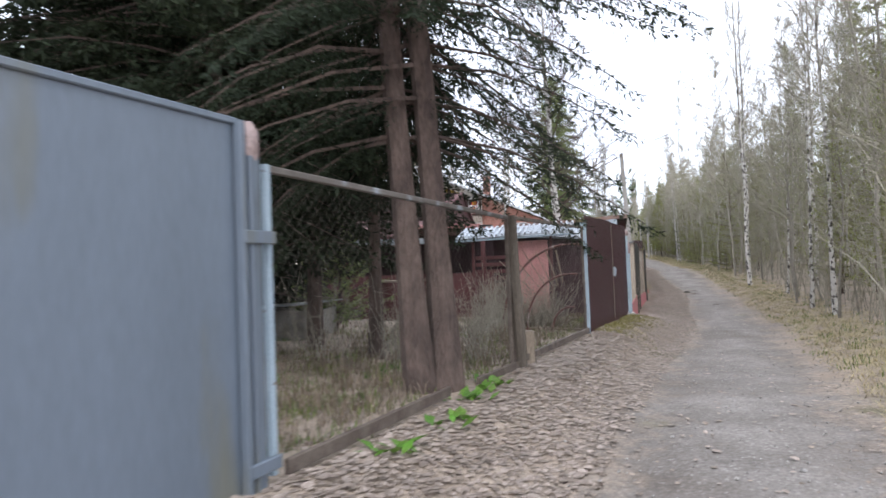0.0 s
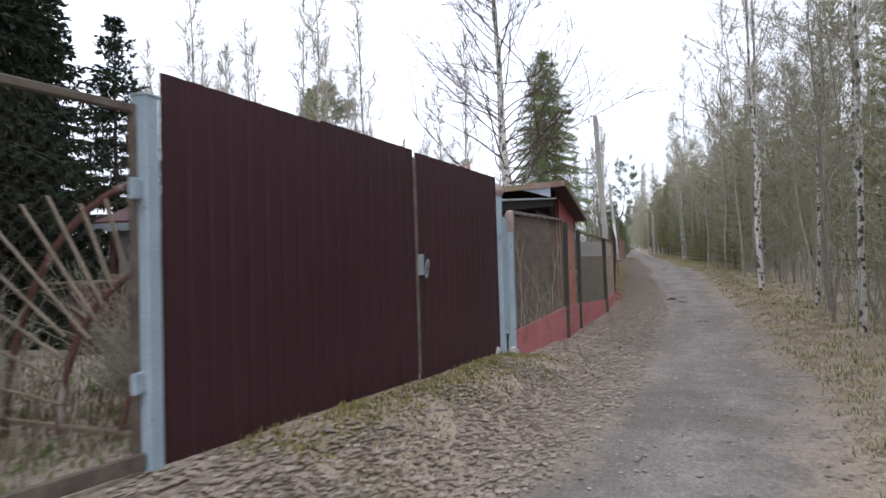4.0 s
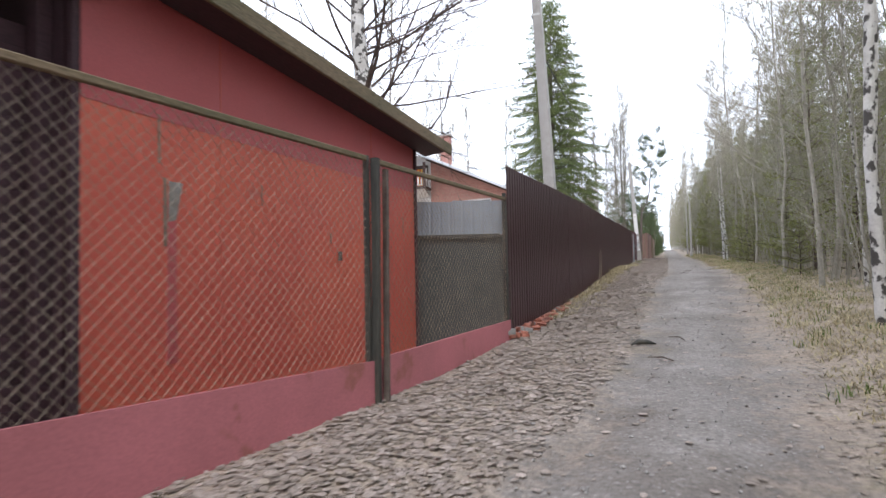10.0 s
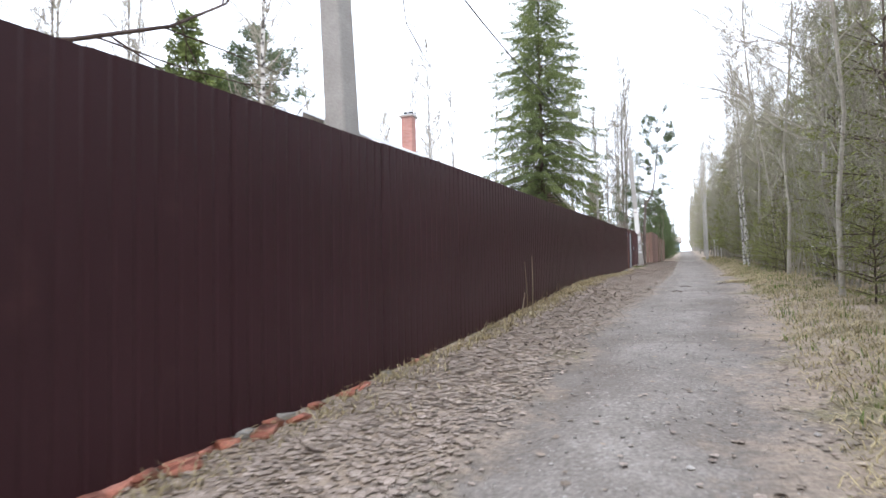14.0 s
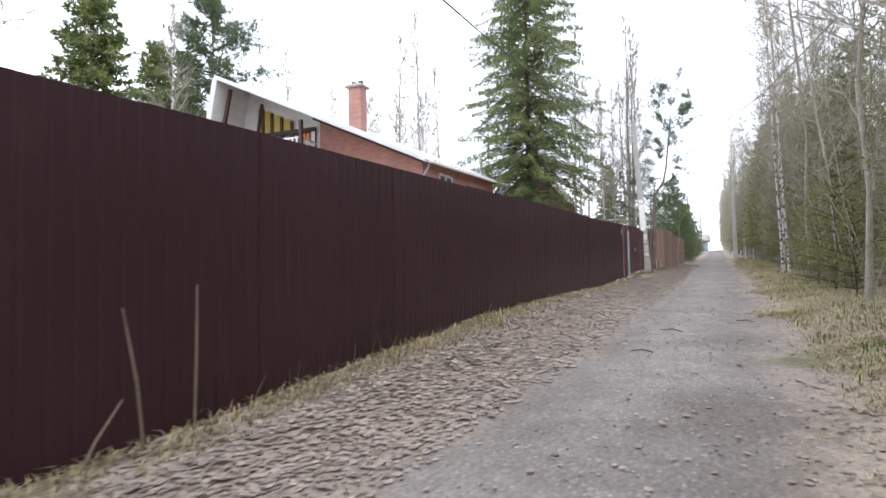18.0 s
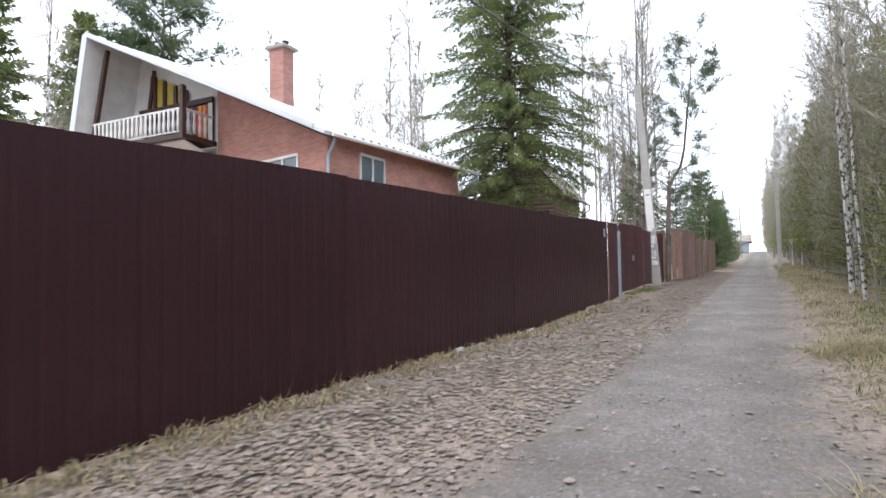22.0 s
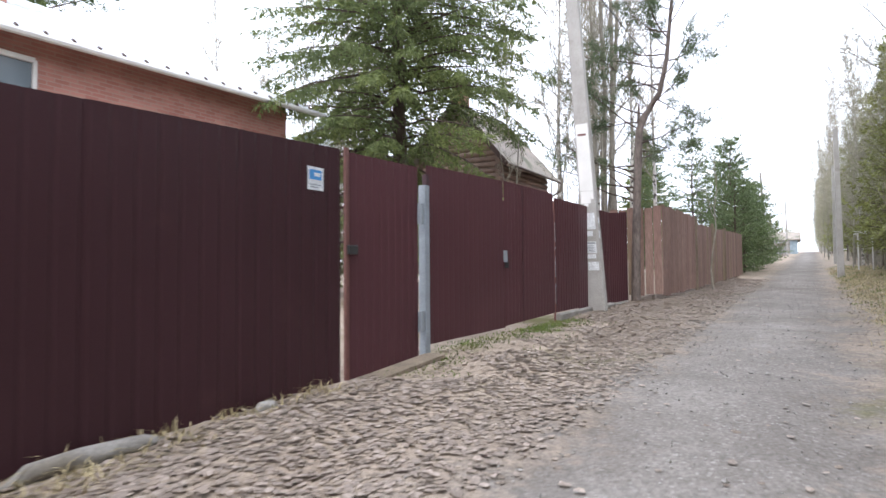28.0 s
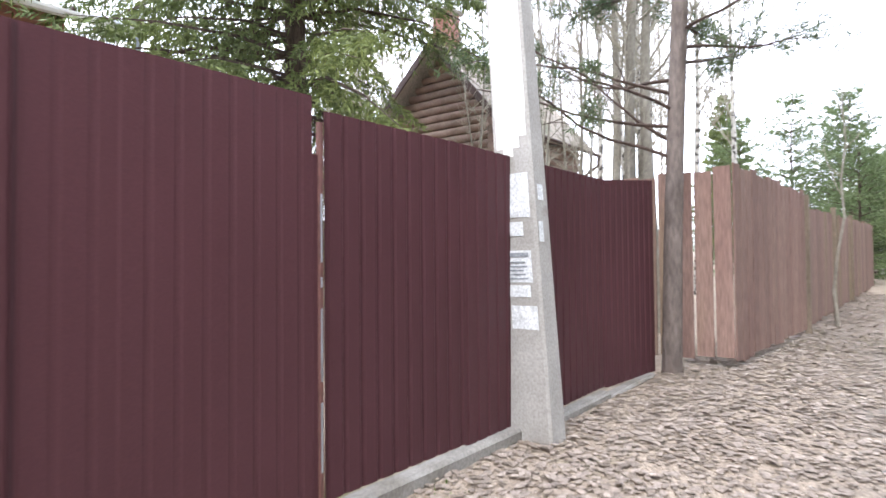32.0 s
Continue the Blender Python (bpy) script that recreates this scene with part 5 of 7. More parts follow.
def pine_tree(name, seed, h, rad, clear, reach, label, group="", lean=(0, 0), clumps=26, nl=0.35, nw=0.05, crown_shape=1.0, fork=None, tufts=14):
    r = rng_of(seed)
    t = thing(name, (0, 0, 0), label, "tree", group)
    acc, pts, radii = trunk_acc(r, h, rad, 9, 12, 0.05, lean, 0.2)
    part("trunk", acc, "pinebark", t, smooth=True)
    limbs, bases, ways, lens = Acc(), [], [], []
    arm = None
    if fork:
        c = np.array([np.interp(fork[0], pts[:, 2], pts[:, i]) for i in (0, 1)] + [fork[0]])
        arm = wander(r, c, fork[1], fork[2], 6, -0.10, 0.08)
        part("fork", Acc().tube(arm, np.linspace(rad * 0.62, 0.015, 7), 8), "pinebark", t, smooth=True)
    for k in range(clumps):
        f = (k + r.uniform(0, 1)) / clumps
        z = clear + (h - clear) * f
        c = np.array([np.interp(z, pts[:, 2], pts[:, i]) for i in (0, 1)] + [z])
        if arm is not None and z > fork[0] and k % 2:
            c = arm[r.integers(1, 7)]
        a = r.uniform(0, 6.283)
        ln = reach * math.sin(math.pi * min(1, (0.25 + 0.75 * f) ** crown_shape)) * r.uniform(0.6, 1.1) + 0.4
        limb = wander(r, c, (math.cos(a), math.sin(a), 0.25 + 0.4 * f), ln, 5, -0.05, 0.12)
        limbs.tube(limb, np.linspace(rad * 0.22 + 0.01, 0.008, 6), 4, cap=False)
        m = int(12 + ln * tufts)
        s = r.uniform(0.35, 1.0, m)
        q = np.column_stack([np.interp(s * 5, np.arange(6), limb[:, i]) for i in range(3)]) + r.normal(0, 0.14 + 0.08 * ln, (m, 3)) * np.array([1, 1, 0.45])
        bases.append(q), ways.append(unit(r.normal(0, 0.5, (m, 3)) + np.array([0, 0, 0.8]))), lens.append(r.uniform(0.15, 0.4, m))
    cr = part("crown", needle_acc(np.vstack(bases), np.vstack(ways), np.concatenate(lens), r, 12, nl, nw, 1.4), "pine", t)
    tagged(part("branching", limbs, "pinebark", cr), kind="stuff")
    return t


place(pine_tree("pine_tree", 51, 19.5, 0.24, 9.5, 4.2, "tall pine with rounded blue-green crown and bare stem", clumps=46), -28.9, 73.9, 0, 1.12)


def forked_pine():
    """A slender pine whose stem swerves aside above a broken leader."""
    r = rng_of(52)
    t = thing("pine_tree", (0, 0, 0), "slender crooked pine with bare lower branches and sparse needles", "tree")
    stem = np.array([(0, 0, -0.2), (0.0, 0, 0.1), (0.03, 0, 1.3), (0.08, 0.01, 2.6), (0.15, 0.0, 3.85), (0.28, 0.02, 4.15), (0.60, 0.05, 4.65), (0.76, 0.08, 5.4), (0.88, 0.10, 6.6), (1.08, 0.1, 8.3), (1.12, 0.1, 9.8)])
    part("trunk", Acc().tube(stem, [0.115, 0.10, 0.092, 0.086, 0.082, 0.066, 0.055, 0.048, 0.038, 0.022, 0.008], 10), "pinebark", t, smooth=True)
    part("broken_leader", Acc().tube([(0.15, 0, 3.80), (0.14, 0.01, 4.1), (0.15, 0.02, 4.45)], [0.05, 0.035, 0.018], 7), "pinebark", t, smooth=True)
    limbs, bases, ways, lens = Acc(), [], [], []
    for k in range(46):
        f = k / 45
        z = 2.2 + 7.4 * f
        c = np.array([np.interp(z, stem[:, 2], stem[:, 0]), np.interp(z, stem[:, 2], stem[:, 1]), z])
        a = r.uniform(0, 6.283)
        ln = (2.3 * (1 - 0.45 * f)) * r.uniform(0.6, 1.15)
        limb = wander(r, c, (math.cos(a), math.sin(a), r.uniform(-0.05, 0.5) + 0.3 * f), ln, 6, -0.03, 0.13)
        limbs.tube(limb, np.linspace(0.022 - 0.008 * f, 0.006, 7), 4, cap=False)
        for j in range(5):
            q = limb[r.integers(2, 7)]
            side = wander(r, q, unit(limb[-1] - limb[0]) + r.normal(0, 0.55, 3), r.uniform(0.25, 0.7), 3, 0.0, 0.15)
            limbs.tube(side, [0.008, 0.006, 0.005, 0.003], 3, cap=False)
            if z > 3.3 or r.random() < 0.35:
                m = 34
                bases.append(side[r.integers(1, 4, m)] + r.normal(0, 0.05, (m, 3)))
                ways.append(unit(r.normal(0, 0.6, (m, 3)) + np.array([0, 0, 0.35]))), lens.append(r.uniform(0.08, 0.2, m))
    cr = part("crown", needle_acc(np.vstack(bases), np.vstack(ways), np.concatenate(lens), r, 10, 0.085, 0.010, 1.3), "pine", t)
    tagged(part("branching", limbs, "bark", cr), kind="stuff")
    return t


place(forked_pine(), 3.93, 71.78)
place(broadleaf("birch_tree", 54, 4.6, 0.028, 2.0, 9, 0.7, 2, 3, "thin crooked pale sapling before the plank fence", "greybark", twig_r=0.004, twig_size=0.3, wob=0.06), 4.98, 76.7, 0, 1.0)
clump = broadleaf("alder_tree", 55, 15.0, 0.105, 4.0, 30, 2.6, 5, 6, "grey-stemmed bare alder behind the plank fence", "greybark", "alders behind the planks", twig_r=0.007, twig_size=0.8, rise=1.0, thick=0.3, sides=9)
copies(clump, [(2.6, 74.4, 0, 1.0, 0, 0), (2.88, 74.7, 80, 0.95, 0, 1), (2.35, 74.8, 200, 0.9, 1, -3), (2.2, 74.3, 290, 0.8, 0, -6)])
wisp = broadleaf("alder_tree", 56, 7.5, 0.035, 1.0, 16, 1.0, 3, 5, "thin bare sapling behind the maroon fence", "greybark", "saplings behind the fence", twig_r=0.005, twig_size=0.45, rise=1.3)
copies(wisp, [(0.6, 74.6, 20, 0.9, 0, 4), (0.1, 73.9, 130, 0.95, 0, -3), (-0.5, 74.9, 250, 0.9, 0, 2), (1.0, 75.4, 330, 1.0, 2, 0), (1.75, 74.6, 75, 0.95, 0, 0), (2.35, 72.9, 0, 1.0, 0, 0), (2.05, 73.6, 100, 0.9, 0, 2), (2.6, 74.2, 200, 0.8, 0, -2), (1.5, 73.2, 40, 0.85, 0, 3), (2.2, 72.3, 310, 0.7, 0, 0)])
place(conifer("fir_tree", 57, 1.9, 0.025, 0.75, 0.08, 13, 7, 0.08, 9, 0.055, 0.013, "garden_fir", "young light green fir by the garden fence", droop=0.02, up=0.35, twig_len=0.24, shape=0.7), -5.2, 11.9, 0, 1.3)

# the large bare birch behind the sheds
birch = broadleaf("birch_tree", 61, 17.5, 0.25, 3.4, 84, 6.2, 7, 8, "large bare birch with wide dark limbs behind the sheds", "birchbark", rise=0.40, sag=-0.06, thick=0.17, twig_r=0.007, twig_size=0.9, sides=12, n_trunk=12, limb_mat="bark", lean=(-0.03, 0.0))
place(birch, -1.17, 33.2)

# thin bare birches in the gardens and beyond
thin = broadleaf("birch_tree", 62, 15.0, 0.10, 4.0, 30, 2.3, 5, 6, "slender bare birch with fine twigs", "birchbark", group="garden birches", twig_r=0.009, twig_size=0.8, rise=1.1)
rt = random.Random(8)
rows = [(-5.5, 44, 0, 1.0), (-11, 36, 40, 1.15), (-9.5, 38.5, 10, 1.2), (-14.5, 40, 100, 1.2), (-18, 41, 0, 1.1), (-16, 33, 50, 1.1), (-18, 60, 10, 1.1), (-13.5, 84, 90, 1.15), (-10.5, 86, 180, 1.2), (-17, 88, 20, 1.1),
        (-7.5, 90, 120, 1.2), (-2.2, 88, 220, 1.0), (0.2, 80.5, 60, 0.85), (0.9, 79.2, 160, 0.8), (1.6, 81.5, 250, 0.9), (-0.3, 84, 330, 0.95), (2.2, 83.5, 15, 0.9), (-20, 95, 0, 1.2), (-25, 99, 60, 1.2), (-30, 92, 90, 1.1), (-5, 99, 200, 1.25), (-22, 45, 33, 1.1), (-12, 100, 66, 1.2), (-22, 40, 15, 1.0), (-19.5, 44, 75, 1.1), (-18.2, 38, 140, 0.95), (-16.0, 45, 210, 1.1), (-14.2, 47, 280, 1.0), (-25, 48, 330, 1.1), (-27, 42, 5, 1.0), (-17.5, 50, 95, 1.2), (-13.0, 43, 170, 0.9),
        (-19.1, 92, 12, 1.75), (-22.2, 92, 200, 1.6), (-25.5, 93, 60, 1.25), (-35.0, 92, 310, 1.7), (-31.5, 94, 140, 1.35), (-3.0, 86, 77, 1.3), (-24.5, 45, 170, 1.15), (-28.1, 45, 20, 1.2), (-25.0, 92, 45, 1.15), (-22.5, 93, 135, 1.2), (-19.5, 90, 225, 1.0), (-27.5, 98, 315, 1.2)]
copies(thin, [(x, y, a, s, rt.uniform(-2, 2), rt.uniform(-2, 2)) for x, y, a, s in rows])

# ---- the wood across the lane ----
rw = random.Random(77)
kinds = [broadleaf("birch_tree", 70, 15.5, 0.066, 5.0, 26, 2.0, 6, 7, "slender white birch at the edge of the wood", "birchbark", "roadside birches", twig_r=0.0055, twig_size=0.75, rise=1.1),
         broadleaf("birch_tree", 71, 13.0, 0.055, 4.0, 26, 1.9, 6, 7, "slender crooked white birch with fine bare twigs by the wood", "birchbark", "roadside birches", twig_r=0.0055, twig_size=0.75, rise=1.0, wob=0.09),
         broadleaf("alder_tree", 72, 13.5, 0.046, 2.2, 30, 2.1, 6, 7, "grey-stemmed bare alder in the roadside wood", "greybark", "roadside alders", buds=1, twig_r=0.005, twig_size=0.7, rise=0.9, wob=0.09),
         broadleaf("alder_tree", 73, 11.0, 0.042, 1.2, 28, 1.8, 6, 7, "thin grey-brown bare alder in the roadside wood", "greybark", "roadside alders", buds=1, twig_r=0.005, twig_size=0.6, rise=0.9, wob=0.11),
         broadleaf("alder_tree", 74, 8.5, 0.030, 0.5, 28, 1.6, 6, 7, "thin young alder sapling with opening buds", "greybark", "roadside alders", buds=2, twig_r=0.0045, twig_size=0.55, rise=0.8, wob=0.11)]
spots = [[] for _ in kinds]
# the trees that stand out at the very edge
for x, y, k, s in ((7.42, 30.3, 0, 1.15), (7.58, 30.9, 0, 1.05), (6.84, 20.8, 1, 1.0), (6.63, 18.5, 0, 1.0), (6.9, 16.2, 2, 1.15), (6.55, 14.5, 2, 1.0), (9.35, 58.9, 2, 1.3), (9.5, 67.1, 1, 0.9), (9.2, 62.5, 1, 0.8), (8.95, 50.2, 2, 1.1), (8.6, 42.5, 2, 1.0), (8.2, 36.5, 2, 1.1), (9.2, 64.5, 1, 1.0), (6.3, 11.5, 0, 1.0), (6.0, 8.5, 3, 1.1)):
    spots[k].append((x, y, rw.uniform(0, 360), s, rw.uniform(-2, 2), rw.uniform(-3, 1)))
for k in range(330):
    y = rw.uniform(4, 100) if k < 250 else 70 + 230 * rw.random() ** 1.5
    u = np.interp(y, (10, 25, 36, 300), (4.7, 5.1, 6.0, 6.2)) + 8.0 * rw.random() ** 1.6
    c = rw.choices(range(5), (2, 2, 4, 6, 6))[0]
    if y < 32 and rw.random() < 0.4:
        continue
    if y < 34:
        c = rw.choices(range(5), (5, 5, 3, 3, 4))[0]
    if u < 6.6:
        c = rw.choices(range(5), (1, 1, 3, 4, 5))[0]
    spots[c].append((float(fx(y)) + u, y, rw.uniform(0, 360), rw.uniform(0.75, 1.15) * float(np.interp(y, (30, 48, 90), (1.0, 0.80, 0.84))), rw.uniform(-3, 3), rw.uniform(-5, 3)))
for k in range(105):
    y = 92 + 200 * rw.random() ** 1.3
    spots[rw.choices(range(5), (1, 1, 3, 4, 4))[0]].append((float(fx(y)) + float(np.interp(y, (92, 115), (5.0, 4.35))) + 1.5 * rw.random(), y, rw.uniform(0, 360), rw.uniform(0.75, 1.1), 0, rw.uniform(-3, 0)))
for k in range(34):
    y = 112 + 170 * rw.random()
    spots[rw.choices(range(5), (1, 1, 2, 4, 5))[0]].append((float(fx(y)) - rw.uniform(0.6, 7.0), y, rw.uniform(0, 360), rw.uniform(0.45, 0.85), 0, 0))
for src, rows in zip(kinds, spots):
    copies(src, rows)

spread = broadleaf("alder_tree", 76, 9.5, 0.085, 3.0, 12, 4.6, 9, 8, "spreading bare alder that reaches out over the lane", "greybark", "spreading alders", twig_r=0.0055, twig_size=0.7, rise=0.35, sag=0.0, thick=0.42, wob=0.09)
copies(spread, [(9.3, 47.0, 150, 1.0, 0, -4), (8.9, 38.5, 40, 0.95, 0, -3), (9.9, 70.0, 250, 0.8, 0, -3), (7.6, 24.5, 200, 0.85, 0, -3)])

# olive young conifers that fill the wood's lower storey
young = [conifer("young_spruce", 81, 6.5, 0.045, 1.25, 0.35, 16, 6, 0.19, 6, 0.10, 0.024, "olive", "olive-green young spruce in the roadside wood", droop=0.03, up=0.25, group="young spruces", twig_len=0.42, kill=0.12),
         conifer("young_spruce", 82, 9.0, 0.055, 1.4, 0.8, 19, 6, 0.32, 4, 0.22, 0.06, "olive", "olive-green slim spruce in the roadside wood", droop=0.03, up=0.2, group="young spruces", twig_len=0.45, kill=0.18),
         conifer("young_spruce", 83, 2.2, 0.02, 0.75, 0.1, 12, 6, 0.10, 9, 0.05, 0.012, "olive", "low green young spruce at the edge of the wood", droop=0.03, up=0.3, group="young spruces", twig_len=0.28)]
spots = [[], [], []]
for k in range(165):
    y = rw.uniform(2, 110) if k < 125 else 75 + 200 * rw.random() ** 1.4
    u = 6.5 + 6.5 * rw.random() ** 1.3 if y < 75 else 6.2 + 5 * rw.random()
    if y < 28 and rw.random() < 0.45:
        continue
    spots[0 if u < 7.6 and y < 75 else 1].append((float(fx(y)) + u, y, rw.uniform(0, 360), rw.uniform(0.7, 1.2), 0, 0))
for k in range(36):
    y = rw.uniform(54, 130)
    spots[0 if y < 75 else 1].append((float(fx(y)) + rw.uniform(6.0, 7.4), y, rw.uniform(0, 360), rw.uniform(0.5, 1.0), 0, 0))
for k in range(16):
    y = rw.uniform(34, 80)
    spots[2].append((float(fx(y)) + rw.uniform(5.7, 7.0), y, rw.uniform(0, 360), rw.uniform(0.7, 1.4), 0, 0))
for k in range(30):
    y = 108 + 150 * rw.random()
    spots[1].append((float(fx(y)) - rw.uniform(0.8, 5.0), y, rw.uniform(0, 360), rw.uniform(0.45, 0.8), 0, 0))
for k in range(36):
    y = 100 + 170 * rw.random()
    spots[1].append((float(fx(y)) + rw.uniform(5.0, 6.6), y, rw.uniform(0, 360), rw.uniform(0.5, 0.9), 0, 0))
for src, rows in zip(young, spots):
    copies(src, rows)

# brushwood: bare stems and twigs too many to count
r = rng_of(91)
brush = Acc()
for k in range(1500):
    y = r.uniform(5, 120)
    u = np.interp(y, (10, 25, 36), (4.8, 5.0, 5.7)) + r.gamma(1.5, 1.2)
    x = float(fx(y)) + u
    z = float(gz(x, y))
    h = r.uniform(0.8, 3.8)
    w = wander(r, (x, y, z - 0.05), (r.normal(0, 0.18), r.normal(0, 0.18), 1), h, 4, 0, 0.10)
    brush.tube(w, np.linspace(0.006 + 0.003 * h, 0.003, 5), 3, cap=False)
    for j in range(4):
        q = w[r.integers(1, 5)]
        brush.tube([q, q + unit(r.normal(0, 1, 3) + np.array([0, 0, 0.8])) * r.uniform(0.25, 0.8)], [0.004, 0.002], 3, cap=False)
single("brushwood", brush, "twig", (0, 0, 0), "tangle of bare grey-brown stems under the roadside trees", "brushwood", kind="stuff")
r = rng_of(92)
back = Acc()
for k in range(420):
    y = r.uniform(0, 200)
    u = r.uniform(13, 26)
    x = float(fx(y)) + u
    z, h = float(gz(x, y)), r.uniform(6, 11)
    w = wander(r, (x, y, z), (r.normal(0, 0.05), r.normal(0, 0.05), 1), h, 3, 0, 0.03)
    back.tube(w, np.linspace(0.06, 0.012, 4), 4, cap=False)
    for j in range(9):
        q = w[0] + (w[3] - w[0]) * r.uniform(0.2, 0.98)
        back.tube([q, q + unit(r.normal(0, 1, 3) + np.array([0, 0, 0.9])) * r.uniform(0.5, 1.6)], [0.012, 0.005], 3, cap=False)
single("far_woods", back, "twig", (0, 0, 0), "dense bare trunks deep in the wood", "woods", kind="stuff")
r = rng_of(93)
n = 5000
y = r.uniform(0, 200, n)
q = np.stack([fx(y) + r.uniform(11, 22, n), y, np.zeros(n)], -1)
q[:, 2] = gz(q[:, 0], q[:, 1]) + 9.0 * r.beta(1.1, 1.6, n)
single("far_undergrowth", needle_acc(q, unit(r.normal(0, 1, (n, 3)) + np.array([0, 0, 0.3])), np.full(n, 0.9), r, 9, 0.55, 0.12, 1.0), "olive", (0, 0, 0), "olive-green undergrowth deep in the wood", "undergrowth", kind="stuff")

# ---- buildings ----
def brick_wall_material(name, tone_a, tone_b, joint):
    m = bpy.data.materials.new(name)
    m.use_nodes = True
    n, l = m.node_tree.nodes, m.node_tree.links
    tc, sep, com, add = n.new("ShaderNodeTexCoord"), n.new("ShaderNodeSeparateXYZ"), n.new("ShaderNodeCombineXYZ"), n.new("ShaderNodeMath")
    br, no, mx = n.new("ShaderNodeTexBrick"), n.new("ShaderNodeTexNoise"), n.new("ShaderNodeMix")
    l.new(tc.outputs["Object"], sep.inputs[0])
    l.new(sep.outputs["X"], add.inputs[0]), l.new(sep.outputs["Y"], add.inputs[1])
    l.new(add.outputs[0], com.inputs["X"]), l.new(sep.outputs["Z"], com.inputs["Y"])
    l.new(com.outputs[0], br.inputs["Vector"])
    br.inputs["Color1"].default_value, br.inputs["Color2"].default_value, br.inputs["Mortar"].default_value = (*tone_a, 1), (*tone_b, 1), (*joint, 1)
    br.inputs["Scale"].default_value, br.inputs["Mortar Size"].default_value = 1.0, 0.008
    br.inputs["Brick Width"].default_value, br.inputs["Row Height"].default_value = 0.26, 0.077
    no.inputs["Scale"].default_value = 1.4
    l.new(tc.outputs["Object"], no.inputs["Vector"])
    mx.data_type, mx.blend_type = "RGBA", "MULTIPLY"
    mx.inputs[0].default_value = 0.55
    l.new(br.outputs["Color"], mx.inputs[6]), l.new(no.outputs["Color"], mx.inputs[7])
    ramp = n.new("ShaderNodeMapRange")
    ramp.inputs["From Min"].default_value, ramp.inputs["From Max"].default_value = 0.3, 0.7
    ramp.inputs["To Min"].default_value, ramp.inputs["To Max"].default_value = 0.7, 1.1
    l.new(no.outputs["Fac"], ramp.inputs["Value"])
    l.new(ramp.outputs["Result"], mx.inputs[7])
    bp = n.new("ShaderNodeBump")
    bp.inputs["Strength"].default_value, bp.inputs["Distance"].default_value = 0.5, 0.01
    bp.invert = True
    l.new(br.outputs["Fac"], bp.inputs["Height"])
    b = n["Principled BSDF"]
    b.inputs["Roughness"].default_value = 0.9
    l.new(mx.outputs[2], b.inputs["Base Color"]), l.new(bp.outputs["Normal"], b.inputs["Normal"])
    return m


M["brickwall"] = brick_wall_material("red_brick_wall", (0.46, 0.225, 0.18), (0.37, 0.155, 0.125), (0.40, 0.27, 0.225))


def window(parent, p, q, z0, z1, out, name="window", bars=2, pane="glass"):
    """A white framed window from p to q on a wall, out towards its outside."""
    p, q, out = (np.asarray(a, float) for a in (p, q, out))
    d = unit(q - p)
    f = part(name, Acc().beam((*(p + out * 0.02), z1), (*(q + out * 0.02), z1), 0.08, 0.09), "white", parent, "white window frame")
    part("sill", Acc().beam((*(p + out * 0.04), z0), (*(q + out * 0.04), z0), 0.14, 0.05), "white", f)
    w = np.linalg.norm(q - p)
    for k in range(bars + 1):
        c = p + d * w * k / bars + out * 0.02
        part("mullion", Acc().beam((*c, z0), (*c, z1), 0.07, 0.07), "white", f)
    for k in range(bars):
        a, b = p + d * (w * k / bars + 0.03) + out * 0.005, p + d * (w * (k + 1) / bars - 0.03) + out * 0.005
        part("pane", Acc().slab([(*a, z0), (*b, z0), (*b, z1), (*a, z1)] if np.cross(d, out) < 0 else [(*b, z0), (*a, z0), (*a, z1), (*b, z1)], 0.006), pane, f)
    part("curtain", Acc().slab([(*(p - out * 0.004 + d * 0.05), z0 + 0.05), (*(p + d * w * 0.3 - out * 0.004), z0 + 0.05), (*(p + d * w * 0.3 - out * 0.004), z1), (*(p + d * 0.05 - out * 0.004), z1)], 0.004), "curtain", f)
    return f


# red brick house with a pale metal roof
LIFT = 0.30
RX, RZ, EX, EZ, SX, SZ, FY = -14.5, 10.93, -3.62, 6.05, -16.35, 2.2, 59.4
t = thing("brick_house", (-8, 64, 1.0), "red brick house with a pale metal roof and timbered balcony gable", "house")


def slope(x):
    return RZ + (EZ - RZ) * (x - RX) / (EX - RX)


X0, X1, Y0, Y1, YB = -10.1, -4.08, 60.1, 69.0, 61.5
part("front_wall", Acc().slab([(X0, YB, 0.8), (X1, Y0, 0.8), (X1, Y0, slope(X1) - 0.10), (X0, YB, slope(X0) - 0.06)], 0.35), "brickwall", t)
part("side_wall", Acc().slab([(X1, Y0 + 0.352, 0.8), (X1, Y1, 0.8), (X1, Y1, slope(X1) - 0.10 + LIFT), (X1, Y0 + 0.352, slope(X1) - 0.10)], 0.35), "brickwall", t)
part("back_wall", Acc().slab([(X1 - 0.352, Y1, 0.8), (-16.2, Y1, 0.8), (-15.4, Y1, 6), (RX, Y1, RZ), (X1 - 0.352, Y1, slope(X1 - 0.35) + 0.14)], 0.3), "brickwall", t)
part("gable_wall", Acc().slab([(-16.3, YB + 0.12, 0.8), (X0 - 0.002, YB + 0.12, 0.8), (X0 - 0.002, YB + 0.12, slope(X0) - 0.12), (RX + 0.02, YB + 0.12, RZ - 0.14), (-15.3, YB + 0.12, 6.9)], 0.3), "white", t, "white plastered gable wall")
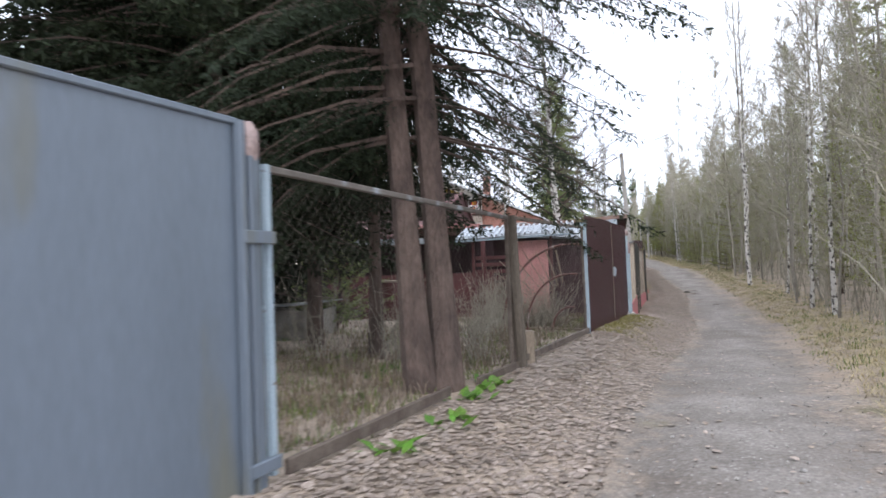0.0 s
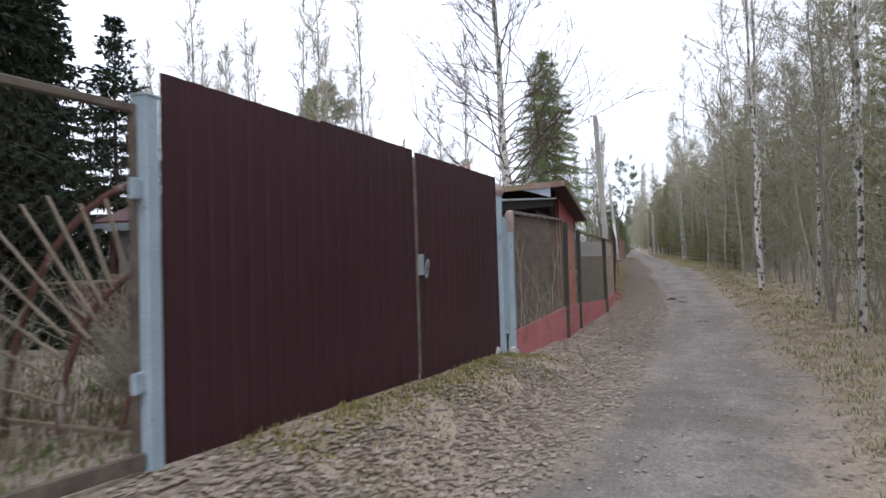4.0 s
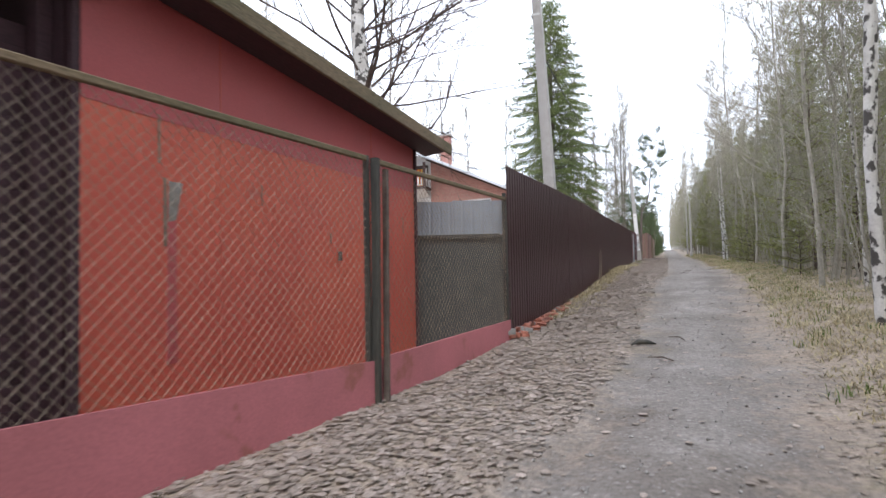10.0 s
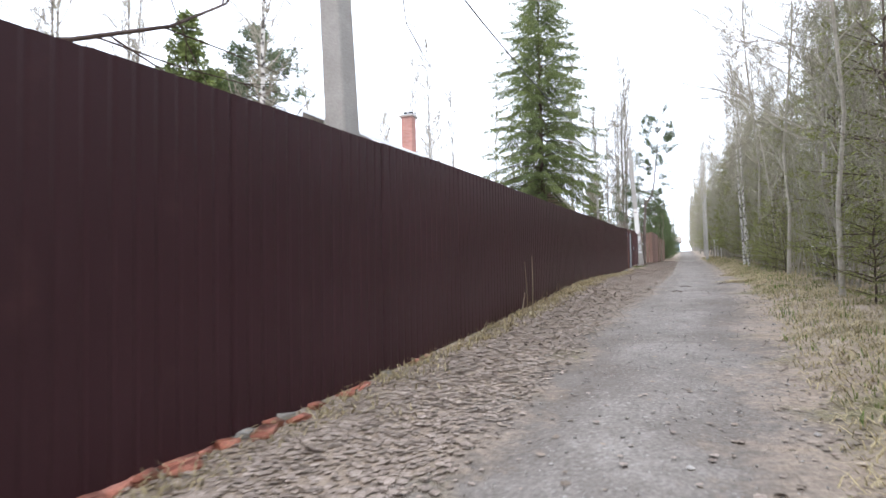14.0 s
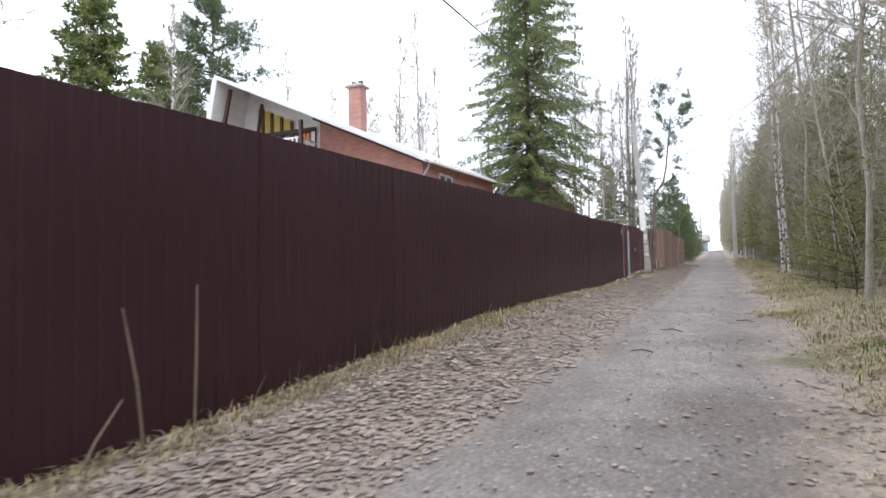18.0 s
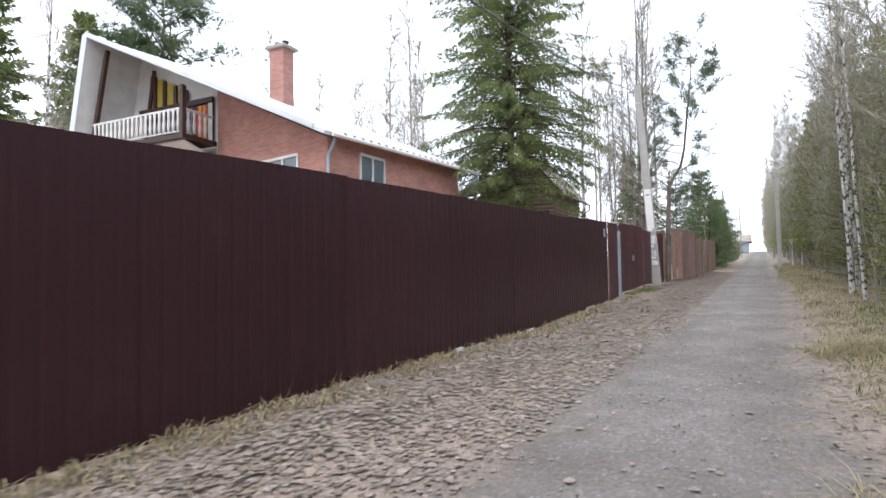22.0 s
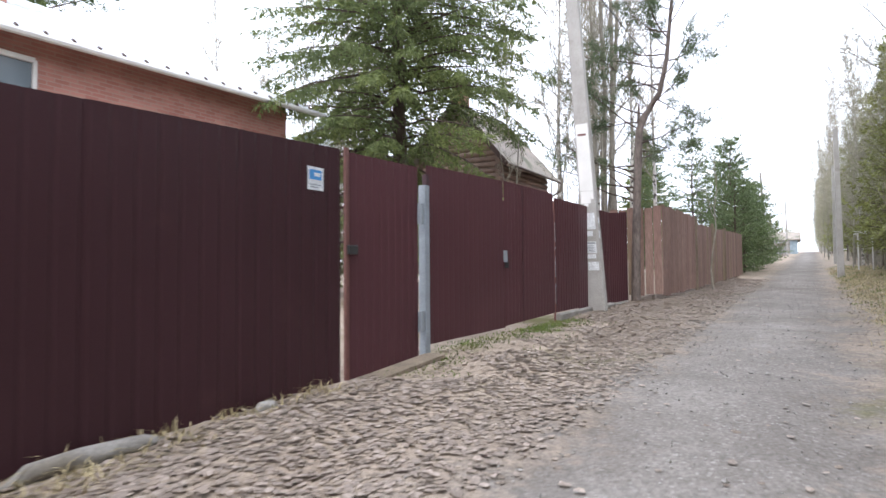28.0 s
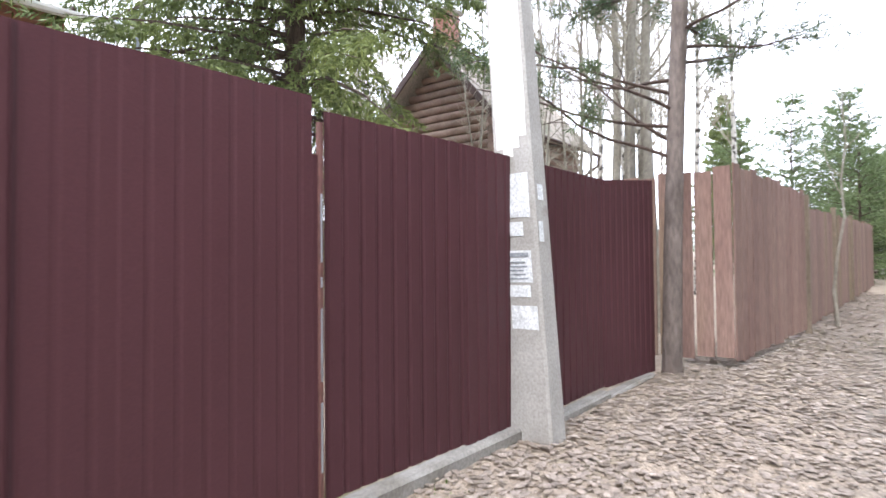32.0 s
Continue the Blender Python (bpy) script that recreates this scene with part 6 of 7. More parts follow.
roof = part("roof", Acc().slab([(EX, FY, EZ), (EX, 69.7, EZ + LIFT), (RX, 69.7, RZ + LIFT), (RX, FY, RZ)], 0.10), "roofwhite", t, "pale metal roof slope")
ribs = Acc()
for yy in np.arange(FY + 0.15, 69.7, 0.35):
    rise = LIFT * (yy - FY) / (69.7 - FY)
    ribs.beam((EX + 0.002, yy, EZ + 0.012 + rise), (RX, yy, RZ + 0.012 + rise), 0.05, 0.03, 0.01)
part("roof_seam", ribs, "roofwhite", roof)["kind"] = "stuff"
steep = part("steep_roof", Acc().slab([(RX - 0.004, FY, RZ), (RX - 0.004, 69.7, RZ), (SX, 69.7, SZ), (SX, FY, SZ)], 0.12), "white", t, "white-clad steep roof side")
part("verge_board", Acc().beam((RX, FY - 0.02, RZ - 0.02), (SX, FY - 0.02, SZ), 0.05, 0.30, ref=(1, 0, 0.3)), "roofwhite", t)
part("verge_board", Acc().beam((RX, FY - 0.03, RZ + 0.01), (EX - 0.4, FY - 0.03, slope(EX - 0.4)), 0.05, 0.16), "roofwhite", t)
part("brace", Acc().beam((-14.15, 60.0, 10.45), (-15.05, 60.0, 6.6), 0.16, 0.14), "timber", t, "dark timber brace")
part("barge_board", Acc().beam((-10.4, YB - 0.12, slope(-10.4) - 0.16), (EX - 0.2, Y0 - 0.10, slope(EX - 0.2) - 0.14), 0.05, 0.12), "timber", t)
# timbering and yellow panels on the gable, and the balcony
before = set(t.children)
for xx, zb in ((-12.15, 6.5), (-11.55, 7.2), (-11.0, 7.2), (-10.4, 7.2), (-9.8, 7.2)):
    part("stud", Acc().beam((xx, 60.20, zb), (xx + (0.55 if xx < -12 else 0.0), 60.20, slope(xx + 0.3) - 0.25), 0.16, 0.08, ref=(0, 1, 0)), "timber", t)
for a, b in ((-11.9, -11.6), (-11.48, -11.08), (-10.92, -10.48), (-10.32, -9.88)):
    part("yellow_panel", Acc().slab([(a, 60.24, 8.0), (b, 60.24, 8.0), (b, 60.24, slope(b) - 0.3), (a, 60.24, slope(a) - 0.45)], 0.02), "yellow", t, "mustard yellow panel")
part("rail_beam", Acc().beam((-12.4, 60.19, 7.9), (-8.4, 60.19, 7.9), 0.10, 0.20), "timber", t)
part("dark_glazing", Acc().slab([(-11.9, 60.235, 6.3), (-9.6, 60.235, 6.3), (-9.6, 60.235, 7.8), (-11.9, 60.235, 7.8)], 0.02), "glass", t, "dark balcony glazing")
door = part("balcony_door", Acc().slab([(-9.55, 60.23, 6.25), (-8.4, 60.23, 6.25), (-8.4, 60.23, 8.0), (-9.55, 60.23, 8.0)], 0.02), "timber", t)
for k, c in enumerate(("red", "orange", "red", "yellow", "red")):
    part("curtain_strip", Acc().slab([(-9.25 + k * 0.11, 60.205, 6.4 + 0.1 * (k % 2)), (-9.14 + k * 0.11, 60.205, 6.4 + 0.1 * (k % 2)), (-9.14 + k * 0.11, 60.205, 7.75), (-9.25 + k * 0.11, 60.205, 7.75)], 0.01), c, door, "bright striped door curtain strip")
part("pane", Acc().slab([(-8.66, 60.20, 6.4), (-8.45, 60.20, 6.4), (-8.45, 60.20, 7.9), (-8.66, 60.20, 7.9)], 0.01), "white", door)
deck = part("balcony", Acc().slab([(-12.9, 58.5, 6.28), (-7.95, 58.5, 6.28), (-8.1, 60.09, 6.28), (-12.9, 60.2, 6.28)], 0.16), "timber", t, "dark balcony deck edge")
part("underside", Acc().slab([(-12.8, 58.7, 6.115), (-8.1, 58.7, 6.115), (-8.2, 60.08, 5.7), (-12.8, 60.2, 5.7)], 0.06), "white", deck)
part("corner_post", Acc().post(-8.06, 58.6, 6.28, slope(-8.06) - 0.11, 0.16), "timber", t)
part("handrail", Acc().beam((-12.9, 58.6, 7.16), (-8.15, 58.6, 7.16), 0.08, 0.07), "white", deck)
part("handrail", Acc().beam((-8.06, 58.7, 7.16), (-8.30, 60.08, 7.16), 0.08, 0.07), "white", deck)
part("bottom_rail", Acc().beam((-12.9, 58.6, 6.38), (-8.15, 58.6, 6.38), 0.06, 0.05), "white", deck)
baluster = [(0, 0, 0.0), (0, 0, 0.15), (0, 0, 0.25), (0, 0, 0.5), (0, 0, 0.62), (0, 0, 0.74)]
me = Acc().tube(baluster, [0.045, 0.045, 0.062, 0.035, 0.05, 0.045], 8).mesh("baluster")
me.materials.append(M["white"])
for k in range(24):
    p = (-12.75 + k * 0.235, 58.6, 6.40) if k < 20 else (-8.09 - 0.06 * (k - 19), 58.6 + 0.3 * (k - 19), 6.40)
    ob = new("baluster", me)
    ob.parent = deck
    ob.location = Vector(p) - t.location
# the balcony front lies back and to the far side of the brick front
for ob in t.children:
    if ob not in before:
        ob.location = (-1.95, 1.32, 0.55)
# windows, gutter and chimney
window(t, (-7.75, Y0 + 0.845), (-5.45, Y0 + 0.31), 4.45, 5.72, (-0.226, -0.974), bars=3)
window(t, (X1 + 0.01, 61.72), (X1 + 0.01, 63.12), 4.3, 5.82, (1, 0), bars=2)
window(t, (X1 + 0.01, 65.3), (X1 + 0.01, 66.3), 3.4, 4.9, (1, 0), bars=2)
gut = part("gutter", Acc().tube([(EX + 0.05, yy, EZ - 0.06 + LIFT * (yy - FY) / (69.7 - FY)) for yy in (FY + 0.3, 62, 66, 69.9)], 0.065, 8), "white", t, "white eaves gutter")
part("downpipe", Acc().tube([(X1 + 0.35, 60.0, EZ - 0.10), (X1 + 0.30, 60.0, EZ - 0.25), (X1 + 0.08, 60.02, EZ - 0.55), (X1 + 0.06, 60.02, 4.6), (X1 + 0.06, 60.02, 1.2)], 0.045, 8), "bluegrey", gut, "grey downpipe")
part("downpipe", Acc().tube([(EX + 0.05, 69.85, EZ + 0.22), (EX + 0.05, 69.85, EZ - 0.02), (EX - 0.25, 69.6, EZ - 0.28), (EX - 0.3, 69.3, EZ - 0.5)], [0.07, 0.06, 0.045, 0.045], 8), "steel", gut, "short grey downpipe elbow")
snow = Acc()
for yy in np.arange(60.4, 69.6, 0.45):
    rise = LIFT * (yy - FY) / (69.7 - FY)
    snow.beam((EX + 0.02, yy, EZ + 0.03 + rise), (EX - 0.06, yy, EZ + 0.085 + rise), 0.04, 0.04)
part("eave_clip", snow, "timber", roof)["kind"] = "stuff"
chim = part("chimney", Acc().post(-10.0, 64.75, 8.7, 11.25, 0.74, 0.62), "brickwall", t, "red brick chimney")
part("chimney_cap", Acc().beam((-10.50, 64.75, 11.28), (-9.50, 64.75, 11.28), 0.92, 0.10), "slate", chim, "grey metal-capped chimney head")
part("chimney_collar", Acc().beam((-10.42, 64.75, 11.36), (-9.58, 64.75, 11.36), 0.78, 0.06), "tin", chim)
for dx in (-0.2, 0.2):
    part("flue", Acc().tube([(-10 + dx, 64.75, 11.3), (-10 + dx, 64.75, 11.5), (-10 + dx, 64.75, 11.58)], [0.13, 0.13, 0.16], 10), "black", chim)

# log house beyond, with a grey roof
t = thing("log_house", (-5, 84, 1.5), "brown log house with a mossy tan-grey roof, partly hidden", "house")
RXL, RZL, EXL, EZL, LXL, LZL, YN, YF = -4.22, 8.72, -2.0, 6.15, -8.4, 4.9, 78.0, 83.6
part("roof", Acc().slab([(EXL, YN, EZL), (EXL, YF, EZL), (RXL, YF, RZL), (RXL, YN, RZL)], 0.10), "slate", t, "grey mossy roof slope")
part("roof", Acc().slab([(RXL - 0.004, YN, RZL), (RXL - 0.004, YF, RZL), (LXL, YF, LZL), (LXL, YN, LZL)], 0.10), "slate", t)
part("fascia", Acc().beam((EXL, YN - 0.04, EZL - 0.05), (RXL, YN - 0.04, RZL - 0.05), 0.05, 0.18), "timber", t, "dark brown verge board")
part("fascia", Acc().beam((LXL, YN - 0.04, LZL - 0.05), (RXL, YN - 0.04, RZL - 0.05), 0.05, 0.18), "timber", t)
part("gutter", Acc().tube([(EXL + 0.08, YN, EZL - 0.05), (EXL + 0.08, YF + 0.1, EZL - 0.08)], 0.05, 6), "timber", t)
part("downpipe", Acc().tube([(EXL + 0.08, YF, EZL - 0.1), (EXL + 0.05, YF, EZL - 0.4), (EXL - 0.4, YF - 0.1, EZL - 0.7), (EXL - 0.45, YF - 0.1, 2.0)], 0.05, 6), "timber", t)
for k in range(28):
    z = 2.2 + 0.225 * k
    right = min(EXL - 0.5, RXL + (RZL - 0.25 - z) / (RZL - EZL) * (EXL - RXL))
    left = max(LXL + 0.7, RXL - (RZL - 0.25 - z) / (RZL - LZL) * (RXL - LXL))
    if right - left > 0.3:
        part("log", Acc().tube([(left, YN + 0.5, z), ((left + right) / 2, YN + 0.49, z), (right, YN + 0.5, z)], 0.118, 8), "log", t, smooth=True)
    if z < EZL + 0.42:
        part("log", Acc().tube([(EXL - 0.55, YN + 0.3, z + 0.1), (EXL - 0.55, 81, z + 0.1), (EXL - 0.55, YF - 0.3, z + 0.1)], 0.118, 8), "log", t, smooth=True)
part("window", Acc().slab([(-3.9, YN + 0.37, 4.2), (-3.0, YN + 0.37, 4.2), (-3.0, YN + 0.37, 5.4), (-3.9, YN + 0.37, 5.4)], 0.03), "glass", t)
for xx in (-3.92, -3.45, -2.98):
    part("window_bar", Acc().post(xx, YN + 0.35, 4.2, 5.4, 0.07), "timber", t)
ch = part("chimney", Acc().post(-4.5, 79.0, 8.2, 9.8, 0.55), "brickwall", t, "brick chimney")
part("chimney_cap", Acc().beam((-4.86, 79.0, 9.85), (-4.14, 79.0, 9.85), 0.70, 0.10), "slate", ch)

# dark open shed behind the chain link, its tin roof sloping
t = thing("open_shed", (0.5, 19.5, -0.3), "dark red-brown boarded shed under a tin and felt roof", "shed")
A, B = (0.30, 16.6), (1.05, 23.9)
dd = unit(np.array(B) - np.array(A))
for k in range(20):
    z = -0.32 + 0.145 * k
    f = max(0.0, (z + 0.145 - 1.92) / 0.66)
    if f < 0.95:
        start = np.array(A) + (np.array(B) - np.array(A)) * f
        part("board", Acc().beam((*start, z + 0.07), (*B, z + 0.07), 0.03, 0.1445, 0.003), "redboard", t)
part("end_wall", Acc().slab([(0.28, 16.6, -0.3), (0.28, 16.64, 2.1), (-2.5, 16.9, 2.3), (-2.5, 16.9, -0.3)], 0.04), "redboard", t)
part("roof", Acc().slab([(0.50, 16.5, 2.06), (1.30, 22.85, 2.72), (-1.9, 23.2, 2.95), (-2.7, 16.9, 2.3)], 0.03), "tin", t, "pale tin roof sheet")
# added dark sheet: the shade beneath the tin is put in as black felt
part("roof_lining", Acc().slab([(0.47, 16.52, 2.01), (1.26, 22.8, 2.67), (-1.88, 23.15, 2.90), (-2.67, 16.92, 2.25)], 0.02), "felt", t, "added dark sheet standing in for the shade under the tin")
part("tin_edge", Acc().beam((0.53, 16.48, 2.075), (1.33, 22.85, 2.735), 0.05, 0.03, 0.004), "tin", t, "pale tin drip edge")
part("eave_board", Acc().beam((0.50, 16.5, 1.97), (1.28, 22.8, 2.63), 0.04, 0.16), "felt", t, "black felted eave board")
part("post", Acc().post(1.12, 23.85, -0.3, 2.9, 0.10), "redboard", t)
for yy in (18.2, 20.3, 22.2):
    part("rafter", Acc().beam((0.45 + (yy - 16.5) * 0.125, yy, 1.93 + (yy - 16.5) * 0.104), (-2.2, yy + 0.2, 2.2 + (yy - 16.5) * 0.104), 0.05, 0.09), "felt", t)

# orange-red shed with a mossy verge
t = thing("red_shed", (0, 26.5, -0.3), "orange-red painted sheet shed with a low monopitch roof", "shed")
W0, W1 = np.array((1.28, 23.93)), np.array((1.48, 29.12))


def wall_pt(f, off=0.0):
    c = W0 + (W1 - W0) * f
    return (c[0] + off, c[1])


def wall_top(f):
    return 2.93 - 0.30 * f


part("wall_sheet", Acc().slab([(*wall_pt(0), -0.35), (*wall_pt(1), -0.35), (*wall_pt(1), wall_top(1)), (*wall_pt(0), wall_top(0))], 0.03), "redwall", t)
for k in (1, 3):
    part("joint_strip", Acc().beam((*wall_pt(k / 4, 0.006), -0.3), (*wall_pt(k / 4, 0.006), wall_top(k / 4)), 0.012, 0.006, 0.002, ref=(1, 0, 0)), "redwall", t)
BAND = 2.02
part("upper_band", Acc().slab([(*wall_pt(0.012, 0.006), BAND), (*wall_pt(0.985, 0.006), BAND - 0.02), (*wall_pt(0.985, 0.006), wall_top(0.985) - 0.01), (*wall_pt(0.012, 0.006), wall_top(0.012) - 0.01)], 0.005), "redband", t, "pinkish red upper sheet")
part("bare_streak", Acc().slab([(*wall_pt(0.142, 0.004), 0.25), (*wall_pt(0.162, 0.004), 0.25), (*wall_pt(0.160, 0.004), 1.45), (*wall_pt(0.145, 0.004), 1.45)], 0.003), "redband", t, "faded vertical streak")
part("bare_patch", Acc().slab([(*wall_pt(0.145, 0.006), 1.28), (*wall_pt(0.160, 0.006), 1.30), (*wall_pt(0.172, 0.006), 1.58), (*wall_pt(0.147, 0.006), 1.58)], 0.003), "concrete", t, "bare grey patch where paint has flaked off")
part("corner_trim", Acc().beam((*wall_pt(0.002, 0.01), -0.35), (*wall_pt(0.002, 0.01), 2.9), 0.06, 0.05, ref=(1, 0, 0)), "redboard", t)
part("corner_trim", Acc().beam((*wall_pt(0.998, 0.01), -0.35), (*wall_pt(0.998, 0.01), 2.62), 0.05, 0.05, ref=(1, 0, 0)), "redboard", t)
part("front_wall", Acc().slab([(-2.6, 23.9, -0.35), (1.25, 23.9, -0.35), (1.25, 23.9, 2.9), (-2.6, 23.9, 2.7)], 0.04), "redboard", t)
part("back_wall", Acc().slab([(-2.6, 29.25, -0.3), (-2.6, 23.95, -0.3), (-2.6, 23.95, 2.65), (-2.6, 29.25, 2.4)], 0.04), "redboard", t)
part("far_wall", Acc().slab([(1.44, 29.12, -0.35), (-2.6, 29.12, -0.35), (-2.6, 29.12, 2.4), (1.44, 29.12, 2.6)], 0.04), "redwall", t)
part("roof", Acc().slab([(1.57, 22.7, 3.12), (1.87, 29.55, 2.74), (-2.9, 29.6, 2.55), (-3.0, 22.7, 2.93)], 0.04), "felt", t, "dark felt roof")
part("verge_board", Acc().beam((1.58, 22.66, 3.05), (1.88, 29.6, 2.67), 0.04, 0.16, 0.008), "eave", t, "mossy brown verge board")
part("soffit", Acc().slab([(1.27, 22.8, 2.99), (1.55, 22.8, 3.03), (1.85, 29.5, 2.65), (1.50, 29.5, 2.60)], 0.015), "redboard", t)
part("fascia", Acc().beam((1.56, 22.66, 3.06), (-3.0, 22.66, 2.88), 0.03, 0.13), "plank", t, "faded red painted fascia board")
part("tin_flashing", Acc().slab([(0.50, 22.75, 2.98), (1.22, 22.72, 2.76), (1.22, 22.72, 3.0), (0.52, 22.75, 2.99)], 0.01), "tin", t, "bent pale tin sheet")
for f, z, h, w in ((0.13, 1.7, 0.35, 0.02), (0.14, 1.1, 0.5, 0.03), (0.35, 1.5, 0.18, 0.015), (0.57, 1.2, 0.12, 0.02), (0.92, 1.4, 0.22, 0.02)):
    part("peeled_patch", Acc().beam((*wall_pt(f, 0.004), z), (*wall_pt(f, 0.004), z + h), w, 0.006, 0.001, ref=(1, 0, 0)), "oldwood", t)
part("hasp", Acc().beam((*wall_pt(0.60, 0.02), 1.02), (*wall_pt(0.60, 0.02), 1.12), 0.05, 0.03, ref=(1, 0, 0)), "rust", t, "rusty hasp")
# dry twigs behind the first chain link panel
r = rng_of(33)
tw = Acc()
for k in range(46):
    y = r.uniform(17.0, 22.0)
    x = float(fx(y)) - r.uniform(0.1, 0.6)
    w = wander(r, (x, y, -0.3), (r.normal(0, 0.25), r.normal(0, 0.5), 1), r.uniform(0.4, 1.7), 6, 0.02, 0.2)
    tw.tube(w, np.linspace(0.006, 0.002, 7), 4, cap=False)
    for j in range(3):
        q = w[r.integers(2, 6)]
        tw.tube(wander(r, q, r.normal(0, 1, 3) + np.array([0, 0, 0.5]), r.uniform(0.2, 0.5), 3, 0, 0.2), [0.004, 0.003, 0.003, 0.002], 3, cap=False)
for y, lean, h in ((17.6, 0.22, 1.9), (18.1, 0.30, 2.0), (19.3, 0.10, 1.6), (20.0, 0.32, 1.9), (21.5, 0.12, 1.5)):
    w = wander(r, (float(fx(y)) - 0.14, y, -0.3), (-0.02, lean, 1), h, 8, 0.0, 0.07)
    tw.tube(w, np.linspace(0.009, 0.003, 9), 5, cap=False)
    for j in range(4):
        q = w[r.integers(2, 8)]
        tw.tube(wander(r, q, (-0.1, r.normal(0, 0.8), 0.8), r.uniform(0.25, 0.6), 4, 0, 0.15), [0.006, 0.005, 0.004, 0.003, 0.002], 3, cap=False)
single("dry_shrub", tw, "twig", (1.2, 19, -0.3), "pale dry stems of a shrub behind the wire mesh", "shrub")

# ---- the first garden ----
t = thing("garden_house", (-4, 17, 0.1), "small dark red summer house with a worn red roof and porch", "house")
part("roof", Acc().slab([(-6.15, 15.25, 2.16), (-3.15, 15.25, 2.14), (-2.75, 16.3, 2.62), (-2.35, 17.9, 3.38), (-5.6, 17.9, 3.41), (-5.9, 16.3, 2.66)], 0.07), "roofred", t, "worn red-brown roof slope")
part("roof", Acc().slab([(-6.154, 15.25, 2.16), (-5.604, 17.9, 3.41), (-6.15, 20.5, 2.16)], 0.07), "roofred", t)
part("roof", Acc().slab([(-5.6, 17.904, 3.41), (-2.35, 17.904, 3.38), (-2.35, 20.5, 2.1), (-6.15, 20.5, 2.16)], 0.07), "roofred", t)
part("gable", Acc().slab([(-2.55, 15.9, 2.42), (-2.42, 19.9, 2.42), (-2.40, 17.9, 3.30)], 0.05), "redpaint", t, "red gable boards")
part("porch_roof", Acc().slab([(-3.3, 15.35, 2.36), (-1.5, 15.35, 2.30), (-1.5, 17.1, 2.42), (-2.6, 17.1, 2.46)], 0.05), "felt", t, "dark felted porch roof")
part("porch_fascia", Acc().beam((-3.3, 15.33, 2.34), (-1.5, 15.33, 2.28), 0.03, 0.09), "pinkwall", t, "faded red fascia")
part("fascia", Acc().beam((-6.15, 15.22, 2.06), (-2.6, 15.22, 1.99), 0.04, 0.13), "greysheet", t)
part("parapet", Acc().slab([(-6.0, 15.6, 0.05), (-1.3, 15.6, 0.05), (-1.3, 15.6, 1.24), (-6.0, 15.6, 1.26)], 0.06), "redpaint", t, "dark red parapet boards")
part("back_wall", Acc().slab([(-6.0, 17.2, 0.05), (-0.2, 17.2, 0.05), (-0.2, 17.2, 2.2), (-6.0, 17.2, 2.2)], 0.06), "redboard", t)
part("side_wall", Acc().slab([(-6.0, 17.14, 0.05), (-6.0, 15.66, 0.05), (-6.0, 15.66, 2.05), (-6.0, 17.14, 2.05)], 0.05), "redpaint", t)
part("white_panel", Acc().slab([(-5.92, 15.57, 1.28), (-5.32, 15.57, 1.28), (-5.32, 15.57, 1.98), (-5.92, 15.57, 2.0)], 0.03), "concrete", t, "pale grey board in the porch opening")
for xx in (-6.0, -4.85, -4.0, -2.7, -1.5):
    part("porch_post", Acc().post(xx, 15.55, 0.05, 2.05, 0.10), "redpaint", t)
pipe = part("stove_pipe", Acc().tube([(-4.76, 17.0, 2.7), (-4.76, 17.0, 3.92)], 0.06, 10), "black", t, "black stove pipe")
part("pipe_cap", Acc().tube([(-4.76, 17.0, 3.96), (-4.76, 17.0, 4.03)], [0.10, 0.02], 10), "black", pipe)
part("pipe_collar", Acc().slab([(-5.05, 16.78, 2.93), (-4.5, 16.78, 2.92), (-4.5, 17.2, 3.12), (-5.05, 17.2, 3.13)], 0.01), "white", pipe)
# moved off and enlarged along sight lines, to fit the camera's early view
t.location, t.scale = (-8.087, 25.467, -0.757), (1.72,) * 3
t = thing("porch_shed", (-1.8, 16.5, -0.1), "faded pink boarded shed end with a corrugated tin porch roof", "shed")
for k in range(6):
    part("wall_board", Acc().beam((-1.73 + 0.142 * k, 16.48, -0.15), (-1.73 + 0.142 * k, 16.48, 2.08), 0.139, 0.03, 0.003, ref=(0, 1, 0)), "pinkwall", t)
for k in range(10):
    part("slat", Acc().beam((-2.95, 16.5, -0.05 + 0.19 * k), (-1.84, 16.5, -0.05 + 0.19 * k), 0.03, 0.10), "redpaint", t)
for xx in (-3.0, -1.82, -0.86):
    part("porch_post", Acc().post(xx, 16.46, -0.15, 2.16, 0.07), "redpaint", t)
part("tin_roof", Acc().slab([(-3.45, 16.2, 2.20), (-0.25, 16.2, 2.27), (-0.25, 17.6, 2.60), (-3.45, 17.6, 2.54)], 0.02), "tin", t, "corrugated tin porch roof")
wav = Acc()
for k in range(21):
    xx = -3.38 + k * 0.155
    wav.tube([(xx, 16.17, 2.235 + 0.022 * (xx + 3.4)), (xx, 17.6, 2.57 + 0.02 * (xx + 3.4))], 0.035, 6)
part("tin_corrugation", wav, "tin", t)["kind"] = "stuff"
part("eave_tube", Acc().beam((-3.45, 16.22, 2.14), (-0.25, 16.22, 2.20), 0.04, 0.06), "bluegrey", t)
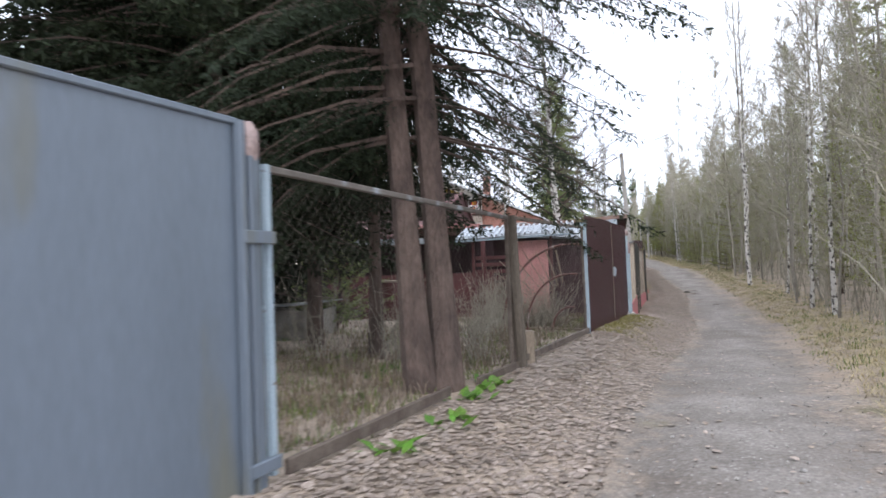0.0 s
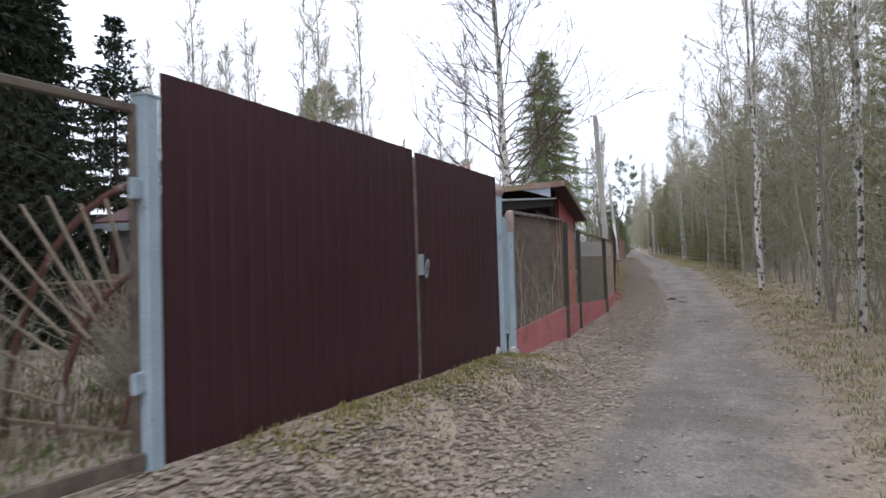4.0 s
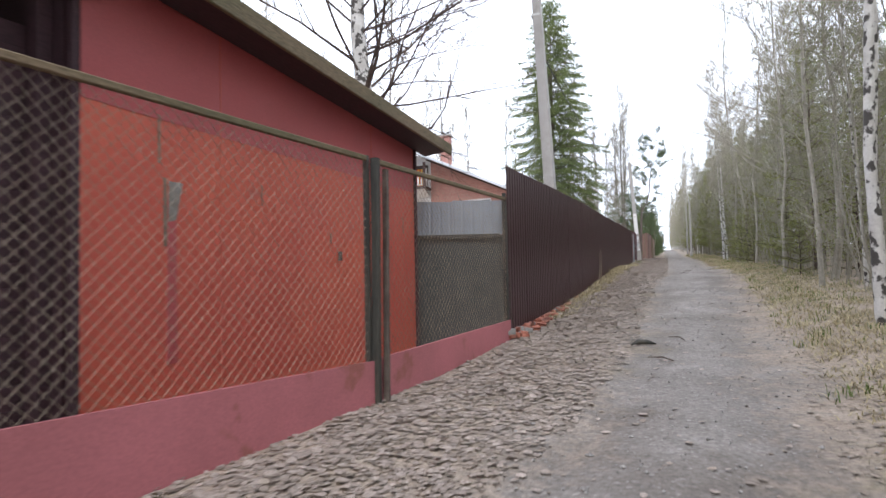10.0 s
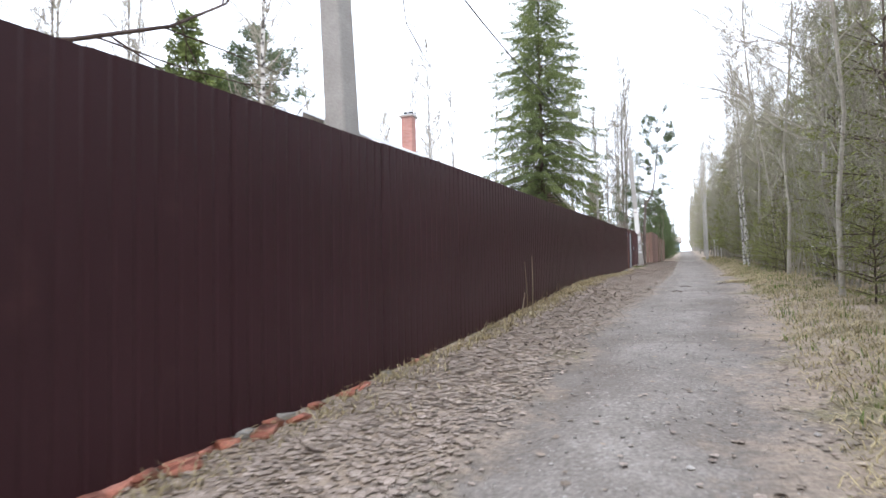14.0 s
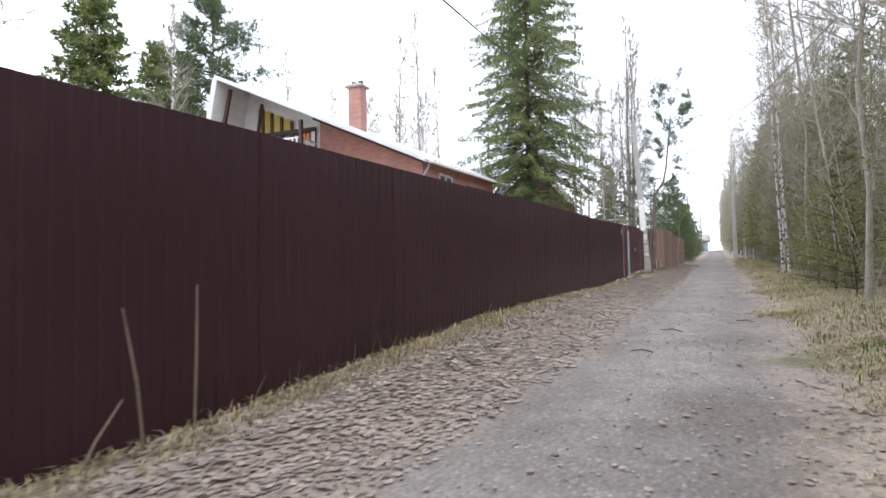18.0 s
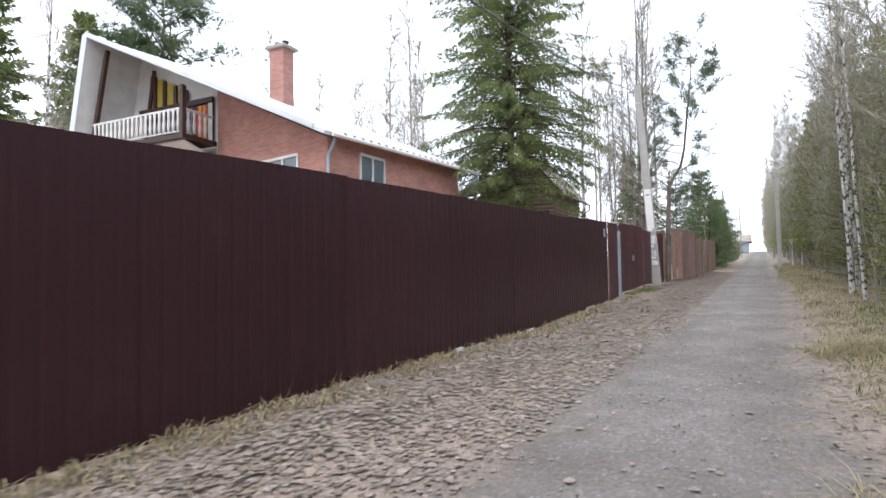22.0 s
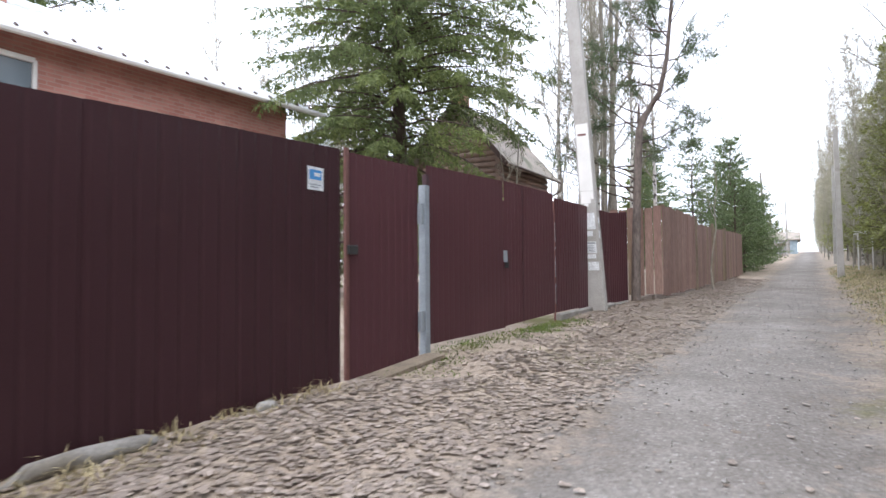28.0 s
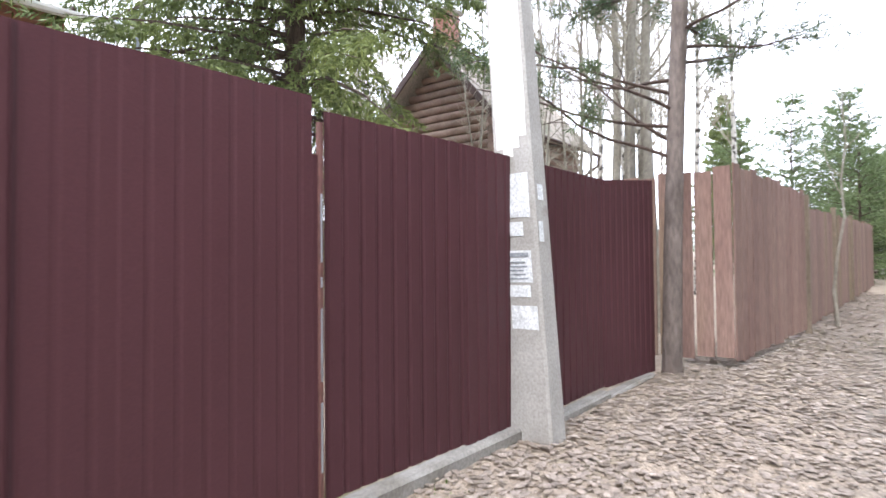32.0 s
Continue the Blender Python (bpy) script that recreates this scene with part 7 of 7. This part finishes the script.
# sunburst trellis of hoops and sticks, drum and well
TRELLIS = (-0.26, 11.55, 0.22)
t = thing("garden_trellis", TRELLIS, "sunburst trellis of rusty hoops crossed by thin slanting sticks", "trellis")
for rx, rz, w in ((1.30, 1.56, 0.024), (0.85, 1.00, 0.022), (0.36, 0.38, 0.018)):
    arc = [(TRELLIS[0] - rx * math.cos(v), TRELLIS[1] + 0.02 * math.sin(3 * v), TRELLIS[2] + rz * math.sin(v)) for v in np.linspace(-0.06, 1.72, 15)]
    part("hoop", Acc().tube(arc, w, 8), "jamb", t, "bent rusty red hoop", True)
for k, v in enumerate((10, 20, 28.5, 37, 44, 52, 59, 66, 73, 80)):
    a, out = radians(v), (1.72, 1.72, 1.76, 1.81, 1.85, 1.84, 1.74, 1.56, 1.52, 1.48)[k]
    d = np.array([-math.cos(a), 0, math.sin(a)])
    c = np.array(TRELLIS) + np.array([0, -0.03 + 0.006 * (k % 3), 0])
    part("stick", Acc().beam(tuple(c + d * (0.80 + 0.05 * (k % 4))), tuple(c + d * out), 0.030, 0.014, 0.003), "oldwood", t)
part("foot_bar", Acc().beam((-1.95, 11.56, 0.25), (0.0, 11.54, 0.16), 0.035, 0.03, 0.004), "oldwood", t)
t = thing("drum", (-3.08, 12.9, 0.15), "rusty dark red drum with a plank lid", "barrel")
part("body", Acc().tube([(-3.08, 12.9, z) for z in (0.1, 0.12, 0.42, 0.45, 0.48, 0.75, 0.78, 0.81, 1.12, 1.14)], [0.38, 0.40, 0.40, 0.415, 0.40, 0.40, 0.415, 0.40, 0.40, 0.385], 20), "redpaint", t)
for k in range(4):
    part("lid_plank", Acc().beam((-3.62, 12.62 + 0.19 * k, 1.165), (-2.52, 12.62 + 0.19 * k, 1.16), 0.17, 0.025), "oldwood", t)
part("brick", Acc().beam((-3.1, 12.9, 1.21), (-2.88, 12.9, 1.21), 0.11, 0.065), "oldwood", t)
# drum likewise set back and enlarged to fit the camera's view
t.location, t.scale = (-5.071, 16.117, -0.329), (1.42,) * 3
t = thing("well_box", (-6.0, 11.1, 0.0), "weathered grey concrete well box with a warped pale lid", "well")
for a, b in (((-6.85, 10.6), (-5.08, 10.6)), ((-5.08, 10.6), (-5.08, 11.7)), ((-5.08, 11.7), (-6.85, 11.7)), ((-6.85, 11.7), (-6.85, 10.6))):
    part("side", Acc().slab([(*a, -0.1), (*b, -0.1), (*b, 0.70), (*a, 0.66)], 0.09), "concrete", t)
part("lid", Acc().slab([(-7.0, 10.45, 0.74), (-5.0, 10.45, 0.86), (-5.0, 11.85, 0.86), (-7.0, 11.85, 0.74)], 0.03), "tin", t, "warped pale sheet lid")
r = rng_of(34)
for s in range(13):
    sh = Acc()
    y = r.uniform(7.5, 13.5)
    x = float(fx(y)) - r.uniform(0.6, 3.2)
    if s > 8:
        x, y = ((-1.05, 12.7), (-1.75, 13.0), (-0.75, 12.3), (-3.6, 12.4))[s - 9]
    z = float(gz(x, y))
    for k in range(26 if s < 9 else 85):
        w = wander(r, (x + r.normal(0, 0.15), y + r.normal(0, 0.15), z - 0.03), (r.normal(0, 0.35), r.normal(0, 0.35), 1), r.uniform(0.5, 1.4), 5, 0.0, 0.12)
        sh.tube(w, np.linspace(0.006, 0.0025, 6), 3, cap=False)
        for j in range(3):
            q = w[r.integers(1, 5)]
            sh.tube([q, q + unit(r.normal(0, 1, 3) + np.array([0, 0, 0.6])) * r.uniform(0.15, 0.4)], [0.003, 0.002], 3, cap=False)
    single("bare_shrub", sh, "twig", (x, y, z), "bare brown-stemmed currant bush in the garden", "shrub", "garden bushes")
for x, y in ((-1.02, 5.2), (-1.0, 4.4), (-0.95, 6.0), (-1.2, 3.6), (-0.92, 5.6)):
    w = Acc()
    z = float(gz(x, y))
    for k in range(16):
        a, s = r.uniform(0, 6.283), r.uniform(0.06, 0.13)
        c = np.array([x + r.normal(0, 0.08), y + r.normal(0, 0.1), z])
        d, e = np.array([math.cos(a), math.sin(a), 0.7]), np.array([-math.sin(a), math.cos(a), 0.0])
        w.add([c, c + d * s * 0.6 - e * s * 0.35, c + d * s * 0.6 + e * s * 0.35, c + d * s * 1.25 + np.array([0, 0, -0.02])], [np.array([[0, 2, 1], [1, 2, 3]])])
    single("green_weed", w, "weed", (x, y, z), "fresh bright green weeds at the fence foot", "plant", "spring weeds", kind="stuff")

# ---- poles and wires ----
def concrete_pole(base, top, w0, w1, label, wide=0.5, deep=0.7):
    t = thing("utility_pole", base, label, "utility pole", "utility poles")
    b, e = np.asarray(base, float), np.asarray(top, float)
    acc = Acc()
    k = 8
    ring = lambda w: [(w * a * c, w * b * d) for a, b, c, d in ((1, -0.88, wide, deep), (1, 0.88, wide, deep), (0.86, 1, wide, deep), (-0.86, 1, wide, deep), (-1, 0.88, wide, deep), (-1, -0.88, wide, deep), (-0.86, -1, wide, deep), (0.86, -1, wide, deep))]
    vs = [o + np.array([x, y, 0]) for o, w in ((b - np.array([0, 0, 0.4]), w0), (e, w1)) for x, y in ring(w)]
    acc.add(vs, [np.array([[i, (i + 1) % k, k + (i + 1) % k, k + i] for i in range(k)]), np.arange(k)[::-1], np.arange(k, 2 * k)])
    shaft = part("shaft", acc, "polegrey", t)
    part("collar", Acc().post(e[0], e[1], e[2] - 0.75, e[2] - 0.70, w1 * 1.1, w1 * 1.5), "insul", t, "pale strap")
    part("bracket", Acc().beam((e[0] + 0.05, e[1], e[2] - 0.3), (e[0] - 0.28, e[1], e[2] - 0.25), 0.03, 0.03), "rust", t)
    part("insulator", Acc().tube([(e[0] - 0.26, e[1], e[2] - 0.25), (e[0] - 0.26, e[1], e[2] - 0.18), (e[0] - 0.26, e[1], e[2] - 0.10)], [0.03, 0.045, 0.02], 8), "insul", t)
    return t


P1, P2 = (2.28, 35.0, 7.5), (3.33, 69.2, 8.92)
concrete_pole((2.63, 35.05, 0.1), P1, 0.27, 0.19, "grey concrete utility pole leaning slightly behind the maroon fence")
pole = concrete_pole((3.86, 69.12, 1.40), P2, 0.25, 0.15, "concrete utility pole with whitewash and torn paper notices", 0.70, 0.42)


def pole_face(z):
    f = (z - 1.0) / (P2[2] - 1.0)
    w = 0.25 + (0.15 - 0.25) * f
    return 3.86 + (P2[0] - 3.86) * f, 69.12 + 0.08 * f, w


def on_pole(z0, z1, a, b, material, name, label="", face="front", lift=0.004):
    """A thin layer on one face of the leaning pole, from a to b across it (-1 to 1)."""
    pts = []
    for z, s in ((z0, a), (z0, b), (z1, b), (z1, a)):
        x, y, w = pole_face(z)
        pts.append((x + s * w * 0.60, y - w * 0.42 - lift, z) if face == "front" else (x + w * 0.70 + lift, y + s * w * 0.36, z))
    return part(name, Acc().slab(pts, 0.003), material, pole, label)


on_pole(3.66, 4.95, -0.98, 0.98, "white", "whitewash", "flaking whitewash on the pole")
for a, b, c, d in ((3.42, 3.655, -0.9, 0.5), (3.36, 3.415, -0.5, 0.1), (3.50, 3.655, 0.52, 0.95)):
    on_pole(a, b, c, d, "white", "whitewash")
on_pole(4.72, 4.76, -0.7, 0.6, "jamb", "paint_stroke", "faded red paint stroke", lift=0.006)
on_pole(2.93, 3.24, -0.9, 0.85, "paper", "notice", "torn white paper notice")
on_pole(2.80, 2.90, -0.4, 0.4, "paper", "paper_scrap", lift=0.005)
note = on_pole(2.48, 2.70, -0.9, 0.75, "paper", "notice", "white paper notice with small print")
on_pole(2.655, 2.685, -0.6, 0.6, "print", "print_line", lift=0.008)
for k in range(5):
    on_pole(2.50 + 0.028 * k, 2.512 + 0.028 * k, -0.7, 0.5 - 0.1 * (k % 3), "print", "print_line", lift=0.008)
on_pole(2.38, 2.46, -0.9, 0.6, "paper", "paper_scrap", lift=0.005)
on_pole(2.16, 2.32, -0.55, 0.9, "paper", "notice", "faded torn paper notice")
on_pole(2.76, 2.90, -0.8, -0.1, "paper", "paper_scrap", face="side")
on_pole(3.05, 3.16, -0.6, 0.3, "paper", "paper_scrap", face="side")
concrete_pole((8.40, 84.0, 1.95), (8.38, 84.2, 7.3), 0.22, 0.15, "grey concrete utility pole at the edge of the wood")
concrete_pole((9.0, 101.0, 2.4), (9.0, 101.0, 8.4), 0.2, 0.14, "grey concrete utility pole at the edge of the wood")
concrete_pole((5.25, 105.0, 2.5), (4.95, 105.0, 8.9), 0.2, 0.14, "grey concrete utility pole beside the far fence")
concrete_pole((6.1, 132.0, 3.5), (6.0, 132.0, 9.8), 0.2, 0.14, "grey concrete utility pole beside the far fence")
concrete_pole((10.0, 126.0, 3.3), (10.0, 126.0, 9.3), 0.2, 0.14, "grey concrete utility pole at the edge of the wood")

for k, yy in enumerate((142.0, 157.0, 173.0, 190.0, 210.0)):
    xx = float(fx(yy)) + 4.9
    zz = float(gz(xx, yy))
    concrete_pole((xx, yy, zz), (xx + 0.1, yy, zz + 6.4), 0.24, 0.18, "pale concrete utility pole far along the wood")


def wire(p, q, sag, label="black overhead power line"):
    p, q = np.asarray(p, float), np.asarray(q, float)
    f = np.linspace(0, 1, 13)
    pts = p + (q - p) * f[:, None]
    pts[:, 2] -= sag * 4 * f * (1 - f)
    single("overhead_wire", Acc().tube(pts, 0.016, 5), "black", tuple(p), label, "cable", "overhead wires")


wire((P1[0] - 0.06, 35, 6.3), (P2[0] - 0.26, 69.2, P2[2] - 0.12), 1.15)
wire((P1[0] - 0.26, 35, P1[2] - 0.12), (-2.6, -2.0, 7.2), 1.2)
wire((P2[0] - 0.26, 69.2, P2[2] - 0.12), (4.7, 105, 8.8), 0.5)

# ---- far end of the lane ----
t = thing("far_fence", (5.4, 92, 2.0), "pale posts and dim boards of a far fence", "fence")
for k in range(14):
    y = 93 + 4.2 * k
    x = float(fx(y)) + 0.9
    z = float(gz(x, y))
    part("post", Acc().post(x, y, z - 0.1, z + 1.7, 0.12), "white" if k < 7 else "concrete", t)
    if k:
        part("rail", Acc().beam((px_, y - 4.2, pz_ + 1.2), (x, y, z + 1.2), 0.04, 0.35), "oldwood", t)
    px_, pz_ = x, z
t = thing("far_house", (5.0, 152, 4.0), "pale blue-grey house at the end of the lane", "house")
part("wall", Acc().beam((2.0, 152, 5.0), (7.0, 152, 5.0), 6.0, 2.2), "bluegrey", t)
part("roof", Acc().slab([(1.6, 148.6, 6.05), (7.4, 148.6, 6.05), (7.4, 152, 7.2), (1.6, 152, 7.2)], 0.1), "slate", t)
part("roof", Acc().slab([(1.6, 152.01, 7.2), (7.4, 152.01, 7.2), (7.4, 155.4, 6.05), (1.6, 155.4, 6.05)], 0.1), "slate", t)
part("window", Acc().slab([(4.2, 148.98, 4.6), (5.2, 148.98, 4.6), (5.2, 148.98, 5.6), (4.2, 148.98, 5.6)], 0.05), "glass", t)
single("white_board", Acc().post(9.25, 88.5, 2.1, 3.7, 0.05).post(9.75, 88.5, 2.1, 3.7, 0.05).beam((9.1, 88.5, 3.66), (9.9, 88.5, 3.66), 0.04, 0.16), "white", (9.25, 88.5, 2.1), "small white board on two posts by the wood", "sign")
rs = random.Random(5)
x, y = 4.49, 29.3
z = float(gz(x, y)) + 0.02
single("charred_branch", Acc().tube([(x - 0.13, y - 0.08, z), (x - 0.05, y - 0.02, z + 0.035), (x + 0.06, y + 0.03, z + 0.03), (x + 0.16, y + 0.10, z)], [0.012, 0.034, 0.030, 0.010], 7), "tarpost", (x, y, z), "short dark broken branch lying on the lane", "branch")
for y, u, ln in ((29.5, 2.3, 0.38), (28.1, 2.25, 0.35), (46.6, 3.0, 0.35), (44.9, 2.8, 0.25), (47.8, 3.9, 0.3), (23.4, 2.7, 0.3)):
    x = float(fx(y)) + u
    z = float(gz(x, y)) + 0.03
    a = rs.uniform(0, 3)
    single("stick", Acc().tube([(x, y, z), (x + 0.5 * ln * math.cos(a), y + 0.5 * ln * math.sin(a), z + 0.02), (x + ln * math.cos(a + 0.2), y + ln * math.sin(a + 0.2), z)], [0.007, 0.010, 0.005], 6), "rust", (x, y, z), "dark fallen stick on the lane", "stick", "fallen sticks")
